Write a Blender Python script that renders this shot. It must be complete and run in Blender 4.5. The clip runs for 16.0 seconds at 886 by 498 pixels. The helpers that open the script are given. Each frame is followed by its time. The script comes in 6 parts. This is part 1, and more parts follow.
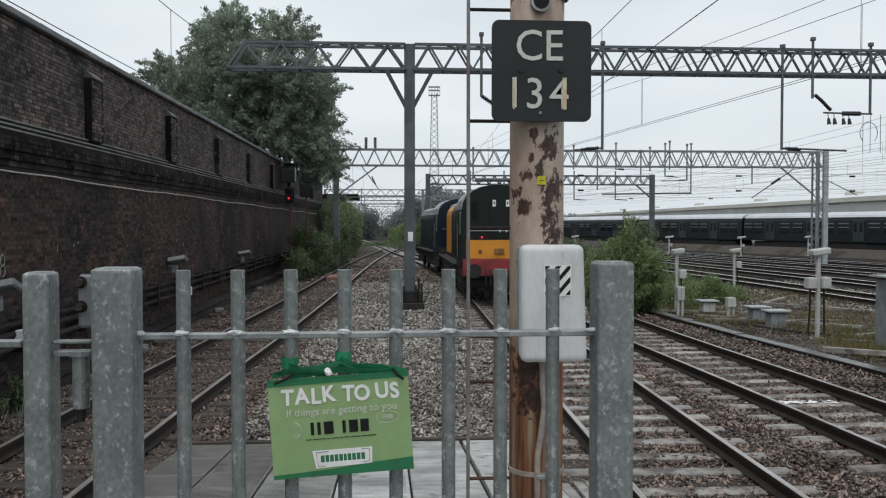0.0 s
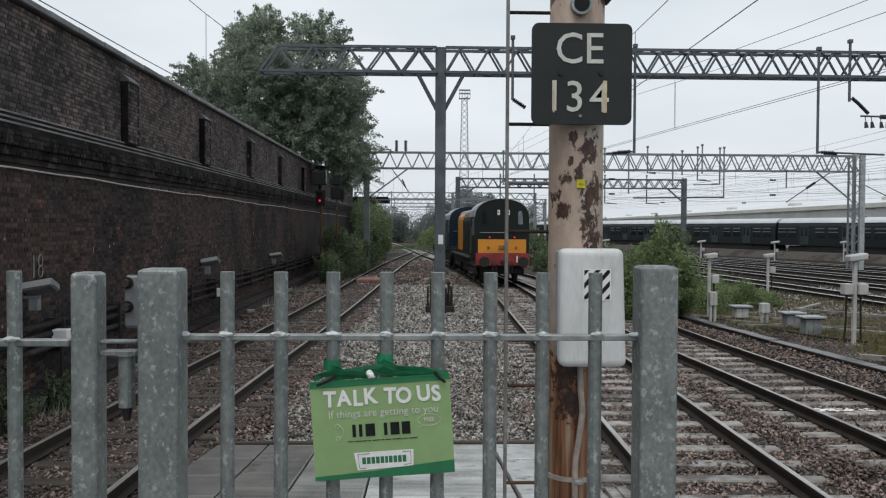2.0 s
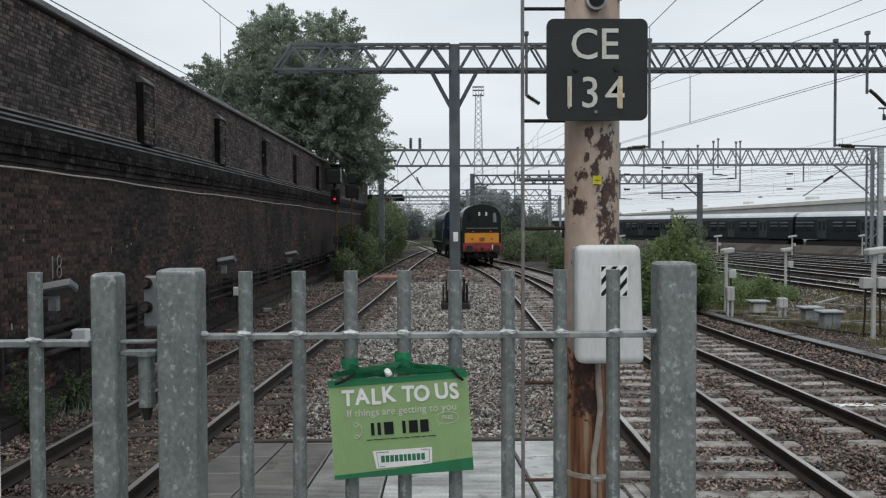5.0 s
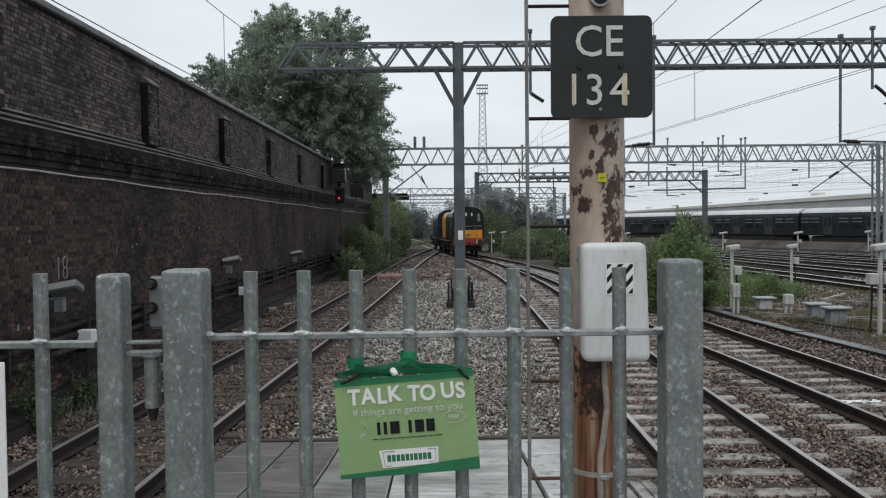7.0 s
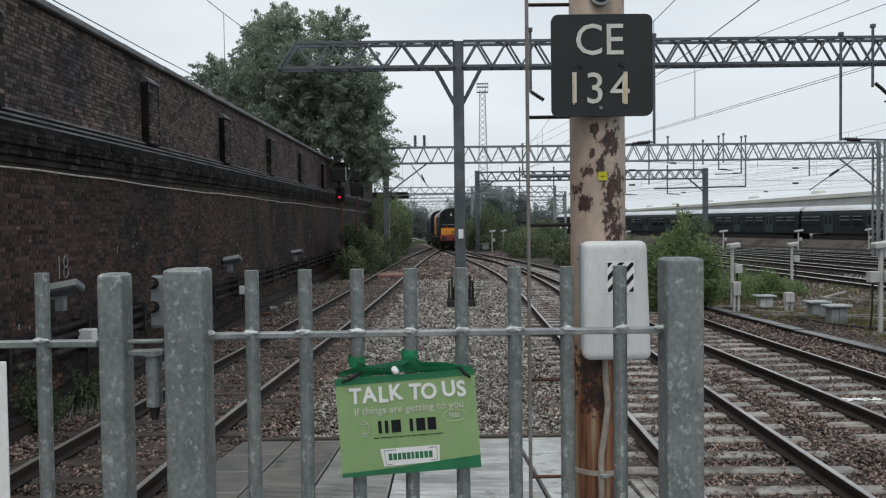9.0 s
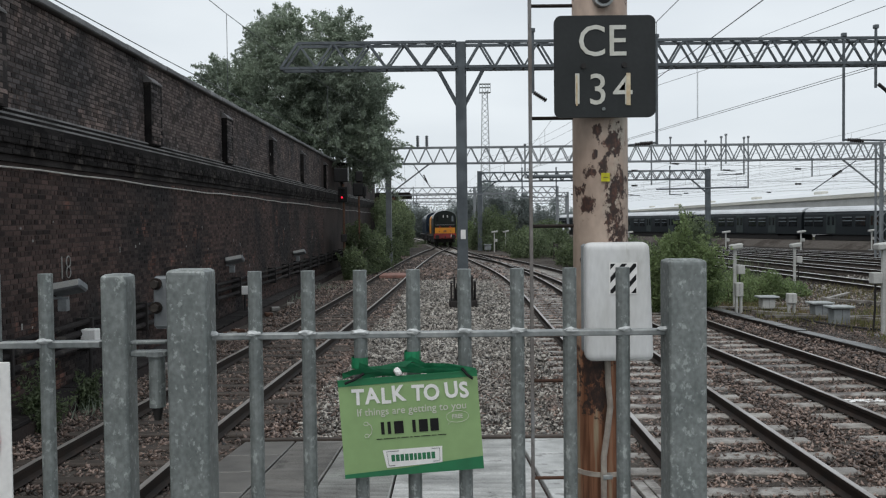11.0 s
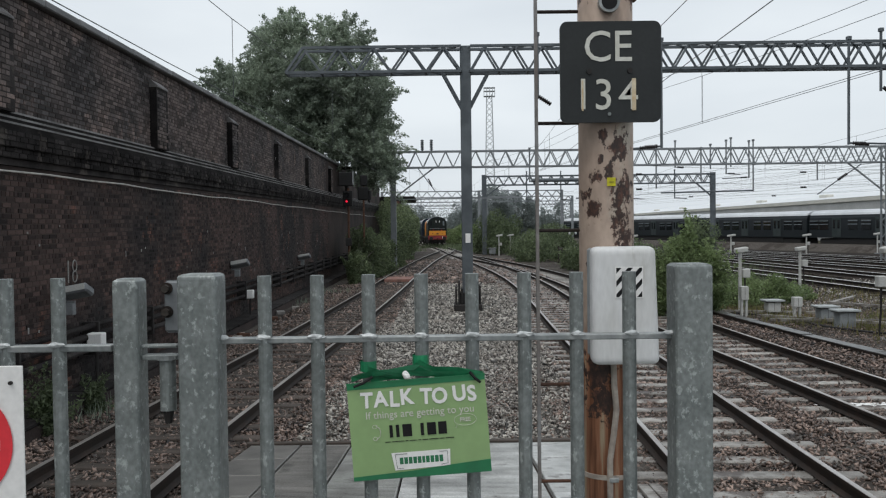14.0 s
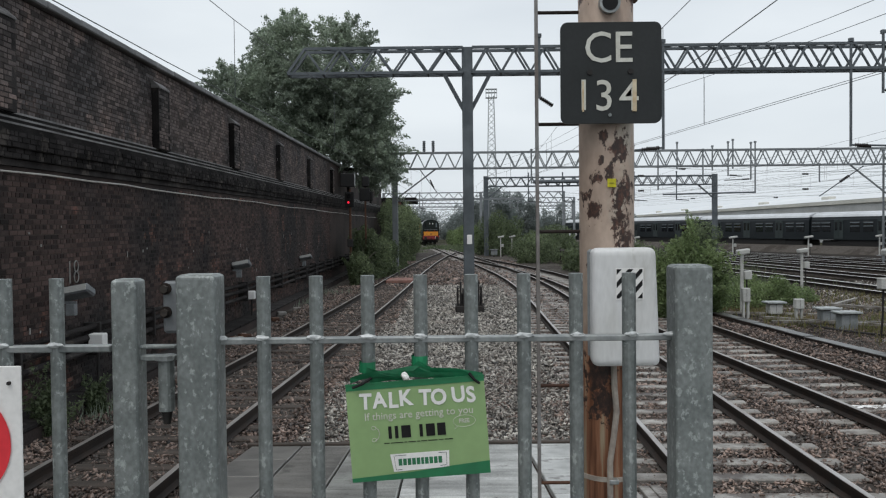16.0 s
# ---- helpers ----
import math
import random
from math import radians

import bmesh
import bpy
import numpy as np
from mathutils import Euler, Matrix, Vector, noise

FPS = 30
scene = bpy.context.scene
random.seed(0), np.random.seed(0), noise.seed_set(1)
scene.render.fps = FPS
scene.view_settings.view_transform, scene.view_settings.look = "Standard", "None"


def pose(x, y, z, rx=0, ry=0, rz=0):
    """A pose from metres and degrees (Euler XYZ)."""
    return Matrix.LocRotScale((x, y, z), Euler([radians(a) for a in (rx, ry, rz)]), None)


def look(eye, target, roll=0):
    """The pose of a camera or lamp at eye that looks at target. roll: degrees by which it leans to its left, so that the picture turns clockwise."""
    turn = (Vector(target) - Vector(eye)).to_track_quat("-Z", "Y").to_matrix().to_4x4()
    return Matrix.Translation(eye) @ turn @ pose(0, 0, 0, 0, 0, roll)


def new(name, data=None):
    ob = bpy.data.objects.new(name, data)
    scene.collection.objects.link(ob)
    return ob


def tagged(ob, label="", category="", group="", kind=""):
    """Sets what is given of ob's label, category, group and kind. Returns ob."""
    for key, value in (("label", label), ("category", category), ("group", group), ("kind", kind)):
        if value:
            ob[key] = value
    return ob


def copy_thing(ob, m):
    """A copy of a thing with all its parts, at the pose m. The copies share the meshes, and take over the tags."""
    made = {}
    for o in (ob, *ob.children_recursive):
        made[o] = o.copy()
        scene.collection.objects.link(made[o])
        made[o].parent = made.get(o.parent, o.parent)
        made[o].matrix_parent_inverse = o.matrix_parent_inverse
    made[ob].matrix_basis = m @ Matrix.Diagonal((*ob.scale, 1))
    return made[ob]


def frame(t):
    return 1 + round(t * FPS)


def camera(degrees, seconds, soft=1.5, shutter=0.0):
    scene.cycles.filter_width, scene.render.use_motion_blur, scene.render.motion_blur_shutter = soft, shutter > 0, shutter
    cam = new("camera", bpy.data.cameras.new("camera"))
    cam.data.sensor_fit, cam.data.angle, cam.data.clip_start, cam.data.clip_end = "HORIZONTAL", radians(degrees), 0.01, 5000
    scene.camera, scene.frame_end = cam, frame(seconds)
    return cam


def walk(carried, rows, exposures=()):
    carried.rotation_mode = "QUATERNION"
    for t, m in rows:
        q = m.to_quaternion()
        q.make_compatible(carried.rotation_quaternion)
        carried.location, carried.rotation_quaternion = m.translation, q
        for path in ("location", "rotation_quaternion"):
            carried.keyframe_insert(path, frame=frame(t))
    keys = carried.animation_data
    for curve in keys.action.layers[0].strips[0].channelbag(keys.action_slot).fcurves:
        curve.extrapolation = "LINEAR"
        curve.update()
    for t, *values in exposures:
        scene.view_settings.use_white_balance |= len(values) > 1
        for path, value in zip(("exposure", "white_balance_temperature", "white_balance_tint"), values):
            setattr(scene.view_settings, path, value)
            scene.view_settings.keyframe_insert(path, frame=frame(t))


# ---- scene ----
cam = camera(55.2, 16.0, soft=1.2)
PATH = [
    (0, (0.043, 0.015, 2.512), (0.177, 2.01, 2.456), 0.0),
    (0.5, (0.035, 0.016, 2.511), (0.147, 2.012, 2.458), -0.0),
    (1, (0.029, 0.012, 2.511), (0.122, 2.009, 2.463), 0.0),
    (1.5, (0.022, 0.017, 2.512), (0.1, 2.015, 2.465), 0.1),
    (2, (0.016, 0.018, 2.512), (0.081, 2.017, 2.463), 0.3),
    (2.5, (0.015, 0.02, 2.512), (0.071, 2.018, 2.458), 0.3),
    (3, (0.013, 0.022, 2.511), (0.066, 2.02, 2.457), 0.4),
    (3.5, (0.012, 0.021, 2.511), (0.061, 2.02, 2.459), 0.4),
    (4, (0.012, 0.018, 2.512), (0.056, 2.016, 2.458), 0.2),
    (6.5, (0.013, 0.022, 2.514), (0.03, 2.021, 2.457), -0.6),
    (7, (0.012, 0.023, 2.514), (0.03, 2.022, 2.455), -0.6),
    (7.5, (0.013, 0.022, 2.514), (0.032, 2.021, 2.455), -0.7),
    (8, (0.012, 0.022, 2.514), (0.03, 2.021, 2.454), -0.7),
    (8.5, (0.012, 0.023, 2.514), (0.029, 2.022, 2.452), -0.7),
    (9, (0.011, 0.021, 2.514), (0.028, 2.02, 2.452), -0.7),
    (11.5, (0.009, 0.02, 2.516), (0.019, 2.019, 2.456), -0.6),
    (12, (0.007, 0.016, 2.516), (0.017, 2.015, 2.46), -0.5),
    (12.5, (0.006, 0.012, 2.518), (0.016, 2.011, 2.465), -0.4),
    (13, (0.005, 0.009, 2.518), (0.017, 2.009, 2.465), -0.5),
    (13.5, (0.002, 0.006, 2.518), (0.011, 2.005, 2.466), -0.6),
    (14, (0.003, 0.004, 2.518), (0.004, 2.004, 2.466), -0.7),
    (14.5, (0.004, 0.005, 2.518), (0.002, 2.004, 2.467), -0.7),
    (15, (0.007, 0.001, 2.519), (0.002, 2.001, 2.47), -0.7),
    (15.5, (0.008, 0.004, 2.518), (0.005, 2.003, 2.468), -0.7),
    (16, (0.008, 0.008, 2.517), (0.005, 2.007, 2.468), -0.6),
]
walk(cam, [(t, look(eye, target, roll)) for t, eye, target, roll in PATH])

# ---- light ----
world = bpy.data.worlds.new("overcast")
scene.world = world
world.use_nodes = True
wn, wl = world.node_tree.nodes, world.node_tree.links
wn.clear()
w_out = wn.new("ShaderNodeOutputWorld")
w_bg = wn.new("ShaderNodeBackground")
w_sky = wn.new("ShaderNodeTexSky")
w_sky.sky_type = "NISHITA"
w_sky.sun_disc = False
w_sky.sun_elevation, w_sky.sun_rotation = radians(52), radians(200)
w_sky.dust_density, w_sky.air_density = 3.0, 1.0
w_co = wn.new("ShaderNodeTexCoord")
w_map = wn.new("ShaderNodeMapping")
w_map.inputs["Scale"].default_value = (1.0, 1.0, 3.2)
w_noise = wn.new("ShaderNodeTexNoise")
w_noise.inputs["Scale"].default_value = 1.6
w_noise.inputs["Detail"].default_value = 5
w_ramp = wn.new("ShaderNodeValToRGB")
w_ramp.color_ramp.elements[0].position, w_ramp.color_ramp.elements[0].color = 0.3, (6.1, 6.7, 7.3, 1)
w_ramp.color_ramp.elements[1].position, w_ramp.color_ramp.elements[1].color = 0.72, (8.3, 8.85, 9.25, 1)
w_mix = wn.new("ShaderNodeMixRGB")
w_mix.inputs[0].default_value = 0.93
wl.new(w_co.outputs["Generated"], w_map.inputs[0])
wl.new(w_map.outputs[0], w_noise.inputs["Vector"])
wl.new(w_noise.outputs[0], w_ramp.inputs[0])
wl.new(w_sky.outputs[0], w_mix.inputs[1])
wl.new(w_ramp.outputs[0], w_mix.inputs[2])
wl.new(w_mix.outputs[0], w_bg.inputs[0])
w_bg.inputs[1].default_value = 0.1
wl.new(w_bg.outputs[0], w_out.inputs[0])
sun = new("sun", bpy.data.lights.new("sun", "SUN"))
sun.data.energy, sun.data.angle, sun.data.color = 1.1, radians(35), (1.0, 0.98, 0.95)
sun.matrix_world = look((0, 0, 30), (8, 14, 0))
scene.view_settings.exposure = 0.05


# ---- materials ----
def mat(name, base, rough=0.6, metal=0.0, second=None, scale=6.0, amount=0.5, fine=60.0, bump=0.15, depth=0.01,
        third=None, third_scale=2.0, third_at=0.6, rand=0.0, stretch=(1, 1, 1), spec=0.5, lo=0.35, hi=0.65):
    """A surface with colour patches at two scales, grain in the relief and, with rand, a tint by object or island."""
    m = bpy.data.materials.new(name)
    m.use_nodes = True
    nt = m.node_tree
    n, l = nt.nodes, nt.links
    b = n["Principled BSDF"]
    b.inputs["Roughness"].default_value, b.inputs["Metallic"].default_value = rough, metal
    b.inputs["Specular IOR Level"].default_value = spec
    co = n.new("ShaderNodeTexCoord")
    mp = n.new("ShaderNodeMapping")
    mp.inputs["Scale"].default_value = stretch
    l.new(co.outputs["Object"], mp.inputs[0])
    n1 = n.new("ShaderNodeTexNoise")
    n1.inputs["Scale"].default_value, n1.inputs["Detail"].default_value = scale, 6
    l.new(mp.outputs[0], n1.inputs["Vector"])
    n2 = n.new("ShaderNodeTexNoise")
    n2.inputs["Scale"].default_value, n2.inputs["Detail"].default_value = fine, 4
    l.new(mp.outputs[0], n2.inputs["Vector"])
    second = second or tuple(c * 0.7 for c in base)
    r1 = n.new("ShaderNodeValToRGB")
    r1.color_ramp.elements[0].position, r1.color_ramp.elements[1].position = lo, hi
    r1.color_ramp.elements[0].color, r1.color_ramp.elements[1].color = (*base, 1), (*second, 1)
    l.new(n1.outputs[0], r1.inputs[0])
    last = r1.outputs[0]
    if third:
        n3 = n.new("ShaderNodeTexNoise")
        n3.inputs["Scale"].default_value, n3.inputs["Detail"].default_value = third_scale, 8
        n3.inputs["Roughness"].default_value = 0.65
        l.new(mp.outputs[0], n3.inputs["Vector"])
        r3 = n.new("ShaderNodeValToRGB")
        r3.color_ramp.elements[0].position, r3.color_ramp.elements[1].position = third_at, third_at + 0.06
        l.new(n3.outputs[0], r3.inputs[0])
        mx3 = n.new("ShaderNodeMixRGB")
        l.new(r3.outputs[0], mx3.inputs[0])
        l.new(last, mx3.inputs[1])
        mx3.inputs[2].default_value = (*third, 1)
        last = mx3.outputs[0]
    mx = n.new("ShaderNodeMixRGB")
    mx.blend_type = "MULTIPLY"
    mx.inputs[0].default_value = amount
    l.new(last, mx.inputs[1])
    r2 = n.new("ShaderNodeValToRGB")
    r2.color_ramp.elements[0].position, r2.color_ramp.elements[1].position = 0.3, 0.7
    r2.color_ramp.elements[0].color, r2.color_ramp.elements[1].color = (0.45, 0.45, 0.45, 1), (1.25, 1.25, 1.25, 1)
    l.new(n2.outputs[0], r2.inputs[0])
    l.new(r2.outputs[0], mx.inputs[2])
    last = mx.outputs[0]
    if rand:
        info, geo = n.new("ShaderNodeObjectInfo"), n.new("ShaderNodeNewGeometry")
        add = n.new("ShaderNodeMath")
        l.new(info.outputs["Random"], add.inputs[0])
        l.new(geo.outputs["Random Per Island"], add.inputs[1])
        fr = n.new("ShaderNodeMath")
        fr.operation = "FRACT"
        l.new(add.outputs[0], fr.inputs[0])
        mr = n.new("ShaderNodeMapRange")
        mr.inputs["To Min"].default_value, mr.inputs["To Max"].default_value = 1 - rand, 1 + rand
        l.new(fr.outputs[0], mr.inputs["Value"])
        hsv = n.new("ShaderNodeHueSaturation")
        l.new(mr.outputs[0], hsv.inputs["Value"])
        l.new(last, hsv.inputs["Color"])
        last = hsv.outputs[0]
    l.new(last, b.inputs["Base Color"])
    mr2 = n.new("ShaderNodeMapRange")
    mr2.inputs["To Min"].default_value, mr2.inputs["To Max"].default_value = max(0.03, rough - 0.12), min(1, rough + 0.12)
    l.new(n1.outputs[0], mr2.inputs["Value"])
    l.new(mr2.outputs[0], b.inputs["Roughness"])
    if bump:
        bp = n.new("ShaderNodeBump")
        bp.inputs["Strength"].default_value, bp.inputs["Distance"].default_value = bump, depth
        l.new(n2.outputs[0], bp.inputs["Height"])
        l.new(bp.outputs[0], b.inputs["Normal"])
    return m


def glow(name, col, strength):
    m = mat(name, col, 0.4, bump=0)
    b = m.node_tree.nodes["Principled BSDF"]
    b.inputs["Emission Color"].default_value, b.inputs["Emission Strength"].default_value = (*col, 1), strength
    return m


M = {
    "galv": mat("galvanised_steel", (0.255, 0.277, 0.27), 0.5, 0.3, (0.185, 0.205, 0.2), 16, 0.5, 110, 0.12, 0.002,
                third=(0.4, 0.43, 0.42), third_scale=62, third_at=0.56, stretch=(1, 1, 0.75)),
    "galv_rail": mat("weathered_galvanised_bar", (0.38, 0.395, 0.39), 0.42, 0.35, (0.2, 0.22, 0.22), 14, 0.4, 70, 0.1, 0.002),
    "weld": mat("zinc_paint", (0.68, 0.7, 0.7), 0.55, 0.1, (0.42, 0.44, 0.44), 60, 0.3, 200, 0.2, 0.003),
    "post": mat("rusting_cream_paint", (0.5, 0.39, 0.315), 0.6, 0, (0.38, 0.285, 0.225), 5, 0.3, 50, 0.25, 0.004,
                third=(0.46, 0.4, 0.33), third_scale=3, third_at=0.56, stretch=(1.0, 1.0, 0.5)),
    "rust": mat("rust", (0.12, 0.055, 0.03), 0.85, 0, (0.06, 0.03, 0.02), 8, 0.6, 70, 0.4, 0.004),
    "plate": mat("black_enamel", (0.012, 0.015, 0.015), 0.5, 0, (0.022, 0.025, 0.026), 6, 0.3, 80, 0.05, 0.001, spec=0.4),
    "cream": mat("cream_letter_paint", (0.68, 0.68, 0.62), 0.55, 0, (0.58, 0.57, 0.5), 30, 0.2, 80, 0.03, 0.001),
    "tan": mat("stained_letter_paint", (0.55, 0.38, 0.2), 0.6, 0, (0.66, 0.58, 0.42), 30, 0.2, 80, 0.03, 0.001),
    "plastic": mat("grey_white_plastic", (0.73, 0.735, 0.74), 0.45, 0, (0.6, 0.6, 0.585), 5, 0.15, 60, 0.03, 0.001,
                   third=(0.5, 0.495, 0.47), third_scale=6, third_at=0.6, stretch=(1.6, 1.6, 0.5)),
    "black": mat("black_rubber", (0.01, 0.01, 0.011), 0.65, 0, (0.016, 0.016, 0.016), 20, 0.3, 80, 0.1, 0.002, spec=0.2),
    "white": mat("white_print", (0.85, 0.84, 0.82), 0.5, 0, (0.79, 0.78, 0.76), 5, 0.15, 60, 0.02, 0.001),
    "red": mat("red_print", (0.78, 0.045, 0.06), 0.5, 0, (0.7, 0.04, 0.052), 5, 0.15, 60, 0.02, 0.001),
    "card_green": mat("light_green_print", (0.28, 0.415, 0.185), 0.42, 0, (0.25, 0.38, 0.165), 5, 0.15, 40, 0.05, 0.002),
    "card_dark": mat("dark_green_print", (0.02, 0.2, 0.08), 0.42, 0, (0.02, 0.15, 0.065), 8, 0.2, 40, 0.05, 0.002),
    "ribbon": mat("green_ribbon", (0.025, 0.28, 0.125), 0.35, 0, (0.015, 0.16, 0.07), 12, 0.3, 60, 0.2, 0.003),
    "yellow_tag": mat("yellow_sticker", (0.72, 0.66, 0.02), 0.5, bump=0),
    # Bed colour is darkened so gaps between loose stones read as shade.
    "ballast": mat("ballast_bed", (0.07, 0.06, 0.052), 0.9, 0, (0.13, 0.117, 0.105), 9, 0.85, 26, 0.9, 0.05,
                   third=(0.06, 0.05, 0.043), third_scale=0.35, third_at=0.52, spec=0.15),
    "stone": mat("ballast_stone", (0.38, 0.36, 0.325), 0.45, 0, (0.21, 0.19, 0.168), 1.6, 0.4, 60, 0.3, 0.006, rand=0.95, spec=0.4),
    "stone_brown": mat("rusty_ballast_stone", (0.235, 0.172, 0.142), 0.36, 0, (0.085, 0.06, 0.049), 1.3, 0.4, 60, 0.3, 0.006, rand=0.97, spec=0.5),
    "concrete": mat("wet_concrete", (0.26, 0.25, 0.235), 0.55, 0, (0.17, 0.162, 0.15), 3, 0.4, 60, 0.2, 0.004,
                    third=(0.12, 0.11, 0.1), third_scale=4, third_at=0.6, rand=0.12),
    "paving": mat("wet_paving_slab", (0.215, 0.205, 0.19), 0.36, 0, (0.11, 0.106, 0.1), 1.5, 0.4, 80, 0.2, 0.003, third=(0.1, 0.097, 0.09), third_scale=2.2, third_at=0.58, rand=0.15),
    "paving_mid": mat("worn_ribbed_slab", (0.33, 0.335, 0.315), 0.38, 0, (0.2, 0.2, 0.188), 1.8, 0.4, 80, 0.2, 0.003, third=(0.14, 0.136, 0.128), third_scale=2.4, third_at=0.58, rand=0.12),
    "paving_pale": mat("pale_ribbed_slab", (0.58, 0.585, 0.57), 0.4, 0, (0.3, 0.305, 0.295), 2, 0.4, 80, 0.2, 0.003, third=(0.2, 0.195, 0.185), third_scale=2.6, third_at=0.58, rand=0.12),
    "sleeper_c": mat("concrete_sleeper", (0.36, 0.342, 0.315), 0.48, 0, (0.21, 0.192, 0.172), 5, 0.5, 60, 0.3, 0.006,
                     third=(0.1, 0.08, 0.068), third_scale=2.0, third_at=0.53, rand=0.35),
    "sleeper_w": mat("oily_timber_sleeper", (0.07, 0.053, 0.042), 0.75, 0, (0.04, 0.032, 0.026), 4, 0.5, 60, 0.4, 0.006, rand=0.3, stretch=(0.3, 2, 2)),
    "rail_side": mat("rusty_rail_web", (0.02, 0.016, 0.014), 0.75, 0.1, (0.036, 0.025, 0.02), 5, 0.4, 60, 0.2, 0.003, spec=0.25),
    "rail_top": mat("worn_rail_head", (0.5, 0.48, 0.46), 0.38, 0.55, (0.32, 0.29, 0.27), 3, 0.2, 60, 0.03, 0.001, stretch=(3, 0.3, 3)),
    "brick": mat("sooty_brick", (0.07, 0.044, 0.038), 0.8, 0, (0.025, 0.022, 0.022), 0.45, 0.5, 45, 0.4, 0.006,
                 third=(0.115, 0.058, 0.044), third_scale=1.1, third_at=0.57, rand=0.72, spec=0.25, lo=0.42, hi=0.6),
    # Parapet brick, paled and greyed in colour for glare over the wall top.
    "brick_grey": mat("glare_greyed_brick", (0.13, 0.104, 0.096), 0.85, 0, (0.07, 0.064, 0.064), 0.5, 0.5, 45, 0.4, 0.006,
                      third=(0.18, 0.135, 0.12), third_scale=1.1, third_at=0.57, rand=0.6, spec=0.25, lo=0.42, hi=0.6),
    "brick_bed": mat("sooty_mortar", (0.075, 0.056, 0.05), 0.95, 0, (0.032, 0.028, 0.028), 0.45, 0.5, 30, 0.5, 0.01, spec=0.2),
    "coping": mat("worn_coping_stone", (0.11, 0.112, 0.114), 0.55, 0, (0.2, 0.2, 0.2), 1.4, 0.4, 40, 0.4, 0.01, rand=0.3),
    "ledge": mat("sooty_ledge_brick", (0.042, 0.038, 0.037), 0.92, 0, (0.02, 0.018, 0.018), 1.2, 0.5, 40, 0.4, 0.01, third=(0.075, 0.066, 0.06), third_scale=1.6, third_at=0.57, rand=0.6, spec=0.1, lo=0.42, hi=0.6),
    "ledge_top": mat("pale_ledge", (0.24, 0.23, 0.225), 0.65, 0, (0.1, 0.096, 0.093), 1.5, 0.5, 40, 0.4, 0.01),
    "cable_pale": mat("pale_cable", (0.62, 0.59, 0.54), 0.6, bump=0.05),
    "conduit": mat("grimy_cream_plastic", (0.4, 0.36, 0.31), 0.6, 0, (0.26, 0.22, 0.19), 12, 0.4, 60, 0.05, 0.001),
    "cable": mat("overhead_wire", (0.1, 0.11, 0.12), 0.5, 0.3, bump=0),
    "sky_sheen": mat("sky_sheen_rail_head", (0.88, 0.87, 0.86), 0.4, 0.15, (0.7, 0.68, 0.66), 2, 0.1, 40, 0.02, 0.001),
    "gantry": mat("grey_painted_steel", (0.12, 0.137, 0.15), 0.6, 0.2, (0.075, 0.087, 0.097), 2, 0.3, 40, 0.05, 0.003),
    # Further gantries get a lighter grey, aerial haze put into the base colour.
    "gantry_far": mat("haze_paled_lattice", (0.25, 0.268, 0.28), 0.6, 0.2, (0.18, 0.193, 0.205), 1, 0.3, 30, 0.05, 0.003),
    # Tower colour is lightened to carry the haze of its distance.
    "tower": mat("haze_paled_tower", (0.48, 0.5, 0.51), 0.6, 0, (0.4, 0.42, 0.43), 0.2, 0.2, 3, 0.02, 0.003),
    "insul": mat("brown_porcelain", (0.03, 0.025, 0.024), 0.25, bump=0),
    "loco_green": mat("loco_dark_paint", (0.009, 0.015, 0.014), 0.5, 0, (0.014, 0.017, 0.015), 1.5, 0.3, 30, 0.05, 0.002, spec=0.22),
    "loco_blue": mat("loco_blue_paint", (0.009, 0.019, 0.034), 0.42, 0, (0.01, 0.018, 0.028), 1.5, 0.3, 30, 0.05, 0.002, spec=0.25),
    "loco_roof": mat("loco_grey_roof", (0.32, 0.34, 0.35), 0.4, 0, (0.2, 0.21, 0.22), 1.2, 0.3, 20, 0.05, 0.002),
    "loco_orange": mat("loco_orange_paint", (0.72, 0.29, 0.02), 0.42, 0, (0.62, 0.25, 0.02), 1.5, 0.25, 30, 0.03, 0.002),
    # Panel fittings: the panel's orange, darkened to hold their shading.
    "loco_orange_shaded": mat("shaded_orange_fitting", (0.3, 0.14, 0.03), 0.5, 0, (0.16, 0.08, 0.03), 6, 0.4, 40, 0.1, 0.003),
    "loco_red": mat("loco_red_beam", (0.33, 0.03, 0.03), 0.5, 0, (0.2, 0.025, 0.025), 2, 0.3, 30, 0.05, 0.002),
    "under": mat("grimy_running_gear", (0.012, 0.011, 0.011), 0.75, 0, (0.024, 0.02, 0.018), 4, 0.4, 30, 0.3, 0.01),
    "loco_glass": mat("grimy_dark_cab_glass", (0.01, 0.011, 0.012), 0.5, bump=0, spec=0.15),
    "glass": mat("dark_cab_glass", (0.012, 0.014, 0.016), 0.08, bump=0),
    # Brightness of sky through cab glass is a pale base colour; coach vents share it.
    "pane_pale": mat("sky_lit_cab_glass", (0.2, 0.23, 0.245), 0.12, bump=0),
    "emu": mat("dark_coach_paint", (0.012, 0.016, 0.019), 0.45, 0, (0.016, 0.02, 0.023), 0.6, 0.2, 20, 0.02, 0.002, spec=0.2),
    "emu_door": mat("dark_grey_door_paint", (0.045, 0.055, 0.055), 0.45, 0, (0.03, 0.04, 0.04), 0.6, 0.2, 20, 0.02, 0.002, spec=0.2),
    "emu_roof": mat("grey_coach_roof", (0.62, 0.64, 0.66), 0.5, 0, (0.5, 0.52, 0.54), 0.4, 0.3, 10, 0.02, 0.003),
    "shed_roof": mat("pale_shed_roof", (0.74, 0.76, 0.77), 0.5, 0, (0.66, 0.68, 0.69), 0.1, 0.2, 3, 0.02, 0.003),
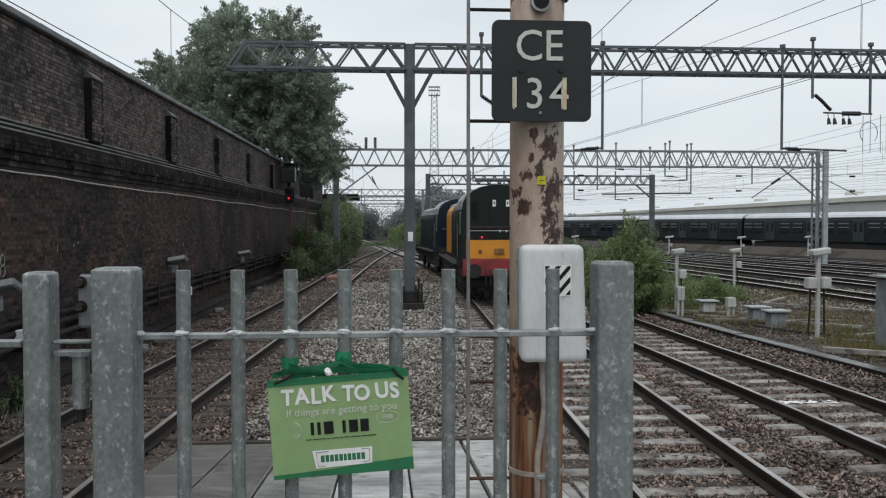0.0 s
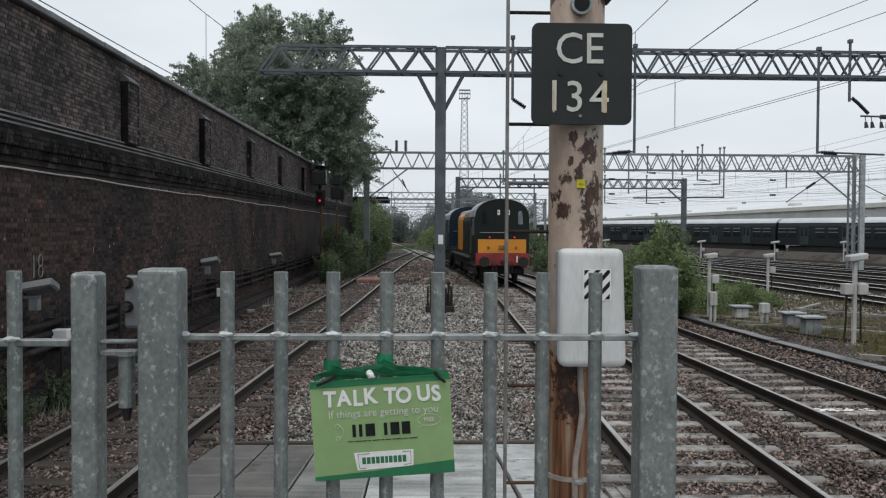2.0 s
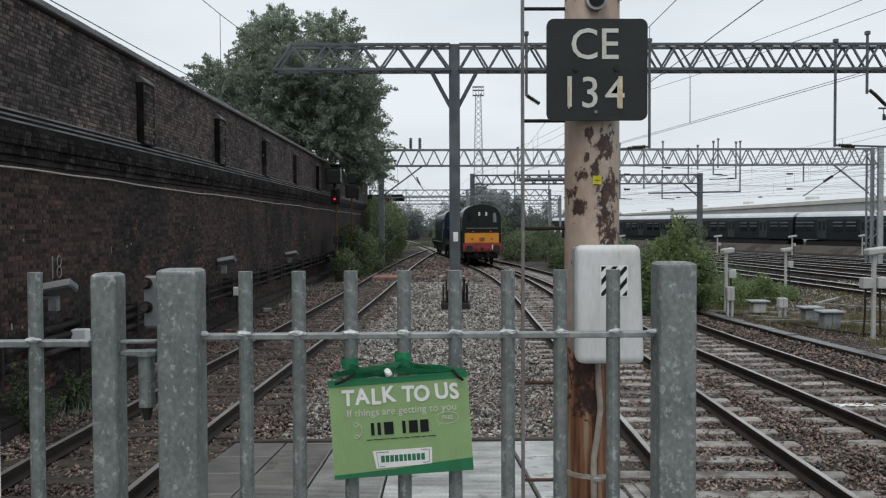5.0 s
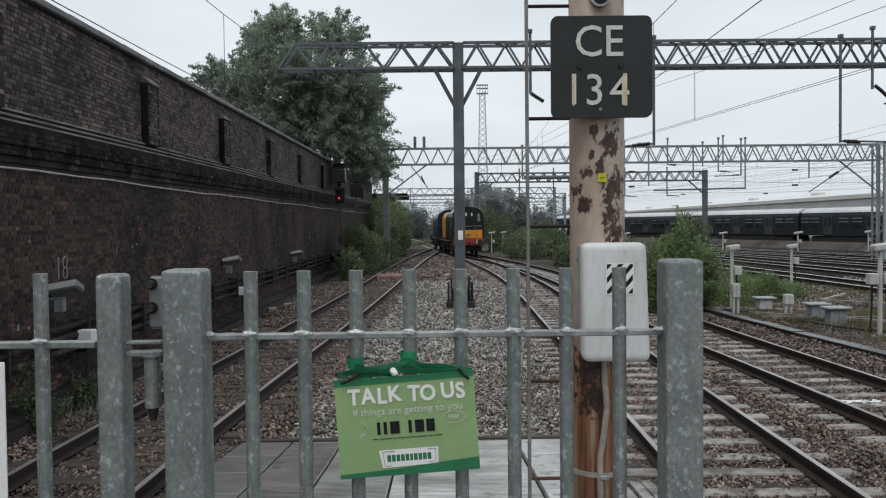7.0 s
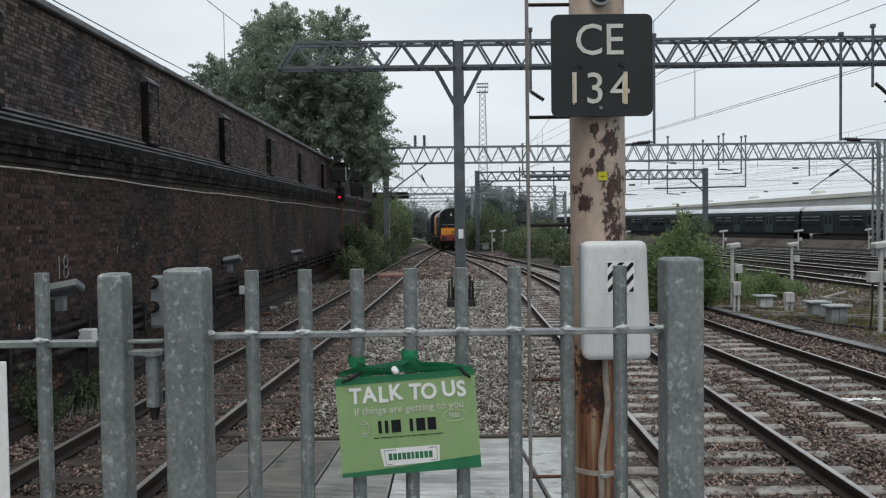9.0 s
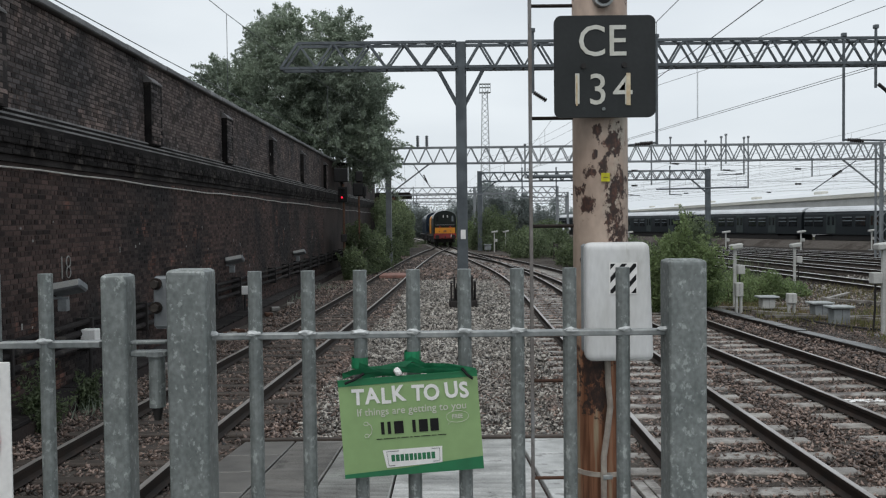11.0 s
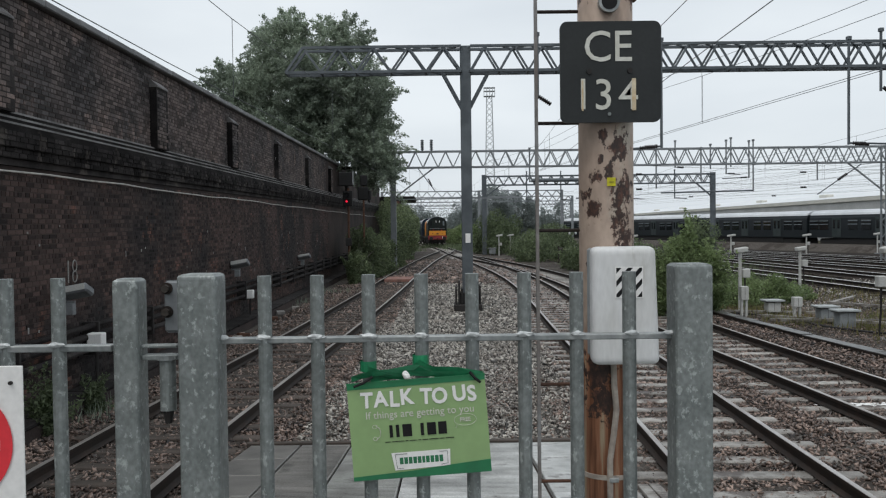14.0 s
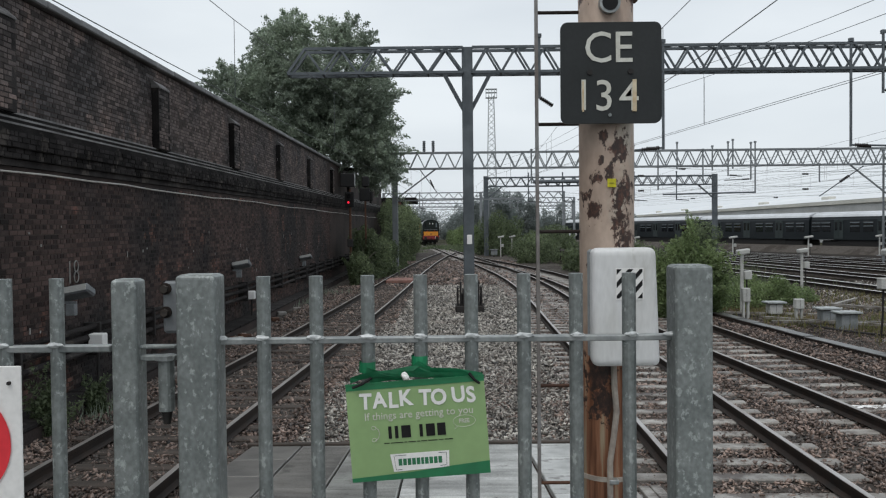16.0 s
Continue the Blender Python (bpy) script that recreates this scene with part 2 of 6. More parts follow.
    "shed_wall": mat("cream_shed_cladding", (0.62, 0.6, 0.54), 0.7, 0, (0.54, 0.53, 0.48), 0.2, 0.2, 3, 0.02, 0.003),
    "grey_box": mat("grey_cabinet_paint", (0.27, 0.29, 0.295), 0.55, 0, (0.16, 0.17, 0.18), 3, 0.3, 40, 0.05, 0.002),
    "pale_box": mat("pale_lamp_housing", (0.52, 0.52, 0.5), 0.55, 0, (0.42, 0.42, 0.4), 3, 0.3, 40, 0.05, 0.002),
    "lid_grey": mat("weathered_grey_lid", (0.42, 0.45, 0.45), 0.5, 0, (0.3, 0.32, 0.32), 4, 0.4, 40, 0.08, 0.003),
    "shed_side": mat("grey_shed_wall", (0.5, 0.5, 0.49), 0.7, 0, (0.42, 0.42, 0.41), 0.3, 0.2, 3, 0.02, 0.003),
    "drop": mat("rain_drop", (0.85, 0.87, 0.88), 0.08, bump=0),
    "wet_lid": mat("wet_dark_concrete_lid", (0.085, 0.083, 0.08), 0.32, 0, (0.045, 0.043, 0.041), 2.5, 0.5, 40, 0.25, 0.005, third=(0.15, 0.145, 0.138), third_scale=3, third_at=0.58, rand=0.35),
    "earth": mat("damp_earth", (0.06, 0.052, 0.04), 0.95, 0, (0.04, 0.045, 0.025), 0.5, 0.5, 12, 0.5, 0.05,
                 third=(0.1, 0.085, 0.05), third_scale=0.8, third_at=0.58, spec=0.05),
    "bark": mat("tree_bark", (0.05, 0.04, 0.032), 0.9, 0, (0.03, 0.025, 0.02), 2, 0.5, 20, 0.5, 0.02),
    # Base raised well above leaf green, partly to carry haze over the crown.
    "leaf_tree": mat("sycamore_leaf", (0.35, 0.41, 0.315), 0.42, 0, (0.24, 0.285, 0.225), 0.25, 0.2, 4, 0, rand=0.35),
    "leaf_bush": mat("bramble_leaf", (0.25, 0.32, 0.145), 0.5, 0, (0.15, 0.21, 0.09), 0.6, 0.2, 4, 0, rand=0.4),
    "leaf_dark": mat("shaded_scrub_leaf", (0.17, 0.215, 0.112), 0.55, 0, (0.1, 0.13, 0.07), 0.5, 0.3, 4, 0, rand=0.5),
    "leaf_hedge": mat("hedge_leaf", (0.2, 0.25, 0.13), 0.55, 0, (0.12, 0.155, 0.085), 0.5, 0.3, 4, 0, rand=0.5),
    # Far leaves are tinted pale blue-grey, with rain haze included in the tint.
    "leaf_far": mat("haze_paled_leaf", (0.29, 0.325, 0.315), 0.7, 0, (0.23, 0.26, 0.25), 0.1, 0.2, 2, 0, rand=0.25),
    "grass": mat("rough_grass", (0.15, 0.17, 0.06), 0.8, 0, (0.24, 0.19, 0.085), 0.7, 0.3, 5, 0, rand=0.4),
    "red_light": glow("red_signal_lens", (1.0, 0.02, 0.06), 0.9),
    "dark_ballast": mat("oily_siding_ballast", (0.026, 0.023, 0.021), 0.9, 0, (0.055, 0.048, 0.043), 1.5, 0.7, 14, 0.6, 0.05, spec=0.03),
    "ladder": mat("dull_ladder_steel", (0.26, 0.26, 0.26), 0.55, 0.2, (0.19, 0.165, 0.15), 4, 0.4, 60, 0.2, 0.003),
    "graphic_pale": mat("chalk_paint", (0.36, 0.35, 0.33), 0.8, bump=0),
    "board_red": mat("pinkish_timber_board", (0.3, 0.15, 0.12), 0.7, 0, (0.2, 0.11, 0.09), 4, 0.4, 50, 0.2, 0.004),
}


def leafy(m, amount=0.45):
    """Lets light through a leaf material."""
    n, l = m.node_tree.nodes, m.node_tree.links
    b = n["Principled BSDF"]
    tr = n.new("ShaderNodeBsdfTranslucent")
    l.new(b.inputs["Base Color"].links[0].from_socket, tr.inputs[0])
    mx = n.new("ShaderNodeMixShader")
    mx.inputs[0].default_value = amount
    l.new(b.outputs[0], mx.inputs[1])
    l.new(tr.outputs[0], mx.inputs[2])
    l.new(mx.outputs[0], n["Material Output"].inputs[0])


for leaf in ("leaf_tree", "leaf_bush", "leaf_far", "leaf_dark", "leaf_hedge", "grass"):
    leafy(M[leaf], 0.5)


def weathered_post(m, spots, z_damp):
    """Rust blooms at the given (x, z, size) and, below z_damp, long streaks of rust, bare brown and cream."""
    n, l = m.node_tree.nodes, m.node_tree.links
    b = n["Principled BSDF"]
    base = b.inputs["Base Color"].links[0].from_socket
    co = [k for k in n if k.bl_idname == "ShaderNodeTexCoord"][0].outputs["Object"]

    def math_node(op, a, c):
        k = n.new("ShaderNodeMath")
        k.operation = op
        for i, v in enumerate((a, c)):
            if isinstance(v, (int, float)):
                k.inputs[i].default_value = v
            else:
                l.new(v, k.inputs[i])
        return k.outputs[0]

    def grain(scale, stretch, detail=8, rough=0.7):
        mp = n.new("ShaderNodeMapping")
        mp.inputs["Scale"].default_value = stretch
        l.new(co, mp.inputs[0])
        t = n.new("ShaderNodeTexNoise")
        t.inputs["Scale"].default_value, t.inputs["Detail"].default_value, t.inputs["Roughness"].default_value = scale, detail, rough
        l.new(mp.outputs[0], t.inputs["Vector"])
        return t.outputs[0]

    def ramp(src, stops):
        r = n.new("ShaderNodeValToRGB")
        while len(r.color_ramp.elements) < len(stops):
            r.color_ramp.elements.new(0.5)
        for e, (p, c) in zip(r.color_ramp.elements, stops):
            e.position, e.color = p, (*c, 1)
        l.new(src, r.inputs[0])
        return r.outputs[0]

    def blend(fac, a, c):
        k = n.new("ShaderNodeMixRGB")
        l.new(fac, k.inputs[0])
        l.new(a, k.inputs[1])
        l.new(c, k.inputs[2])
        return k.outputs[0]

    flat = n.new("ShaderNodeMapping")
    flat.inputs["Scale"].default_value = (1.0, 0.0, 0.62)
    l.new(co, flat.inputs[0])
    bloom = None
    for x, z, r in spots:
        d = n.new("ShaderNodeVectorMath")
        d.operation = "DISTANCE"
        l.new(flat.outputs[0], d.inputs[0])
        d.inputs[1].default_value = (x, 0.0, z * 0.62)
        v = math_node("SUBTRACT", 1.0, math_node("DIVIDE", d.outputs["Value"], r))
        bloom = v if bloom is None else math_node("MAXIMUM", bloom, v)
    bloom = math_node("MAXIMUM", bloom, -0.35)
    patch = math_node("ADD", bloom, math_node("MULTIPLY", math_node("SUBTRACT", grain(48, (1, 1, 0.7)), 0.5), 3.3))
    black, white = (0, 0, 0), (1, 1, 1)
    mask = ramp(patch, [(0.34, black), (0.52, white)])
    rust = ramp(grain(70, (1, 1, 0.6)), [(0.36, (0.025, 0.016, 0.014)), (0.52, (0.05, 0.026, 0.019)), (0.68, (0.15, 0.062, 0.042))])
    streak = ramp(grain(13, (1.6, 1.6, 0.09), 5, 0.6), [(0.34, (0.05, 0.028, 0.02)), (0.43, (0.17, 0.066, 0.03)), (0.5, (0.34, 0.15, 0.08)), (0.57, (0.42, 0.33, 0.22)), (0.68, (0.5, 0.42, 0.32))])
    sep = n.new("ShaderNodeSeparateXYZ")
    l.new(co, sep.inputs[0])
    damp = n.new("ShaderNodeMapRange")
    damp.inputs["From Min"].default_value, damp.inputs["From Max"].default_value = z_damp + 0.06, z_damp - 0.06
    l.new(sep.outputs[2], damp.inputs["Value"])
    l.new(blend(mask, blend(damp.outputs[0], base, streak), rust), b.inputs["Base Color"])


weathered_post(M["post"], [(0.53, 2.75, 0.045), (0.48, 2.785, 0.02), (0.475, 2.71, 0.016), (0.5, 2.68, 0.025), (0.462, 2.66, 0.022), (0.44, 2.61, 0.02), (0.452, 2.565, 0.03), (0.535, 2.6, 0.05),
                           (0.555, 2.64, 0.03), (0.53, 2.535, 0.04), (0.545, 2.49, 0.045), (0.57, 2.42, 0.05), (0.47, 2.08, 0.07), (0.475, 1.99, 0.06), (0.58, 3.2, 0.03), (0.43, 3.22, 0.03), (0.46, 2.4, 0.03)], 2.17)


# ---- mesh helpers ----
def mesh_of(name, bm, material, smooth=False):
    me = bpy.data.meshes.new(name)
    bm.to_mesh(me)
    bm.free()
    if material:
        me.materials.append(material)
    if smooth:
        for p in me.polygons:
            p.use_smooth = True
    return me


def part(name, bm, material, parent=None, label="", smooth=False, m=None):
    """Links a bmesh, or a mesh, as one object under a thing or a part."""
    me = bm if isinstance(bm, bpy.types.Mesh) else mesh_of(name, bm, material, smooth)
    ob = new(name, me)
    ob.parent = parent
    if m is not None:
        ob.matrix_basis = m
    return tagged(ob, label)


def thing(name, label, category, at=None, group="", kind=""):
    ob = new(name)
    ob.empty_display_size = 0.1
    if at is not None:
        ob.matrix_basis = at
    return tagged(ob, label, category, group, kind)


def box(x0, x1, y0, y1, z0, z1, bevel=0.0, bm=None, seg=1):
    out = bm or bmesh.new()
    r = bmesh.ops.create_cube(out, size=1.0, matrix=Matrix.LocRotScale(((x0 + x1) / 2, (y0 + y1) / 2, (z0 + z1) / 2), None,
                                                                       (abs(x1 - x0), abs(y1 - y0), abs(z1 - z0))))
    if bevel:
        es = list({e for v in r["verts"] for e in v.link_edges})
        bmesh.ops.bevel(out, geom=es, offset=bevel, segments=seg, affect="EDGES", profile=0.6)
    return out


def rod(p, q, r, seg=8, bm=None, r2=None, caps=True):
    out = bm or bmesh.new()
    p, q = Vector(p), Vector(q)
    d = q - p
    m = Matrix.Translation((p + q) / 2) @ d.to_track_quat("Z", "Y").to_matrix().to_4x4()
    bmesh.ops.create_cone(out, cap_ends=caps, segments=seg, radius1=r, radius2=r if r2 is None else r2, depth=d.length, matrix=m)
    return out


def bar(p, q, w, h, bm=None):
    """A square bar from p to q, w wide and h high."""
    out = bm or bmesh.new()
    p, q = Vector(p), Vector(q)
    d = q - p
    m = Matrix.Translation((p + q) / 2) @ d.to_track_quat("Z", "Y").to_matrix().to_4x4() @ Matrix.Diagonal((w, h, d.length, 1))
    bmesh.ops.create_cube(out, size=1.0, matrix=m)
    return out


def line(pts, r, seg=6, bm=None):
    """One connected tube through the points."""
    out = bm or bmesh.new()
    pts = [Vector(p) for p in pts]
    rings = []
    for i, p in enumerate(pts):
        d = (pts[min(i + 1, len(pts) - 1)] - pts[max(i - 1, 0)]).normalized()
        up = Vector((0, 0, 1)) if abs(d.z) < 0.9 else Vector((1, 0, 0))
        u = d.cross(up).normalized()
        w = u.cross(d)
        rings.append([out.verts.new(p + u * r * math.cos(k * math.tau / seg) + w * r * math.sin(k * math.tau / seg)) for k in range(seg)])
    for a, b in zip(rings, rings[1:]):
        for k in range(seg):
            out.faces.new((a[k], a[(k + 1) % seg], b[(k + 1) % seg], b[k]))
    out.faces.new(rings[0])
    out.faces.new(list(reversed(rings[-1])))
    return out


def ribbed(p, q, r, n=6):
    """A ribbed insulator as one connected surface from p to q."""
    out = bmesh.new()
    p, q = Vector(p), Vector(q)
    d = (q - p).normalized()
    up = Vector((0, 0, 1)) if abs(d.z) < 0.9 else Vector((1, 0, 0))
    u = d.cross(up).normalized()
    w = u.cross(d)
    rings = []
    for i in range(n * 3 + 1):
        c, rr = p.lerp(q, i / (n * 3)), r * (0.4, 1.0, 0.85)[i % 3]
        rings.append([out.verts.new(c + (u * math.cos(k * math.tau / 10) + w * math.sin(k * math.tau / 10)) * rr) for k in range(10)])
    for a, b in zip(rings, rings[1:]):
        for k in range(10):
            out.faces.new((a[k], a[(k + 1) % 10], b[(k + 1) % 10], b[k]))
    out.faces.new(rings[0])
    out.faces.new(list(reversed(rings[-1])))
    return out


def soup(name, verts, tris, material):
    """A mesh from arrays of corners and triangles."""
    me = bpy.data.meshes.new(name)
    nv, nf = len(verts), len(tris)
    me.vertices.add(nv)
    me.vertices.foreach_set("co", np.asarray(verts, dtype=np.float32).ravel())
    me.loops.add(nf * 3)
    me.loops.foreach_set("vertex_index", np.asarray(tris, dtype=np.int32).ravel())
    me.polygons.add(nf)
    me.polygons.foreach_set("loop_start", np.arange(0, nf * 3, 3, dtype=np.int32))
    me.update(calc_edges=True)
    me.validate()
    me.materials.append(material)
    return me


def extrude(profile, axis_pts, bm=None, close=True, cap=True):
    """Sweeps a closed profile of (across, up) along points in plan; across lies to the right of the way."""
    out = bm or bmesh.new()
    rings = []
    n = len(axis_pts)
    for i, p in enumerate(axis_pts):
        a, b = Vector(axis_pts[max(0, i - 1)]), Vector(axis_pts[min(n - 1, i + 1)])
        d = (b - a)
        d.z = 0
        d.normalize()
        side = Vector((d.y, -d.x, 0))
        rings.append([out.verts.new(Vector(p) + side * u + Vector((0, 0, v))) for u, v in profile])
    k = len(profile)
    for r0, r1 in zip(rings, rings[1:]):
        for j in range(k if close else k - 1):
            out.faces.new((r0[j], r0[(j + 1) % k], r1[(j + 1) % k], r1[j]))
    if cap and close:
        out.faces.new(list(reversed(rings[0])))
        out.faces.new(rings[-1])
    bmesh.ops.recalc_face_normals(out, faces=out.faces[:])
    return out


def text_bm(words, size, thick=0.001, bold=0.0, squeeze=1.0):
    """Letters as a mesh in the xz plane, centred, facing -y."""
    cu = bpy.data.curves.new("text", "FONT")
    cu.body, cu.size, cu.extrude, cu.offset = words, size, thick, bold
    cu.align_x, cu.align_y, cu.resolution_u = "CENTER", "CENTER", 3
    ob = new("text", cu)
    me = bpy.data.meshes.new_from_object(ob.evaluated_get(bpy.context.evaluated_depsgraph_get()))
    bpy.data.objects.remove(ob)
    out = bmesh.new()
    out.from_mesh(me)
    bpy.data.meshes.remove(me)
    bmesh.ops.transform(out, matrix=Matrix.Rotation(radians(90), 4, "X") @ Matrix.Diagonal((squeeze, 1, 1, 1)), verts=out.verts[:])
    return out


def moved(bm, m):
    bmesh.ops.transform(bm, matrix=m, verts=bm.verts[:])
    return bm


def many(name, verts, faces, material):
    me = bpy.data.meshes.new(name)
    me.from_pydata(verts, [], faces)
    me.materials.append(material)
    return me


def curve_x(table, y):
    """Smooth reading of a table of (y, x)."""
    ys, xs = [a for a, _ in table], [b for _, b in table]
    k = 0.0
    for o, w in ((-6, 0.1), (-3, 0.2), (0, 0.4), (3, 0.2), (6, 0.1)):
        k += w * float(np.interp(y + o, ys, xs))
    return k


# ---- ground and platform ramp ----
def ramp_z(y):
    return -0.1 + (10.2 - y) * 0.09


def sheet(name, x0, x1, y0, y1, z, material, label, rough=0.0, step=None, kind="structure"):
    bm = bmesh.new()
    nx, ny = (1, 1) if not step else (max(1, int((x1 - x0) / step)), max(1, int((y1 - y0) / step)))
    vs = [[bm.verts.new((x0 + (x1 - x0) * i / nx, y0 + (y1 - y0) * j / ny,
                         z + (rough * noise.noise((i * 0.7, j * 0.7, z)) if rough else 0))) for j in range(ny + 1)] for i in range(nx + 1)]
    for i in range(nx):
        for j in range(ny):
            bm.faces.new((vs[i][j], vs[i + 1][j], vs[i + 1][j + 1], vs[i][j + 1]))
    return tagged(part(name, bm, material), label, "ground", "", kind)


sheet("ground", -1500, 1500, -300, 2500, -0.32, M["earth"], "damp brown earth and weeds around the tracks")
sheet("ballast_bed", -5.9, 8.4, -4, 150, -0.2, M["ballast"], "brown and grey crushed stone ballast between the tracks", 0.05, 0.7)
sheet("cess_ground", 8.4, 30, -4, 46, -0.26, M["ballast"], "stony weedy ground beside the tracks", 0.08, 0.8)
bm = bmesh.new()
bm.faces.new([bm.verts.new(p) for p in ((15.2, 22, -0.23), (53, 22, -0.23), (43.5, 52, -0.23), (24, 117, -0.23), (9, 117, -0.23), (12.6, 70, -0.23))])
tagged(part("yard_ballast", bm, M["dark_ballast"]), "dark oily ballast of the sidings", "ground", "", "structure")

ramp = thing("platform_ramp", "wet grey concrete platform ramp sloping down to the ballast", "platform", kind="structure")
bm = bmesh.new()
prof = [(-8.0, 0.98), (-1.8, 0.98), (10.2, -0.1), (10.2, -0.5), (-8.0, -0.5)]
rings = [[bm.verts.new((x, y, z - 0.06)) for y, z in prof] for x in (-2.35, 1.62)]
for j in range(5):
    bm.faces.new((rings[0][j], rings[0][(j + 1) % 5], rings[1][(j + 1) % 5], rings[1][j]))
bm.faces.new(rings[0])
bm.faces.new(rings[1])
bmesh.ops.recalc_face_normals(bm, faces=bm.faces[:])
part("core", bm, M["brick_bed"], ramp)
slope = Matrix.Rotation(-math.atan(0.09), 4, "X")
RAMP_COLUMNS = [(-2.35, -1.74, 0.9, "paving"), (-1.73, -1.13, 0.6, "paving"), (-1.12, -0.43, 0.6, "paving_mid"), (-0.42, 0.26, 0.6, "paving_pale"), (0.27, 0.92, 0.6, "paving_pale"), (0.955, 1.62, 0.9, "paving_pale")]
for x0, x1, step, what in RAMP_COLUMNS:
    y = 10.19
    slab = mesh_of("slab", box(x0 + 0.006, x1 - 0.006, -step + 0.012, 0, -0.06, 0, 0.006), M[what])
    while y > -1.4:
        part("paving_slab", slab, None, ramp, m=Matrix.Translation((0, y, ramp_z(y) + random.uniform(-0.003, 0.003))) @ slope)
        y -= step
# ribs on the pale slabs
rib, rib_mid, rib_dark = bmesh.new(), bmesh.new(), bmesh.new()
y = 10.05
while y > 3.0:
    for x in (-0.41, 0.28):
        box(x, x + 0.63, y - 0.018, y, ramp_z(y) - 0.004, ramp_z(y) + 0.011, 0, rib)
    box(-1.7, -1.15, y - 0.018, y, ramp_z(y) - 0.004, ramp_z(y) + 0.009, 0, rib_dark)
    box(-1.1, -0.45, y - 0.018, y, ramp_z(y) - 0.004, ramp_z(y) + 0.009, 0, rib_mid)
    y -= 0.05
tagged(part("anti_slip_rib", rib, M["paving_pale"], ramp), kind="stuff")
tagged(part("anti_slip_rib", rib_mid, M["paving_mid"], ramp), kind="stuff")
tagged(part("anti_slip_rib", rib_dark, M["paving"], ramp), kind="stuff")
part("edge_board", box(-2.4, 1.66, 10.2, 10.28, -0.4, -0.07, 0.01), M["sleeper_w"], ramp, "dark timber edge board")

# ---- tracks ----
LEFT = [(-6, -3.75), (5, -3.72), (9, -3.68), (14, -3.42), (19.4, -3.08), (28, -2.7), (36, -2.38), (44, -2.15), (61, -1.45), (75, -0.65), (91, 0.6), (104, -0.13)]
MAIN = [(-6, 3.0), (8, 3.13), (11, 3.25), (14, 3.36), (20, 3.45), (28, 3.72), (36, 3.85), (42, 3.8), (47, 3.6), (54, 3.2), (62, 2.75), (68, 2.35),
        (77, 1.6), (94, 0.56), (104, -0.13), (113, -0.84), (127, -1.9), (150, -4.2), (175, -8.0), (200, -13.0), (230, -20)]
SECOND = [(-6, 6.55), (8, 6.5), (12, 6.4), (17, 6.1), (22, 5.98), (35, 5.95), (42, 5.8), (53, 4.9), (62, 3.7), (72, 2.2), (78, 1.5)]


def rail_bm(pts, off, head):
    if head:
        prof = [(off - 0.03, 0.0), (off + 0.03, 0.0), (off + 0.03, -0.006), (off - 0.03, -0.006)]
    else:
        prof = [(off - 0.036, -0.004), (off + 0.036, -0.004), (off + 0.036, -0.04), (off + 0.012, -0.055), (off + 0.012, -0.12),
                (off + 0.07, -0.15), (off - 0.07, -0.15), (off - 0.012, -0.12), (off - 0.012, -0.055), (off - 0.036, -0.04)]
    return extrude(prof, pts)


def track(table, y0, y1, label, sleeper_mat, spacing=0.65, lift=0.0, n_max=300):
    tr = thing("railway_track", label, "track", kind="structure")
    n = max(2, int((y1 - y0) / 2))
    pts = [(curve_x(table, y0 + (y1 - y0) * i / n), y0 + (y1 - y0) * i / n, lift) for i in range(n + 1)]
    for off in (-0.752, 0.752):
        r = part("rail", rail_bm(pts, off, False), M["rail_side"], tr)
        part("running_surface", rail_bm(pts, off, True), M["rail_top"], r, "worn bright rail head")
    sl = mesh_of("sleeper", box(-1.28, 1.28, -0.11, 0.11, -0.36, -0.166, 0.015), sleeper_mat)
    y, k = y0 + 0.3, 0
    while y < y1 and k < n_max:
        d = (curve_x(table, y + 0.5) - curve_x(table, y - 0.5))
        s = part("sleeper", sl, None, tr, m=pose(curve_x(table, y) + random.uniform(-0.02, 0.02), y, lift + random.uniform(-0.012, 0.004), 0, 0, -math.degrees(math.atan(d)) + random.uniform(-0.8, 0.8)))
        y += spacing
        k += 1
    return tr


track(LEFT, -3, 92, "bull-head railway track on dark oily timber sleepers", M["sleeper_w"])
track(MAIN, -3, 180, "railway track on weathered concrete sleepers curving away", M["sleeper_c"])
track(SECOND, -3, 76, "second railway track on weathered concrete sleepers", M["sleeper_c"])

# sidings beyond the bushes, fanning out beside the stabled train
SIDINGS = [(16.7, 36.0, -0.05), (20.3, 45.0, -0.07), (23.8, 50.0, -0.12), (27.0, 55.0, -0.17), (30.6, 58.0, -0.22)]
for i, (sx, sy, sk) in enumerate(SIDINGS):
    yt = thing("siding_track", "dark rusty siding rails on stained ballast", "track", group="sidings", kind="structure")
    y0, y1, up = 22.0, 108.0 - 5 * i, 0.006 * i
    pts = [(sx + sk * (y0 + (y1 - y0) * j / 8 - sy), y0 + (y1 - y0) * j / 8, up) for j in range(9)]
    for off in (-0.752, 0.752):
        r = part("rail", rail_bm(pts, off, False), M["rail_side"], yt)
        part("running_surface", rail_bm(pts, off, True), M["rail_top"], r)
        # Widened pale strip; the sky's sheen on the rail is put in as colour.
        part("polished_head", extrude([(off - 0.055, 0.006), (off + 0.055, 0.006), (off + 0.055, 0.0), (off - 0.055, 0.0)], pts), M["sky_sheen"], yt)
    sl = bmesh.new()
    for j in range(int((y1 - y0) / 0.7)):
        py = y0 + j * 0.7
        px = sx + sk * (py - sy)
        box(px - 1.25, px + 1.25, py - 0.12, py + 0.12, -0.33, -0.155 + up, 0, sl)
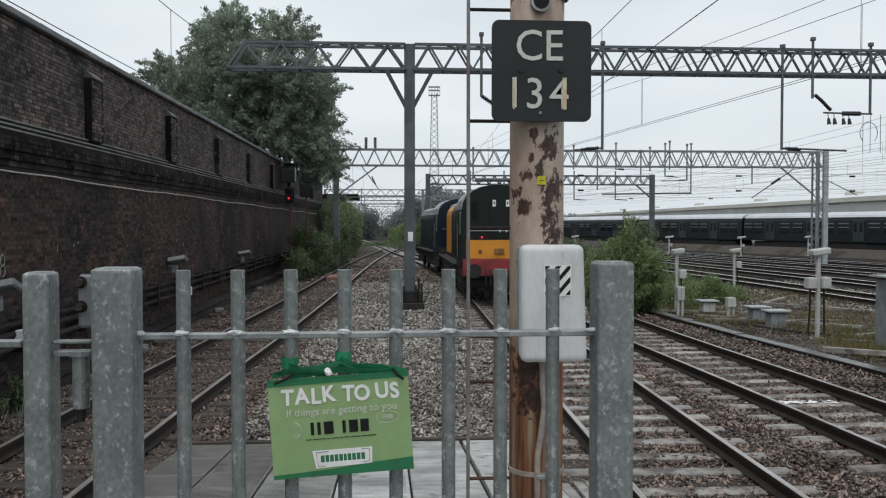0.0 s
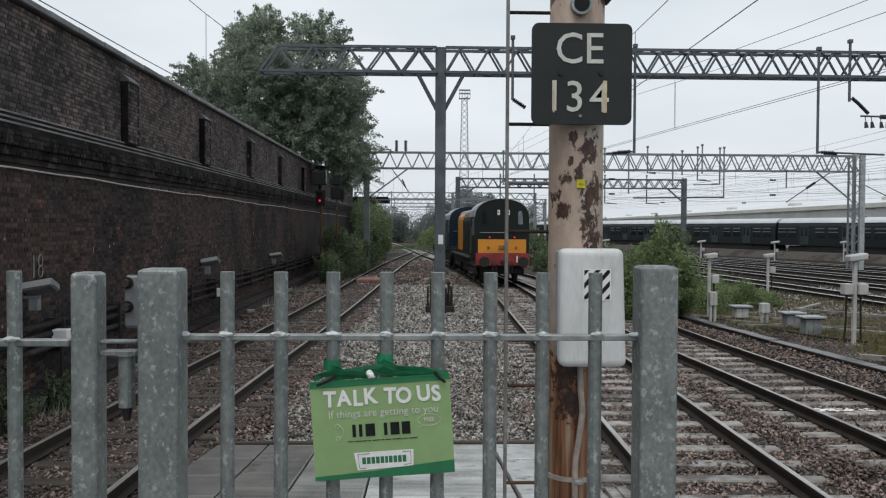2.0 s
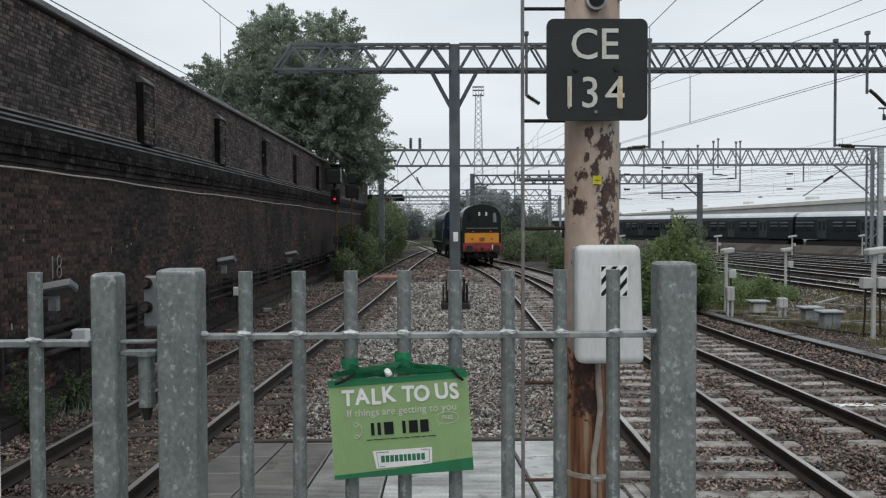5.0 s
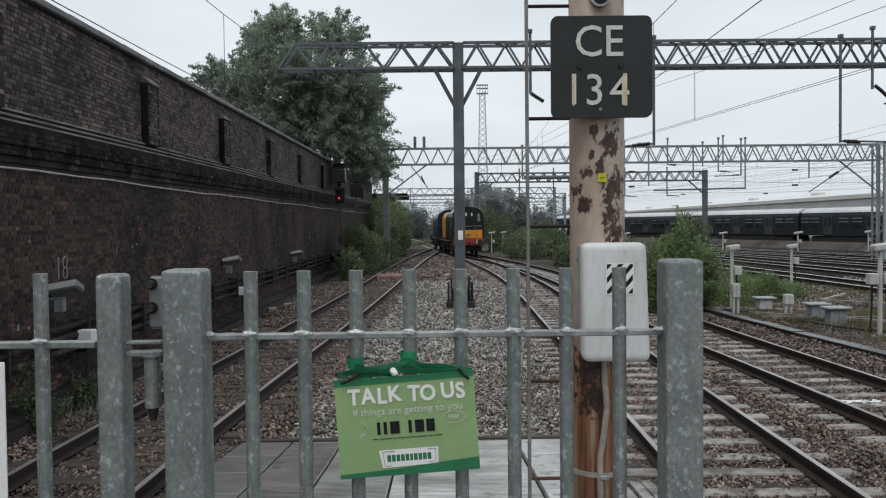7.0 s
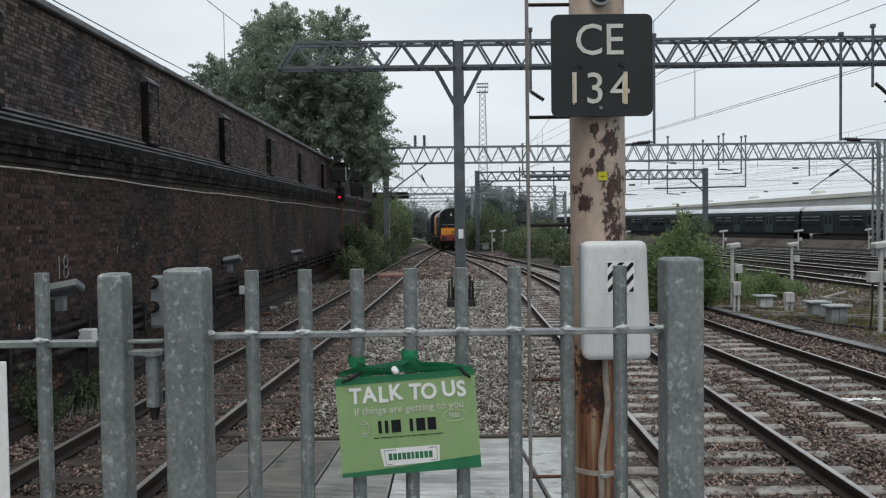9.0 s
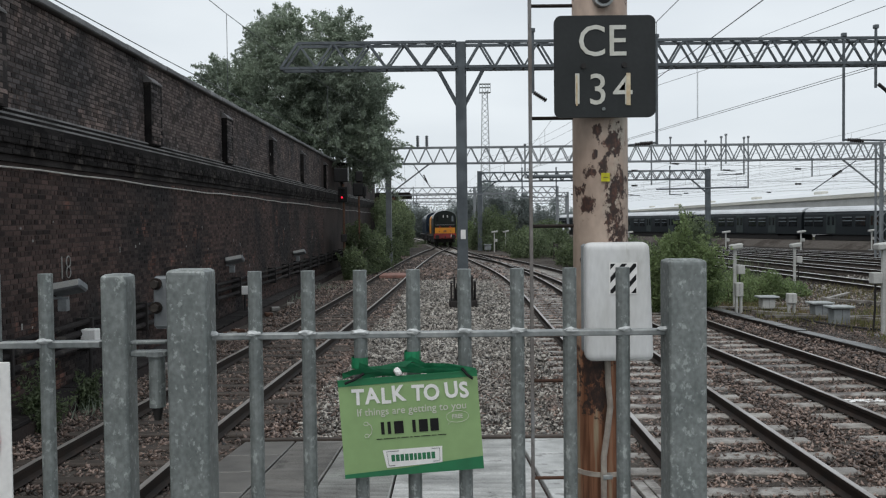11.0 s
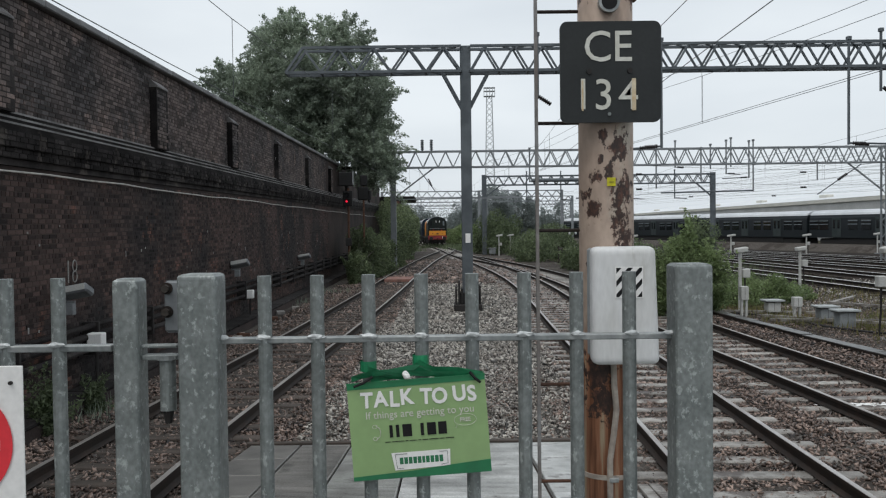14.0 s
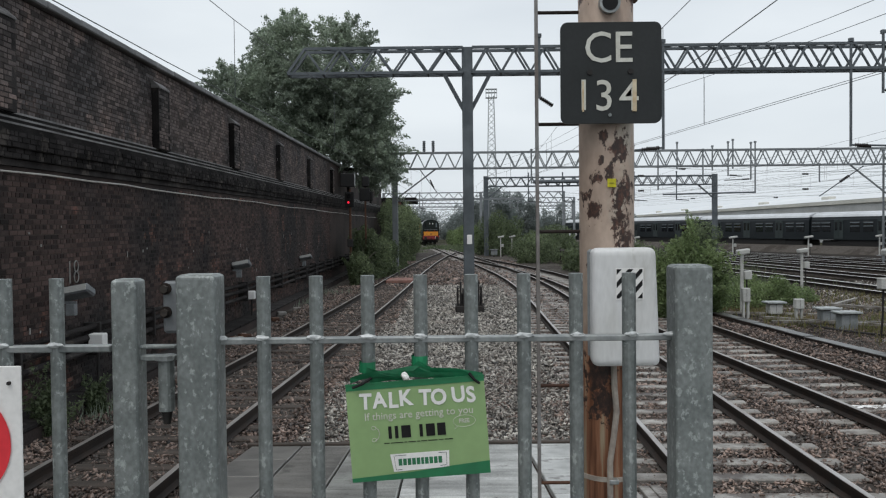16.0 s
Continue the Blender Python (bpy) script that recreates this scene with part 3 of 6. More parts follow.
    tagged(part("sleepers", sl, M["sleeper_w"], yt), kind="stuff")

# ---- retaining wall ----
SH = 0.0072


def wz(y):
    return SH * (y - 11)


WX = -5.9
WALL_END = 82
wall = thing("wall_west", "tall sooty dark red brick retaining wall with parapet", "wall", kind="structure")
axis = [(WX, y, wz(y)) for y in (-6, 20, 50, WALL_END)]
part("wall_core", extrude([(-0.003, -2), (-0.003, 3.42), (-0.7, 3.42), (-0.7, -2)], axis), M["brick_bed"], wall)
part("parapet_core", extrude([(-0.123, 3.9), (-0.123, 5.86), (-0.6, 5.86), (-0.6, 3.9)], axis), M["brick_bed"], wall)
# corbelled band: three oversailing courses and a weathered sloping top
for k, (o, z0, z1) in enumerate([(0.04, 3.425, 3.52), (0.09, 3.524, 3.66), (0.13, 3.664, 3.92)]):
    part("oversailing_course", extrude([(o, z0), (o, z1), (-0.5, z1), (-0.5, z0)], axis), M["ledge"], wall)
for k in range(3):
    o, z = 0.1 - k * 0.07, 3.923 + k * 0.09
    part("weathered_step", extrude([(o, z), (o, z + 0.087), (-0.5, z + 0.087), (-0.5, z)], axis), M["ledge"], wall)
    # Thin paler strip along the upper edge of each step.
    part("worn_arris", extrude([(o + 0.004, z + 0.06), (o + 0.002, z + 0.0885), (o - 0.03, z + 0.0885), (o - 0.03, z + 0.06)], axis), M["ledge_top"], wall, "pale brick edge")
y = -4.0
cop = mesh_of("coping_stone", box(-0.62, 0.0, 0.006, 1.19, 5.865, 5.985, 0.02), M["coping"])
while y < WALL_END:
    part("coping_stone", cop, None, wall, m=Matrix.Translation((WX + random.uniform(-0.006, 0.006), y, wz(y))))
    y += 1.2
# pilasters on the parapet
PILASTERS = []
for y in (4.8, 11.05, 17.6, 23.9, 30.6, 37.5, 45.1, 53.0, 61.0, 69):
    PILASTERS.append(y)
    run = [(WX, y, wz(y)), (WX, y + 0.7, wz(y))]
    p = part("pilaster", extrude([(0.03, 4.17), (0.03, 5.44), (-0.2, 5.44), (-0.2, 4.17)], run), M["ledge"], wall)
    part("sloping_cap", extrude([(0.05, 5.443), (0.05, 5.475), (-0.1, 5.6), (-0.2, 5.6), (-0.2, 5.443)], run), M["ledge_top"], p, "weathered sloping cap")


def brick_field(y0, y1, z0, z1, face, skip=None):
    """Corner tables of brick fronts, proud of the wall by a few millimetres."""
    out = []
    course, z = 0, z0
    while z + 0.06 < z1:
        y = y0 - (0.1125 if course % 2 else 0)
        while y < y1:
            ln = 0.215 if course % 3 else 0.1025
            if not skip or not skip(y, z):
                out.append((y, z, ln, face + random.uniform(0.0, 0.008)))
            y += ln + 0.008
        z += 0.075
        course += 1
    return out


def brick_mesh(rows):
    v, f = [], []
    for y, z, ln, x in rows:
        s = wz(y)
        k = len(v)
        b = 0.006
        v += [(WX + x - 0.03, y, z + s), (WX + x - 0.03, y + ln, z + s), (WX + x - 0.03, y + ln, z + 0.069 + s), (WX + x - 0.03, y, z + 0.069 + s),
              (WX + x, y + b, z + b + s), (WX + x, y + ln - b, z + b + s), (WX + x, y + ln - b, z + 0.069 - b + s), (WX + x, y + b, z + 0.069 - b + s)]
        f += [(k + 4, k + 5, k + 6, k + 7), (k, k + 1, k + 5, k + 4), (k + 1, k + 2, k + 6, k + 5), (k + 2, k + 3, k + 7, k + 6), (k + 3, k, k + 4, k + 7)]
    return v, f


rows = brick_field(8.5, 44, -0.15, 3.42, 0.0)
parapet_rows = brick_field(8.5, 44, 4.2, 5.86, -0.12)
for y in PILASTERS[1:7]:
    parapet_rows += brick_field(y + 0.02, y + 0.5, 4.19, 5.44, 0.034, lambda a, b, y=y: a < y)


def is_near(r):
    return 11.4 < r[0] < 13.2 and 1.3 < r[1] < 3.1 and 0 <= r[3] < 0.02


NEAR_BRICKS = [r for r in rows if is_near(r)][:300]
kept = set(NEAR_BRICKS)
rows = [r for r in rows if r not in kept]
band_rows = []
for z, o in ((3.53, 0.093), (3.6, 0.093), (3.67, 0.134), (3.745, 0.134), (3.82, 0.134)):
    y = 8.5 + random.uniform(0, 0.2)
    while y < 44:
        ln = random.choice((0.215, 0.215, 0.1025))
        band_rows.append((y, z, ln, o + random.uniform(0.0, 0.012)))
        y += ln + 0.009
tagged(part("band_brickwork", many("band_brickwork", *brick_mesh(band_rows), M["ledge"]), None, wall), kind="stuff")
tagged(part("brickwork", many("brickwork", *brick_mesh(rows), M["brick"]), None, wall), kind="stuff")
tagged(part("parapet_brickwork", many("parapet_brickwork", *brick_mesh(parapet_rows), M["brick_grey"]), None, wall), kind="stuff")

# pipes and cables along the wall
cb = thing("wall_cable", "pale cable sagging along the brick wall", "cable")
pts = [(WX + 0.08, y, 3.34 + 0.3 * wz(y) + 0.016 * math.sin(y * 0.55) + 0.01 * math.sin(y * 1.7)) for y in np.arange(2, 80, 1.5)]
part("cable_run", line(pts, 0.014), M["cable_pale"], cb)
for k, (z, r) in enumerate(((0.98, 0.045), (0.82, 0.055), (0.62, 0.05))):
    pr = thing("cable_pipe", "dark cable pipe carried on wall brackets", "pipe", group="pipes along the wall")
    part("pipe", line([(WX + 0.2, y, z + 0.01 * math.sin(y)) for y in np.arange(2, 60, 2.0)], r, 8), M["ledge"], pr)
    if k == 0:
        for y in np.arange(6, 58, 2.6):
            part("wall_bracket", box(WX, WX + 0.28, y, y + 0.05, 0.5, 1.04, 0.008), M["under"], pr)
tro = thing("cable_trough", "low dark concrete cable trough along the wall foot", "trough", kind="structure")
y = 4.0
lid = mesh_of("trough_lid", box(-0.25, 0.25, 0.006, 0.99, 0.0, 0.06, 0.012), M["ledge"])
part("trough_body", box(WX + 0.1, WX + 0.58, 4, 60, -0.5, -0.02), M["brick_bed"], tro)
while y < 60:
    part("trough_lid", lid, None, tro, m=pose(WX + 0.34, y, -0.015 + random.uniform(0, 0.015), 0, random.uniform(-2, 2), random.uniform(-1, 1)))
    y += 1.0

# raised trough with pale lids beyond the second track
tro2 = thing("cable_trough", "raised dark trough with wet grey lids beside the track", "trough", kind="structure")
pts = [(8.98, 11, -0.03), (8.66, 14.1, -0.03), (8.24, 18.5, -0.02), (7.93, 22.5, -0.01), (7.62, 27, -0.01), (7.3, 40, -0.01)]
part("trough_body", extrude([(-0.1, -0.4), (-0.1, -0.002), (0.17, -0.002), (0.17, -0.4)], pts), M["rail_side"], tro2)
lid2 = mesh_of("trough_lid", box(-0.11, 0.18, 0.006, 0.894, 0.0, 0.022, 0.006), M["wet_lid"])
y = 11.0
while y < 39:
    i = max(j for j in range(5) if pts[j][1] <= y)
    (xa, ya, za), (xb, yb, zb) = pts[i], pts[i + 1]
    x = xa + (xb - xa) * (y - ya) / (yb - ya)
    part("trough_lid", lid2, None, tro2, m=pose(x + random.uniform(-0.012, 0.012), y, za + 0.002, random.uniform(-0.4, 0.4), random.uniform(-1.5, 1.5), math.degrees(math.atan2(xa - xb, yb - ya))))
    y += 0.9
part("ballast_shoulder", extrude([(-1.05, -0.3), (-0.75, -0.16), (-0.1, -0.1), (-0.1, -0.4), (-1.05, -0.4)], pts), M["ballast"], tro2, "crushed stone banked against the trough")

# land behind the wall, and walls that close the place behind the camera
sheet("upper_ground", -400, -6.55, -40, 400, 3.3, M["earth"], "raised earth behind the retaining wall")
tagged(part("platform_back", box(-2.35, 1.62, -60, -8.0, -0.5, 0.92), M["paving"]), "grey concrete platform behind the camera", "platform", "", "structure")


# ---- fence and gate ----
FY = 1.78
GROUND_F = ramp_z(FY)


def fence_bar(x, parent, y=FY, top=2.42, r=0.0145):
    bm = rod((0, 0, GROUND_F - y * 0 + 0.05), (0, 0, top), r, 14)
    b = part("bar", bm, M["galv"], parent, smooth=False, m=pose(x, y, 0, random.uniform(-0.05, 0.05), 0, random.uniform(0, 90)))
    return b


def weld(x, z, parent, y=FY):
    bm = bmesh.new()
    bmesh.ops.create_icosphere(bm, subdivisions=2, radius=1.0)
    for v in bm.verts:
        v.co *= 1 + 0.55 * noise.noise(v.co * 2 + Vector((x * 30, 0, 0)))
    moved(bm, Matrix.Translation((x, y - 0.016, z)) @ Matrix.Diagonal((random.uniform(0.013, 0.019), 0.007, 0.0055, 1)))
    return part("weld_bead", bm, M["weld"], parent, "pale zinc-painted weld")


def square_post(name, x0, x1, y0, y1, top, parent, label=""):
    p = part(name, box(x0, x1, y0, y1, GROUND_F - 0.05, top, 0.009, seg=3), M["galv"], parent, label)
    part("post_cap", box(x0 + 0.007, x1 - 0.007, y0 + 0.007, y1 - 0.007, top - 0.004, top + 0.0012, 0.001), M["galv"], p)
    return p


fence = thing("platform_end_fence", "galvanised steel bar fence across the platform end", "fence")
for x in (-0.373, -0.262, -0.153, -0.044, 0.063, 0.173, 0.283, 0.395):
    fence_bar(x, fence)
part("top_rail", box(-0.47, 0.485, FY - 0.014, FY + 0.014, 2.279, 2.291, 0.002), M["galv_rail"], fence)
part("bottom_rail", box(-0.47, 0.485, FY - 0.014, FY + 0.014, GROUND_F + 0.14, GROUND_F + 0.152, 0.002), M["galv_rail"], fence)
for x in (-0.46, -0.373, -0.262, -0.153, -0.044, 0.063, 0.173, 0.283, 0.395, 0.478):
    weld(x, 2.293, fence)
square_post("gate_post", -0.54, -0.459, 1.725, 1.806, 2.426, fence)
square_post("end_post", 0.479, 0.5565, 1.735, 1.812, 2.435, fence)

gate = thing("platform_gate", "galvanised steel gate beside the fence", "gate")
square_post("gate_stile", -0.682, -0.629, 1.75, 1.812, 2.417, gate)
for x in (-0.805, -0.914, -1.03, -1.13, -1.24, -1.35):
    fence_bar(x, gate)
    weld(x, 2.282, gate)
part("top_rail", box(-1.45, -0.69, FY - 0.014, FY + 0.014, 2.266, 2.28, 0.002), M["galv_rail"], gate)
part("bottom_rail", box(-1.45, -0.69, FY - 0.014, FY + 0.014, GROUND_F + 0.14, GROUND_F + 0.152, 0.002), M["galv_rail"], gate)
# hinge with bolts and a closer tube
hg = part("hinge", box(-0.63, -0.555, FY - 0.012, FY + 0.012, 2.272, 2.279, 0.002), M["galv"], gate, "steel hinge strap")
part("hinge_strap", box(-0.628, -0.555, FY - 0.014, FY + 0.014, 2.247, 2.258, 0.002), M["galv"], hg)
part("hinge_plate", box(-0.59, -0.552, FY + 0.02, FY + 0.03, 2.3, 2.412, 0.006), M["grey_box"], hg)
for z in (2.395, 2.345):
    hb = part("hinge_bolt", rod((-0.583, FY + 0.004, z), (-0.583, FY + 0.016, z), 0.0085, 6), M["sleeper_w"], hg)
    part("washer", rod((-0.583, FY + 0.015, z), (-0.583, FY + 0.021, z), 0.0125, 20), M["rail_side"], hb)
cl = part("closer_tube", rod((-0.578, FY, 2.14), (-0.578, FY, 2.247), 0.0165, 16), M["galv"], gate, "grey gate closer cylinder")
part("closer_cap", rod((-0.578, FY, 2.247), (-0.578, FY, 2.257), 0.023, 16), M["galv_rail"], cl)
part("closer_tip", rod((-0.578, FY, 2.112), (-0.578, FY, 2.14), 0.007, 10, r2=0.012), M["under"], cl)

# prohibition sign on the gate
ns = thing("prohibition_sign", "white sign with a red ring fixed to the gate", "sign")
part("sign_board", box(-1.18, -0.868, 1.748, 1.752, 1.72, 2.242, 0.0015), M["white"], ns)
bm = bmesh.new()
for i in range(48):
    a, b = i * math.tau / 48, (i + 1) * math.tau / 48
    ps = [(r * math.cos(t), 0, r * math.sin(t)) for r, t in ((0.122, a), (0.122, b), (0.096, b), (0.096, a))]
    bm.faces.new([bm.verts.new(p) for p in ps])
bmesh.ops.remove_doubles(bm, verts=bm.verts[:], dist=1e-5)
moved(bm, Matrix.Translation((-1.012, 1.7445, 2.08)))
part("red_ring", bm, M["red"], ns)
part("screw", rod((-0.892, 1.742, 2.207), (-0.892, 1.748, 2.207), 0.004, 10), M["under"], ns)

# ---- helpline card tied to the fence ----
CARD = pose(-0.05, 1.752, 2.102, 0, -3.7, 0) @ Matrix.Diagonal((0.965, 1, 0.965, 1))
card = thing("helpline_card", "green printed helpline card tied to the fence with ribbon", "sign", at=CARD)


def card_poly(pts, y, material, name, label=""):
    bm = bmesh.new()
    lo = [bm.verts.new((x, y + 0.0006, z)) for x, z in pts]
    hi = [bm.verts.new((x, y - 0.0002, z)) for x, z in pts]
    bm.faces.new(hi)
    n = len(pts)
    for i in range(n):
        bm.faces.new((lo[i], lo[(i + 1) % n], hi[(i + 1) % n], hi[i]))
    bmesh.ops.recalc_face_normals(bm, faces=bm.faces[:])
    return part(name, bm, material, card, label)


# board, slightly bowed
bm = bmesh.new()
nx, nz = 14, 10
for s in (0, 1):
    vs = [[bm.verts.new((-0.1485 + 0.297 * i / nx, 0.004 * s + 0.0, -0.105 + 0.21 * j / nz)) for j in range(nz + 1)] for i in range(nx + 1)]
    for i in range(nx):
        for j in range(nz):
            bm.faces.new((vs[i][j], vs[i + 1][j], vs[i + 1][j + 1], vs[i][j + 1]))
part("card_board", bm, M["card_green"], card)
card_poly([(-0.1485, 0.092), (0.1485, 0.094), (0.1485, 0.105), (-0.1485, 0.105)], -0.001, M["card_dark"], "top_band", "dark green band")
card_poly([(-0.1485, -0.105), (0.1485, -0.105), (0.1485, -0.078), (0.06, -0.084), (-0.02, -0.091), (-0.1485, -0.0965)], -0.001, M["card_dark"], "bottom_band", "dark green wavy band")
card_poly([(-0.1495, 0.104), (0.1495, 0.104), (0.1495, 0.107), (-0.1495, 0.107)], -0.002, M["card_dark"], "card_edge", "dark green folded top edge")


def card_text(words, size, x, z, material, bold=0.0, squeeze=1.0, name="lettering", tilt=0.0):
    bm = text_bm(words, size, 0.0003, bold, squeeze)
    return part(name, moved(bm, Matrix.Translation((x, -0.0016, z)) @ Matrix.Rotation(radians(tilt), 4, "Y")), material, card)


# hand-drawn looking capitals, each a little off its line
xs = [-0.108, -0.078, -0.049, -0.0225, 0.02, 0.049, 0.0915, 0.118]
for ch, x, dz, tl in zip("TALKTOUS", xs, (0.0, 0.001, -0.001, 0.002, 0.0, -0.001, 0.001, -0.001), (2, -2, 1, -2, 2, 0, -3, -4)):
    card_text(ch, 0.046, x, 0.066 + dz, M["white"], 0.0015, 0.92, "capital", tl)
card_text("If things are getting to you", 0.0225, 0.004, 0.0335, M["cream"], 0.0, 0.98)
# the number on the card as plain bars
for x, w in ((-0.064, 0.007), (-0.05, 0.007), (-0.036, 0.02), (0.003, 0.007), (0.017, 0.019), (0.041, 0.018)):
    part("number_bar", box(x, x + w, -0.0015, -0.0008, -0.016, 0.0105), M["black"], card)
card_text("FREE", 0.0125, 0.1, 0.011, M["cream"], 0.0002, 0.9)
# speech bubble outline, handset outline
bm = bmesh.new()
ring = [(0.1 + 0.024 * math.cos(a), -0.0016, 0.011 + 0.0125 * math.sin(a)) for a in np.linspace(-2.2, 3.9, 30)]
line(ring + [(0.078, -0.0016, -0.006), ring[0]], 0.0004, 4, bm)
part("speech_bubble", bm, M["cream"], card)
bm = bmesh.new()
line([(-0.092, -0.0016, 0.011), (-0.085, -0.0016, 0.005), (-0.083, -0.0016, -0.004), (-0.086, -0.0016, -0.013), (-0.093, -0.0016, -0.018)], 0.0008, 4, bm)
for z in (0.0095, -0.0165):
    line([(-0.095 + 0.005 * math.cos(a), -0.0016, z + 0.004 * math.sin(a)) for a in np.linspace(0, math.tau, 12)], 0.0005, 4, bm)
part("handset_drawing", bm, M["cream"], card)
# small print as bars
bm = bmesh.new()
x = -0.075
for w in (0.012, 0.026, 0.006, 0.016, 0.006, 0.012, 0.02, 0.01, 0.018):
    box(x, x + w, -0.0014, -0.0008, -0.0262, -0.0247, 0, bm)
    x += w + 0.0028
part("small_print", bm, M["black"], card)
card_poly([(-0.064, -0.05), (0.063, -0.05), (0.061, -0.085), (-0.058, -0.088)], -0.001, M["white"], "name_panel", "white panel")
part("panel_corner_line", line([(-0.03, -0.0016, -0.0535), (-0.056, -0.0016, -0.0535), (-0.053, -0.0016, -0.084), (-0.04, -0.0016, -0.084)], 0.0006, 4), M["black"], card)
part("panel_corner_line", line([(0.04, -0.0016, -0.0535), (0.057, -0.0016, -0.0535), (0.056, -0.0016, -0.08), (0.042, -0.0016, -0.0815)], 0.0006, 4), M["black"], card)
bm = bmesh.new()
x = -0.047
for k in range(10):
    w = 0.0045 if k != 5 else 0.0028
    part("name_bar", box(x, x + w + 0.0034, -0.0014, -0.0008, -0.0755, -0.061, 0.0002), M["card_dark"], card)
    x += w + 0.0052

# ribbons and cable ties
rb = thing("green_ribbon", "crumpled green ribbon tied round the fence bars", "ribbon")


def band(pts, w, parent, name="ribbon_strip"):
    bm = bmesh.new()
    ring = []
    for i, p in enumerate(pts):
        tw = 0.3 * math.sin(i * 1.3)
        ring.append((bm.verts.new(Vector(p) + Vector((0, -w * tw, w))), bm.verts.new(Vector(p) - Vector((0, -w * tw, w)))))
    for a, b in zip(ring, ring[1:]):
        bm.faces.new((a[0], b[0], b[1], a[1]))
    r = bmesh.ops.solidify(bm, geom=bm.faces[:], thickness=0.0008)
    return part(name, bm, M["ribbon"], parent)


band([(-0.19, 1.757, 2.203), (-0.17, 1.758, 2.21), (-0.14, 1.755, 2.216), (-0.11, 1.757, 2.218), (-0.06, 1.758, 2.227), (-0.046, 1.758, 2.238)], 0.006, rb)
band([(-0.046, 1.758, 2.236), (-0.02, 1.757, 2.224), (0.03, 1.757, 2.222), (0.085, 1.757, 2.212)], 0.005, rb)
band([(-0.156, 1.757, 2.224), (-0.12, 1.757, 2.212), (-0.08, 1.757, 2.208)], 0.007, rb)
band([(-0.15, 1.76, 2.205), (-0.1, 1.761, 2.212), (-0.05, 1.76, 2.22), (0.0, 1.761, 2.213), (0.06, 1.76, 2.206)], 0.009, rb)
band([(-0.09, 1.753, 2.218), (-0.03, 1.754, 2.214), (0.05, 1.754, 2.213)], 0.006, rb)
for x, z in ((-0.156, 2.228), (-0.046, 2.24)):
    part("ribbon_loop", rod((x, FY, z - 0.011), (x, FY, z + 0.011), 0.0175, 14, caps=False), M["ribbon"], rb)
bm = bmesh.new()
bmesh.ops.create_icosphere(bm, subdivisions=2, radius=0.0085)
for v in bm.verts:
    v.co *= 1 + 0.6 * noise.noise(v.co * 120)
part("paper_scrap", moved(bm, Matrix.Translation((-0.076, 1.752, 2.213))), M["white"], rb, "crumpled white scrap")
for (a, b) in (((-0.184, 1.744, 2.19), (-0.145, 1.748, 2.21)), ((0.056, 1.748, 2.218), (0.078, 1.744, 2.197))):
    ct = thing("cable_tie", "black cable tie holding the card to the fence", "cable tie", group="cable ties")
    part("tie_strap", line([a, tuple((Vector(a) + Vector(b)) / 2 + Vector((0, -0.003, -0.002))), b], 0.003, 6), M["black"], ct)

# ---- signal post ----
PX, PY = 0.505, 2.6
PZ = ramp_z(PY)
sp = thing("signal_post", "rust-streaked cream steel signal post on the ramp", "signal post")
part("post_tube", rod((PX, PY, PZ - 0.02), (PX, PY, 4.6), 0.0825, 32), M["post"], sp, smooth=True)
part("base_flange", rod((PX, PY, PZ), (PX, PY, PZ + 0.03), 0.16, 16), M["rust"], sp)
for z in (3.168, 2.83, 2.503, 2.17, 2.03, 1.73, 1.45, 1.15, 0.85):
    part("ladder_rung", rod((0.295, PY, z), (0.43, PY, z), 0.0055, 8), M["rust" if z < 2.3 else "rail_side"], sp)
# Opaque white beads; the bright glint of each drop is its colour.
for x in (0.392, 0.411):
    bm = bmesh.new()
    bmesh.ops.create_uvsphere(bm, u_segments=10, v_segments=8, radius=0.0032, matrix=Matrix.Translation((x, PY - 0.002, 2.494)) @ Matrix.Diagonal((1, 1, 1.25, 1)))
    part("water_drop", bm, M["drop"], sp, "rain drop hanging from a rung", True)
part("ladder_stile", bar((0.294, PY, PZ), (0.294, PY, 4.6), 0.0092, 0.02), M["ladder"], sp)
part("plug_ring", rod((PX - 0.005, PY - 0.1, 3.172), (PX - 0.005, PY - 0.06, 3.172), 0.031, 20), M["galv_rail"], sp)
part("plug_bore", rod((PX - 0.005, PY - 0.102, 3.172), (PX - 0.005, PY - 0.098, 3.172), 0.023, 20), M["black"], sp)
part("bolt_bracket", box(PX + 0.05, PX + 0.1, PY - 0.05, PY + 0.03, 3.2, 3.3, 0.004), M["rust"], sp)
for x, z, s in ((PX - 0.03, 1.762, 1), ):
    part("cable_strap", rod((PX, PY, z - 0.007), (PX, PY, z + 0.007), 0.087, 28), M["conduit"], sp, "pale grimy strap")
cpts = [(PX + 0.0, PY - 0.095, 2.13), (PX + 0.002, PY - 0.097, 2.04), (PX + 0.008, PY - 0.097, 1.97), (PX + 0.0, PY - 0.096, 1.9), (PX - 0.012, PY - 0.096, 1.82), (PX - 0.012, PY - 0.096, 1.6), (PX - 0.012, PY - 0.096, PZ)]
part("conduit", line(cpts, 0.009, 10), M["conduit"], sp, "pale grimy flexible conduit")
part("conduit_clip", box(PX - 0.016, PX + 0.012, PY - 0.11, PY - 0.085, 1.755, 1.768, 0.002), M["galv_rail"], sp)

pl = thing("signal_number_plate", "black number plate with cream letters on the post", "sign")
bm = bmesh.new()
rr, hw = 0.02, 0.147
pts = []
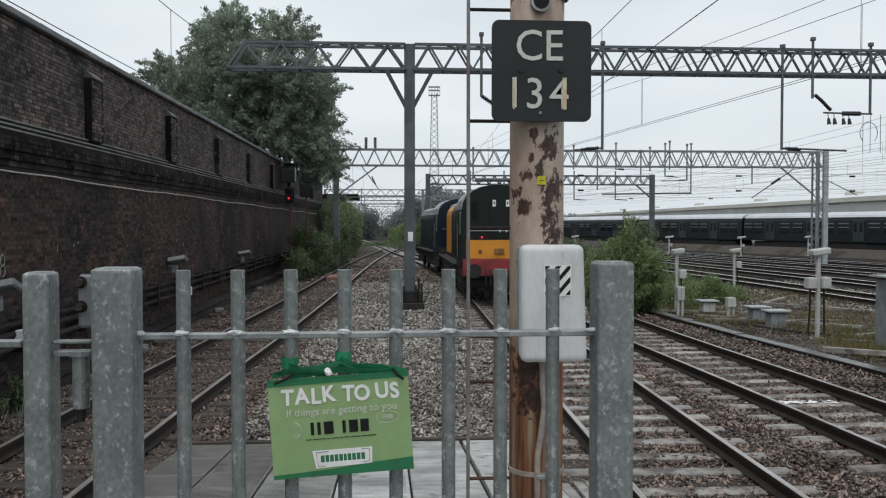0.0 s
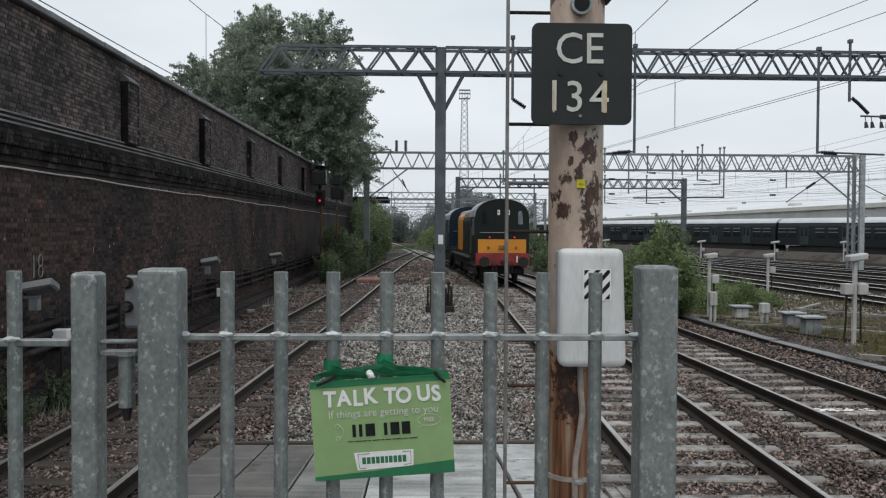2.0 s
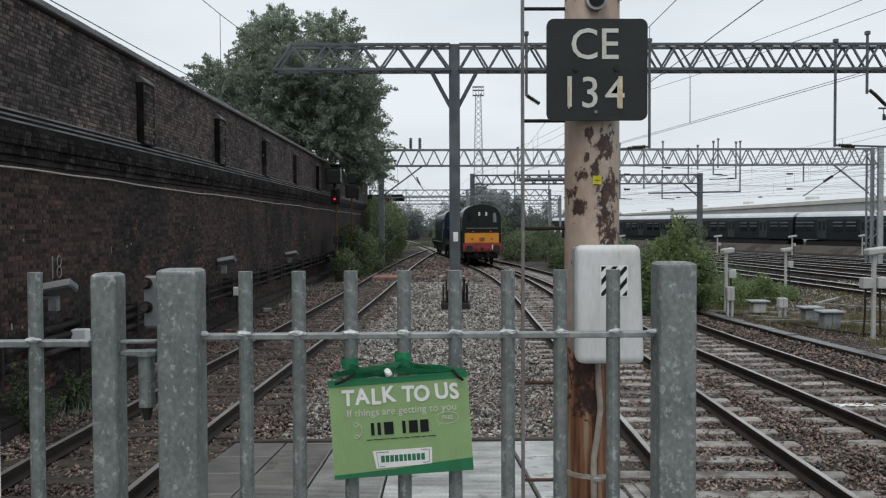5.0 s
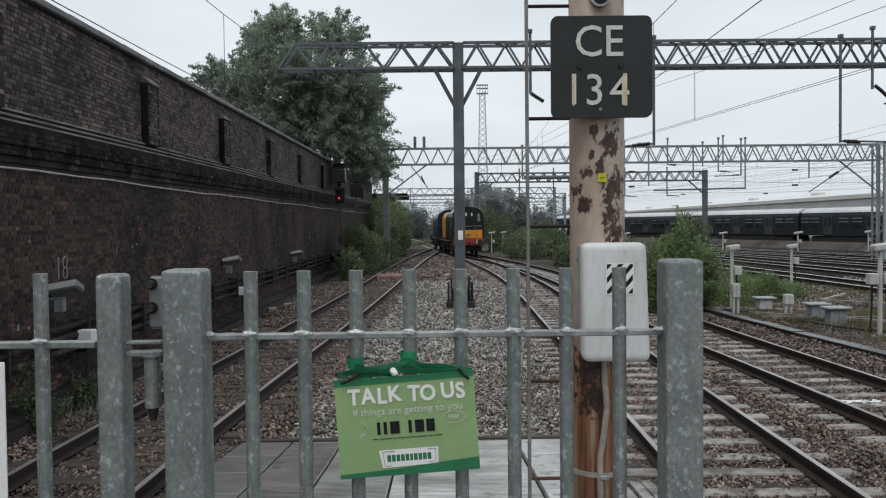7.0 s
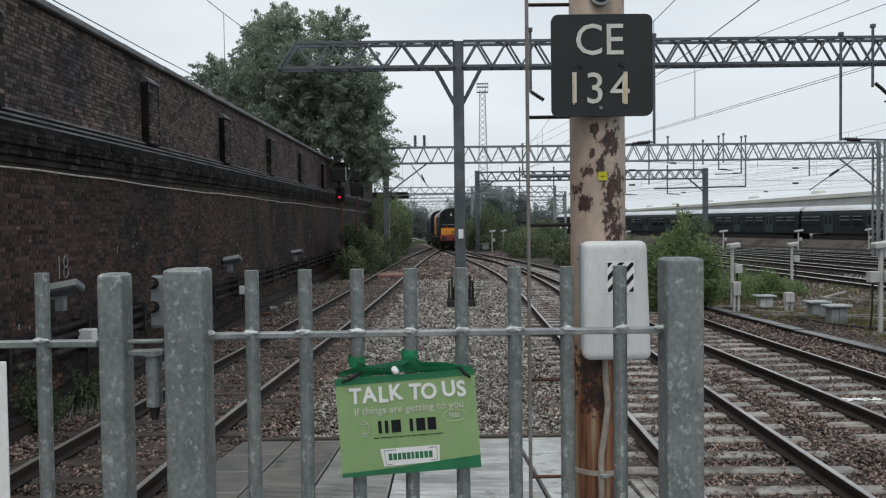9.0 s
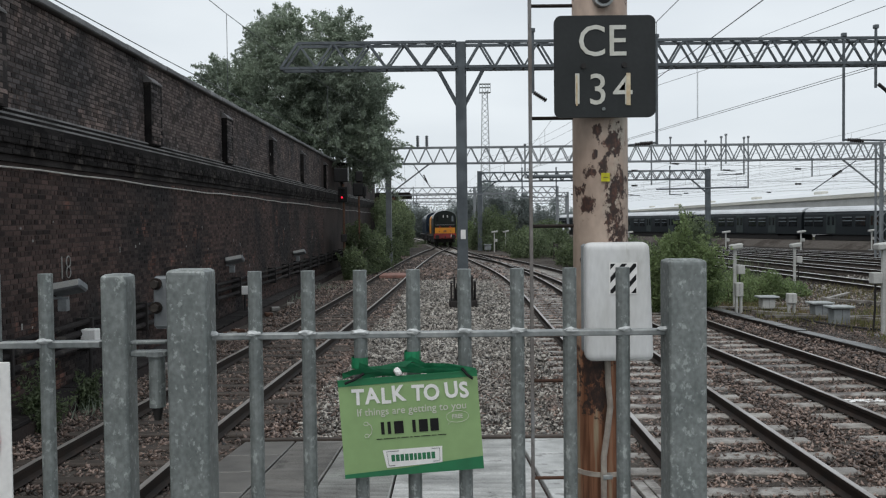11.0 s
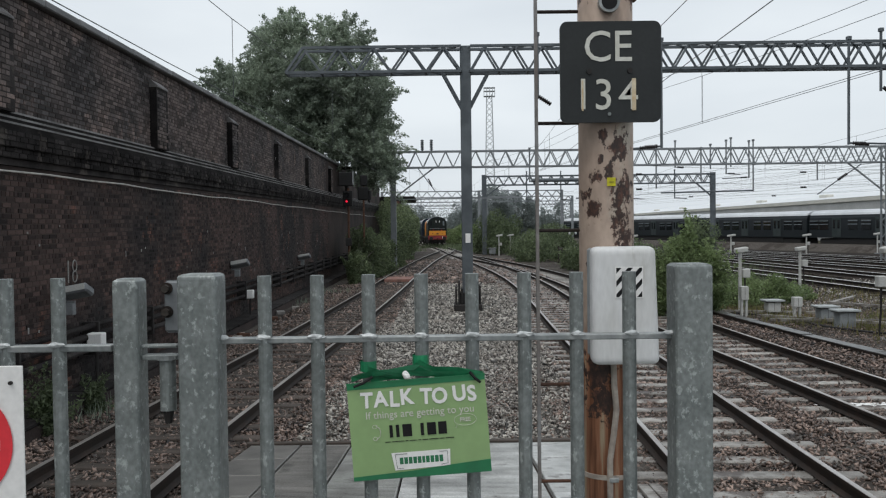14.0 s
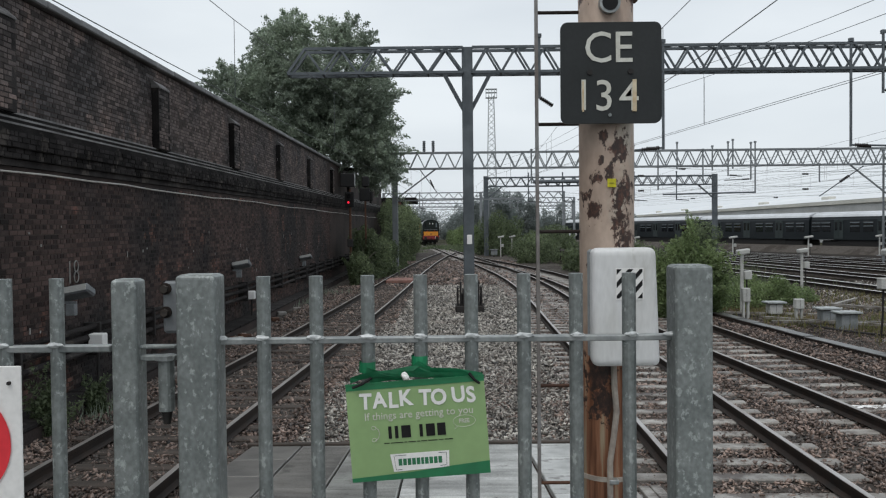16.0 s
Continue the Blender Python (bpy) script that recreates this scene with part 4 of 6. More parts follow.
for cx, cz, a0 in ((hw - rr, hw - rr, 0), (-hw + rr, hw - rr, 90), (-hw + rr, -hw + rr, 180), (hw - rr, -hw + rr, 270)):
    pts += [(cx + rr * math.cos(radians(a0 + t)), cz + rr * math.sin(radians(a0 + t))) for t in (0, 22, 45, 68, 90)]
lo = [bm.verts.new((0.5 + x, 2.503, 2.965 + z)) for x, z in pts]
hi = [bm.verts.new((0.5 + x, 2.490, 2.965 + z)) for x, z in pts]
bm.faces.new(hi)
bm.faces.new(lo)
for i in range(len(pts)):
    bm.faces.new((lo[i], lo[(i + 1) % len(pts)], hi[(i + 1) % len(pts)], hi[i]))
bmesh.ops.recalc_face_normals(bm, faces=bm.faces[:])
part("plate", bm, M["plate"], pl)
for ch, x, z, mt in (("C", 0.462, 3.034, "cream"), ("E", 0.535, 3.034, "cream"), ("I", 0.419, 2.896, "cream"), ("3", 0.479, 2.894, "cream"), ("4", 0.552, 2.894, "cream")):
    part("raised_character", moved(text_bm(ch, 0.128, 0.0015, 0.0002, 0.95), Matrix.Translation((x, 2.489, z))), M[mt], pl)
part("stain", box(0.4145, 0.4195, 2.4862, 2.4866, 2.852, 2.94, 0.0), M["tan"], pl)
part("stain", box(0.561, 0.573, 2.4862, 2.4866, 2.852, 2.945, 0.0), M["tan"], pl)
for x, z in ((0.437, 2.966), (0.556, 2.968), (0.495, 2.842)):
    part("plate_bolt", rod((x, 2.484, z), (x, 2.49, z), 0.008 if z > 2.9 else 0.005, 10), M["under" if z > 2.9 else "galv"], pl)
stk = thing("asset_sticker", "small yellow asset sticker on the signal post", "sticker")
part("sticker", box(PX - 0.013, PX + 0.012, PY - 0.0875, PY - 0.083, 2.633, 2.658), M["yellow_tag"], stk)
part("sticker_mark", line([(PX - 0.007, PY - 0.0882, 2.645), (PX + 0.006, PY - 0.0882, 2.645)], 0.0008, 4), M["under"], stk)

tb = thing("signal_phone_box", "weathered white plastic phone box with striped label", "phone box")
bm = box(-0.094, 0.094, -0.07, 0.0, -0.172, 0.172)
for v in bm.verts:
    if v.co.x > 0:
        v.co.x += 0.008 if v.co.z < 0 else -0.004
bmesh.ops.bevel(bm, geom=bm.edges[:], offset=0.024, segments=4, affect="EDGES", profile=0.6)
part("cover", bm, M["plastic"], tb, smooth=True, m=Matrix.Translation((0.529, 2.515, 2.283)))
part("back_plate", box(0.432, 0.62, 2.514, 2.53, 2.13, 2.45, 0.006), M["grey_box"], tb)
lb = part("striped_label", box(0.494, 0.567, 2.4434, 2.4442, 2.322, 2.394), M["white"], tb, "white label with black diagonal stripes")
for c in (0.9, 0.45, 0.0, -0.45, -0.9):
    lo_k, hi_k = max(c - 0.1, -0.999), min(c + 0.1, 0.999)
    ends = [((max(0, -k), max(0, k)), (min(1, 1 - k), min(1, 1 + k))) for k in (lo_k, hi_k)]
    pts = [ends[0][0], ends[0][1]] + ([(1, 1)] if c == 0 else []) + [ends[1][1], ends[1][0]] + ([(0, 0)] if c == 0 else [])
    bm = bmesh.new()
    bm.faces.new([bm.verts.new((0.4965 + 0.068 * u, 2.4428, 2.3245 + 0.067 * v)) for u, v in pts])
    part("label_stripe", bm, M["black"], lb)
lb.matrix_basis = Matrix.Translation((-0.0414, 0, -0.6287)) @ Matrix.Diagonal((1.0959, 1, 1.2639, 1))


# ---- overhead line gantries ----
def lattice_boom(x0, x1, y, z0, z1, parent, material, bays, depth=0.5, taper_left=0.0, chord=0.09, web=0.055, phase=0.0, plan=0.0):
    """A boom of two lattice faces; chords as one part each, each web member and tie a part.

    phase shifts the far face by part of a bay, plan adds a flat zigzag of that gauge between the two faces."""
    step = (x1 - x0) / bays
    for dy in (0, depth):
        part("chord", bar((x0 + taper_left, y + dy, z1), (x1, y + dy, z1), chord, chord), material, parent)
        part("chord", bar((x0, y + dy, z0), (x1, y + dy, z0), chord, chord), material, parent)
        up = mesh_of("web_member", bar((0, 0, z0), (step / 2, 0, z1), web, web), material)
        down = mesh_of("web_member", bar((0, 0, z1), (step / 2, 0, z0), web, web), material)
        shift = phase * step if dy else 0.0
        for i in range(bays if not shift else bays - 1):
            part("web_member", up, None, parent, m=pose(x0 + i * step + shift, y + dy, 0))
            part("web_member", down, None, parent, m=pose(x0 + (i + 0.5) * step + shift, y + dy, 0))
    tie = mesh_of("cross_tie", bar((0, 0, z0), (0, depth, z0), web, web), material)
    for i in range(0, bays + 1):
        part("cross_tie", tie, None, parent, m=pose(x0 + i * step, y, 0))
    if plan:
        go = mesh_of("plan_brace", bar((0, 0, 0), (step / 2, depth, 0), plan, plan), material)
        back = mesh_of("plan_brace", bar((0, depth, 0), (step / 2, 0, 0), plan, plan), material)
        for z in (z0, z1):
            for i in range(1, bays):
                part("plan_brace", go, None, parent, m=pose(x0 + i * step, y, z))
                part("plan_brace", back, None, parent, m=pose(x0 + (i + 0.5) * step, y, z))


def drop_tube(x, y, z0, z1, parent, material, r=0.045, foot=0.0):
    d = part("drop_tube", rod((x, y, z0), (x, y, z1), r, 8), material, parent)
    part("clamp", box(x - 0.07, x + 0.07, y - 0.07, y + 0.07, z1 - 0.12, z1, 0.01), material, d)
    if foot:
        part("registration_arm", rod((x, y, z0 + 0.05), (x + foot, y, z0 - 0.02), r * 0.7, 8), material, d)
        part("insulator", ribbed((x + math.copysign(0.12, foot), y, z0 + 0.045), (x + math.copysign(0.55, foot), y, z0 + 0.03), 0.062, 6), M["insul"], d, "brown ribbed insulator")
    return d


g1 = thing("overhead_gantry", "grey steel lattice gantry spanning the tracks", "gantry", group="overhead gantries")
lattice_boom(-4.9, 0.66, 27.0, 7.46, 8.24, g1, M["gantry"], 5, 0.55, 0.55, 0.085, 0.06, 0, 0.045)
lattice_boom(0.95, 25.0, 27.0, 7.46, 8.24, g1, M["gantry"], 26, 0.55, 0, 0.085, 0.06, 0, 0.045)
for dy in (0, 0.55):
    part("end_strut", bar((-4.9, 27 + dy, 7.46), (-4.35, 27 + dy, 8.24), 0.08, 0.08), M["gantry"], g1)
mast = part("mast", box(0.63, 0.97, 27.1, 27.45, -0.2, 8.28, 0.015), M["gantry"], g1)
for s in (-1, 1):
    part("knee_brace", bar((0.8 + s * 0.12, 27.28, 6.3), (0.8 + s * 0.74, 27.28, 7.46), 0.12, 0.12), M["gantry"], g1)
part("mast", box(24.6, 24.95, 27.1, 27.45, -0.2, 8.28, 0.015), M["gantry"], g1)
part("mast_tag", box(0.74, 0.9, 27.08, 27.095, 2.0, 2.3, 0.005), M["white"], g1, "small white mast tag")
ft = part("mast_foot", box(0.35, 1.25, 26.8, 27.7, -0.4, 0.05, 0.03), M["under"], g1)
for x, h in ((0.42, 0.62), (0.52, 0.8), (0.6, 0.55), (1.0, 0.58), (1.09, 0.82), (1.18, 0.64)):
    part("gusset", box(x - 0.025, x + 0.025, 26.85, 27.6, 0.05, h, 0.01), M["under"], ft)
part("base_collar", box(0.5, 1.1, 26.95, 27.55, 0.05, 0.42, 0.03), M["under"], ft)
for x, z0, z1, f in ((3.08, 6.6, 8.64, 0.0), (7.0, 4.95, 8.42, -0.9), (12.95, 4.98, 8.4, 2.2), (13.97, 6.66, 8.65, 0.0), (15.93, 6.2, 8.5, 0.0)):
    drop_tube(x, 27.0, z0, z1, g1, M["gantry"], 0.045, f)

part("strain_insulator", ribbed((3.1, 27.0, 6.62), (3.5, 27.0, 6.36), 0.08, 7), M["insul"], g1, "brown ribbed insulator")
part("arm_insulator", ribbed((6.3, 27.0, 4.95), (6.8, 27.0, 4.97), 0.06, 7), M["insul"], g1, "brown ribbed insulator")
part("arm_insulator", ribbed((13.15, 27.0, 5.0), (13.6, 27.0, 4.98), 0.06, 7), M["insul"], g1, "brown ribbed insulator")

G2Y = 54.0
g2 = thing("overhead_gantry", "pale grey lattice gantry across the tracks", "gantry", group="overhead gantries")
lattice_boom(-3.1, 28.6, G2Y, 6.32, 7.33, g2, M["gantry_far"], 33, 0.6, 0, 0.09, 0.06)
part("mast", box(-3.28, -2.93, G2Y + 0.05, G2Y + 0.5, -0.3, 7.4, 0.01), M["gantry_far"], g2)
bm = bmesh.new()
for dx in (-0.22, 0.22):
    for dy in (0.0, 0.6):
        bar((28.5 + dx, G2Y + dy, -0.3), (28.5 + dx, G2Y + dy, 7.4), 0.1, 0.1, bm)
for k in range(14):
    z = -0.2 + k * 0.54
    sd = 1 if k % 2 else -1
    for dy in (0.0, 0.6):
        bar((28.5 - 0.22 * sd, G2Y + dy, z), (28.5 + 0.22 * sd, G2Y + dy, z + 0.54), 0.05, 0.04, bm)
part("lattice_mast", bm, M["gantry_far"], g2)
part("mast_flange", box(28.74, 29.05, G2Y - 0.06, G2Y - 0.03, -0.3, 7.4, 0.005), M["lid_grey"], g2, "pale galvanised mast flange")
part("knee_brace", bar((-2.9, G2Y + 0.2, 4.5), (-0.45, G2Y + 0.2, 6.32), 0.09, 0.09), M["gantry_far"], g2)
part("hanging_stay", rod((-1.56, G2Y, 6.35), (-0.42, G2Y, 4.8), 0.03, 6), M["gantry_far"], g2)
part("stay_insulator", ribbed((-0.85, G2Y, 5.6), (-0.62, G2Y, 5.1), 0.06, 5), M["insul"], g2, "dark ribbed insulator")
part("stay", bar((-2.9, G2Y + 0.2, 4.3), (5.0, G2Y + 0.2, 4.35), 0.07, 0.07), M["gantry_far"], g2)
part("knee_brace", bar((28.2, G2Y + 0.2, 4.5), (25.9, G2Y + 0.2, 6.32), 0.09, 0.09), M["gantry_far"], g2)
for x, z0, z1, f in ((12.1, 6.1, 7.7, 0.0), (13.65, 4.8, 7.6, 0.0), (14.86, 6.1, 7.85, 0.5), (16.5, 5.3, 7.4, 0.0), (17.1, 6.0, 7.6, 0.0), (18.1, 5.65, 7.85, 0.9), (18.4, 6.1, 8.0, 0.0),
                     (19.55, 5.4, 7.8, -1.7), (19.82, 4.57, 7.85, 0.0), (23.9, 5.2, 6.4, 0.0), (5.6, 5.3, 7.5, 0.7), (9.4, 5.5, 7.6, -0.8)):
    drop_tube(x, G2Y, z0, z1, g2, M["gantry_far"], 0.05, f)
part("long_arm", rod((13.95, G2Y, 4.52), (19.85, G2Y, 4.6), 0.05, 8), M["gantry"], g2, "long dark registration tube")
part("stay", rod((23.9, G2Y, 4.3), (26.7, G2Y, 6.2), 0.035, 6), M["gantry"], g2)
part("stay_insulator", ribbed((25.2, G2Y, 5.2), (25.8, G2Y, 5.6), 0.1, 6), M["insul"], g2, "brown ribbed insulator")
part("back_stay", rod((28.9, G2Y + 0.3, 5.6), (31.2, G2Y + 0.3, 4.5), 0.03, 6), M["gantry"], g2)
for x in (-0.9, -0.47):
    part("post_insulator", ribbed((x * 1.35, G2Y + 0.2, 7.3), (x * 1.35, G2Y + 0.2, 8.1), 0.12, 7), M["gantry"], g2, "dark post insulator")

G3Y = 82.0
g3 = thing("overhead_gantry", "grey lattice gantry further down the line", "gantry", group="overhead gantries")
lattice_boom(3.95, 26.4, G3Y, 6.5, 7.35, g3, M["gantry"], 22, 0.6, 0, 0.12, 0.075)
for x in (4.1, 26.25):
    part("mast", box(x - 0.22, x + 0.22, G3Y, G3Y + 0.45, -0.3, 7.5, 0.01), M["gantry"], g3)
part("knee_brace", bar((4.3, G3Y + 0.2, 5.4), (5.7, G3Y + 0.2, 6.5), 0.13, 0.13), M["gantry"], g3)
part("knee_brace", bar((26.1, G3Y + 0.2, 5.2), (24.6, G3Y + 0.2, 6.5), 0.13, 0.13), M["gantry"], g3)
part("beam_tube", rod((8.6, G3Y - 0.3, 6.9), (13.4, G3Y - 0.3, 6.9), 0.18, 10), M["gantry"], g3)
for x in (8.2, 11.5, 14.3, 18.4, 22.5):
    drop_tube(x, G3Y, 5.0, 7.8, g3, M["gantry"], 0.06, 1.2)

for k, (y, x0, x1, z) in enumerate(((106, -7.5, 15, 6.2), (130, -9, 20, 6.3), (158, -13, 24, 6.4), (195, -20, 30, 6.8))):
    g = thing("overhead_gantry", "distant lattice gantry, its grey paled for haze", "gantry", group="overhead gantries")
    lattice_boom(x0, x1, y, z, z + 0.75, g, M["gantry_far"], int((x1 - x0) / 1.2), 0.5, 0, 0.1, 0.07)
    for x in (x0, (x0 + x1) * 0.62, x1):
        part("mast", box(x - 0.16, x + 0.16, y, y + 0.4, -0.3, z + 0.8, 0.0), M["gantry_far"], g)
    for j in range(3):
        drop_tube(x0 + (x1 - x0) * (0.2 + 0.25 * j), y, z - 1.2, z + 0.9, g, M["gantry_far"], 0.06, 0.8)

# overhead wires: contact and catenary over each track, with droppers
def wire_run(table, y0, y1, z_contact, z_cat, dx=0.0):
    ys = list(np.arange(y0, y1, 3.0))
    for z, sag in ((z_contact, 0.0), (z_cat, 0.45)):
        w = thing("overhead_wire", "thin dark overhead line wire", "wire", group="overhead wires")
        pts = [(curve_x(table, y) + dx, y, z - sag * abs(math.sin((y - 27) / 33 * math.pi))) for y in ys]
        part("wire", line(pts, 0.0062, 5), M["cable"], w)
        if sag:
            for k, (x, y, zz) in enumerate(pts):
                if k % 3 == 1 and y < 70:
                    part("dropper", rod((x, y, z_contact), (x, y, zz), 0.005, 4), M["cable"], w)


wire_run(LEFT, 2, 100, 4.7, 6.4)
wire_run(MAIN, 2, 150, 4.85, 6.2, 0.3)
CROSSING = [(-6, 10.4), (60, 2.8)]
wire_run(CROSSING, 2, 58, 5.28, 7.0)
wire_run(CROSSING, 2, 58, 5.24, 6.68, 0.02)
for x, y, k in SIDINGS:
    wire_run([(0, x - k * y), (200, x + k * (200 - y))], 24, 110, 4.8, 6.0)
    wire_run([(0, x - k * y), (200, x + k * (200 - y))], 24, 110, 5.3, 6.5, 0.9)
# headspan wires across the sidings with their insulators
for y, z in ((62, 6.4), (62, 5.3), (90, 5.6)):
    hw2 = thing("headspan_wire", "thin wire across the sidings with dark insulators", "wire", group="headspan wires")
    part("wire", line([(10 + 5 * k, y, z - 0.04 * (k - 3) * (6 - k)) for k in range(11)], 0.012, 5), M["cable"], hw2)
    for x in (14.2, 26.2, 35.0):
        part("insulator", ribbed((x, y, z - 0.2), (x + 0.45, y, z - 0.2), 0.085, 5), M["insul"], hw2, "dark ribbed insulator")

# floodlight tower
ft = thing("floodlight_tower", "tall distant lattice floodlight tower", "tower", at=pose(17.1, 300, 0))
bm = bmesh.new()
for sx in (-1, 1):
    for sy in (-1, 1):
        bar((sx * 2.0, sy * 2.0, -0.3), (sx * 0.9, sy * 0.9, 49), 0.16, 0.16, bm)
part("tower_leg", bm, M["tower"], ft)
bm = bmesh.new()
for k in range(24):
    z0, z1 = k * 2.04, (k + 1) * 2.04
    w0, w1 = 2.0 - 1.1 * z0 / 49, 2.0 - 1.1 * z1 / 49
    for sy in (-1, 1):
        bar((-w0, sy * w0, z0), (w1, sy * w1, z1), 0.1, 0.1, bm)
        bar((w0, sy * w0, z0), (-w1, sy * w1, z1), 0.1, 0.1, bm)
part("tower_bracing", bm, M["tower"], ft)
for z in (48.2, 50.0, 51.2):
    part("lamp_platform", box(-2.0, 2.0, -1.2, 1.2, z, z + 0.18), M["tower"], ft)
for x in (-1.9, -0.9, 0.1, 1.1, 1.9):
    part("floodlight", box(x - 0.1, x + 0.1, -1.3, -1.1, 48.2, 51.4), M["tower"], ft)

# ---- locomotives ----
LOCO_L = 14.25


def arch(w, z0, zs, zt, n=12):
    """Half-round roofed section: closed outline of (x, z)."""
    pts = [(-w, z0), (-w, zs)]
    for i in range(1, n):
        a = math.pi - math.pi * i / n
        pts.append((w * math.cos(a), zs + (zt - zs) * math.sin(a) ** 0.8))
    return pts + [(w, zs), (w, z0)]


def hull(section, y0, y1):
    bm = bmesh.new()
    a = [bm.verts.new((x, y0, z)) for x, z in section]
    b = [bm.verts.new((x, y1, z)) for x, z in section]
    n = len(section)
    for i in range(n):
        bm.faces.new((a[i], a[(i + 1) % n], b[(i + 1) % n], b[i]))
    bm.faces.new(a)
    bm.faces.new(b)
    bmesh.ops.recalc_face_normals(bm, faces=bm.faces[:])
    return bm


def locomotive(label, lit, side):
    """A single-cab diesel; its origin is at rail level in the middle, its near end towards -y."""
    t = thing("diesel_locomotive", label, "locomotive", group="coupled locomotives")

    def add(name, bm, material, parent=t, lab="", smooth=False):
        bmesh.ops.recalc_face_normals(bm, faces=bm.faces[:])
        return part(name, bm, material, parent, lab, smooth)
    e = -6.5
    sec = arch(1.22, 1.15, 2.95, 3.84)
    cab = add("cab", hull(sec, e, e + 2.3), side)
    add("cab_roof", hull([(x * 1.006, z + 0.012) for x, z in arch(1.22, 3.02, 3.05, 3.84)], e + 0.05, e + 2.28), M["loco_roof"], cab, "grey cab roof")
    if not lit:
        add("end_centre", hull(arch(1.0, 1.2, 2.95, 3.6), e - 0.03, e - 0.003), side, t)
    # cab end: recessed door, two headcode discs, windows, warning panel
    pn = add("warning_panel" if lit else "end_panel", box(-1.08, 1.08, e - 0.03, e - 0.005, 1.42, 2.03, 0.005), M["loco_orange"] if lit else side, t, "orange-yellow warning panel" if lit else "")
    for x, z, r in ((-0.62, 1.66, 0.065), (0.62, 1.66, 0.065)):
        add("marker_disc", rod((x, e - 0.06, z), (x, e - 0.03, z), r, 12), M["loco_orange_shaded"], pn)
    add("panel_box", box(-0.16, 0.16, e - 0.1, e - 0.03, 1.58, 1.76, 0.01), M["loco_orange_shaded"], pn)
    for x in (-0.81, 0.81):
        add("cab_window", hull([(x - 0.1, 2.7), (x - 0.1, 3.2), (x - 0.05, 3.3), (x + 0.05, 3.3), (x + 0.09, 3.2), (x + 0.12, 2.7)], e - 0.02, e - 0.004), M["pane_pale" if x > 0 and lit else "loco_glass"], cab)
    add("end_door", box(-0.3, 0.3, e - 0.018, e - 0.004, 2.1, 3.25, 0.01), side, cab)
    for x in (-0.16, 0.28) if lit else ():
        hp = add("headcode_panel", box(x - 0.055, x + 0.055, e - 0.035, e - 0.02, 3.12, 3.34, 0.004), M["white"], cab, "white headcode panel")
        add("headcode_mark", box(x - 0.02, x + 0.02, e - 0.037, e - 0.0355, 3.2, 3.28), M["under"], hp)
    add("handrail", rod((-1.0, e - 0.06, 2.33), (1.0, e - 0.06, 2.33), 0.016, 8), M["galv_rail"], cab)
    for x in (-0.56, 0.56):
        add("tail_lamp", rod((x, e - 0.05, 2.12), (x, e - 0.02, 2.12), 0.032, 10), M["red_light" if lit else "under"], cab, "lit red tail lamp" if lit else "small dark marker lamp")
    bb = add("buffer_beam", box(-1.19, 1.19, e - 0.16, e + 0.2, 0.86, 1.4, 0.02), M["loco_red"] if lit else M["under"], t, "red buffer beam" if lit else "")
    for x in (-0.86, 0.86):
        add("buffer", rod((x, e - 0.6, 1.05), (x, e - 0.16, 1.05), 0.1, 12), M["under"], bb)
        add("buffer_head", rod((x, e - 0.66, 1.05), (x, e - 0.6, 1.05), 0.23, 18), M["under"], bb)
    add("coupling_hook", box(-0.07, 0.07, e - 0.45, e - 0.16, 0.95, 1.12, 0.02), M["under"], bb)
    for x in (-0.45, 0.42, 0.28, -0.3):
        add("brake_hose", line([(x, e - 0.18, 1.05), (x, e - 0.3, 0.95), (x, e - 0.3, 0.6), (x * 0.9, e - 0.2, 0.45)], 0.03, 6), M["under"], bb)
    add("lamp_iron", box(0.62, 0.68, e - 0.2, e - 0.16, 1.0, 1.3), M["white"], bb)
    # bonnet, narrower, with side doors and footplate
    bonnet = add("bonnet", hull(arch(0.92, 1.15, 2.9, 3.5), e + 2.62, 6.4), side)
    add("bonnet_roof", hull(arch(0.75, 3.3, 3.32, 3.58), e + 2.7, 6.3), M["loco_roof"], bonnet)
    if lit:
        for sx in (-1, 1):
            add("livery_band", box(sx * 0.936 - 0.006, sx * 0.936 + 0.006, 2.6, 5.6, 1.3, 3.0, 0.003), M["loco_orange"], bonnet, "orange livery band")
        add("livery_band", hull(arch(0.935, 2.95, 2.97, 3.515), 2.6, 5.6), M["loco_orange"], bonnet, "orange livery band")
    for sx in (-1, 1):
        for k in range(9):
            y = e + 3.0 + k * 0.95
            d = add("bonnet_door", box(sx * 0.92 - 0.012, sx * 0.92 + 0.012, y, y + 0.85, 1.3, 2.8, 0.004), side, bonnet)
            if k < 3:
                for j in range(6):
                    add("louvre", box(sx * 0.935 - 0.012, sx * 0.935 + 0.012, y + 0.1, y + 0.75, 1.7 + j * 0.14, 1.78 + j * 0.14), M["under"], d)
        w = add("side_window", box(sx * 1.222 - 0.012, sx * 1.222 + 0.012, e + 0.35, e + 0.95, 2.2, 2.95, 0.01), M["pane_pale"], cab, "sky-lit cab side window")
        add("cab_door", box(sx * 1.224 - 0.012, sx * 1.224 + 0.012, e + 1.3, e + 1.95, 1.3, 3.0, 0.01), side, cab)
        add("grab_rail", rod((sx * 1.27, e + 1.2, 1.4), (sx * 1.27, e + 1.2, 2.6), 0.016, 6), M["galv_rail"], cab)
        add("footplate", box(sx * 0.9, sx * 1.3, e + 2.62, 6.6, 1.08, 1.15, 0.01), M["under"], t, "dark footplate edge")
    add("exhaust", box(-0.2, 0.2, 1.8, 2.4, 3.5, 3.68, 0.02), M["under"], bonnet)
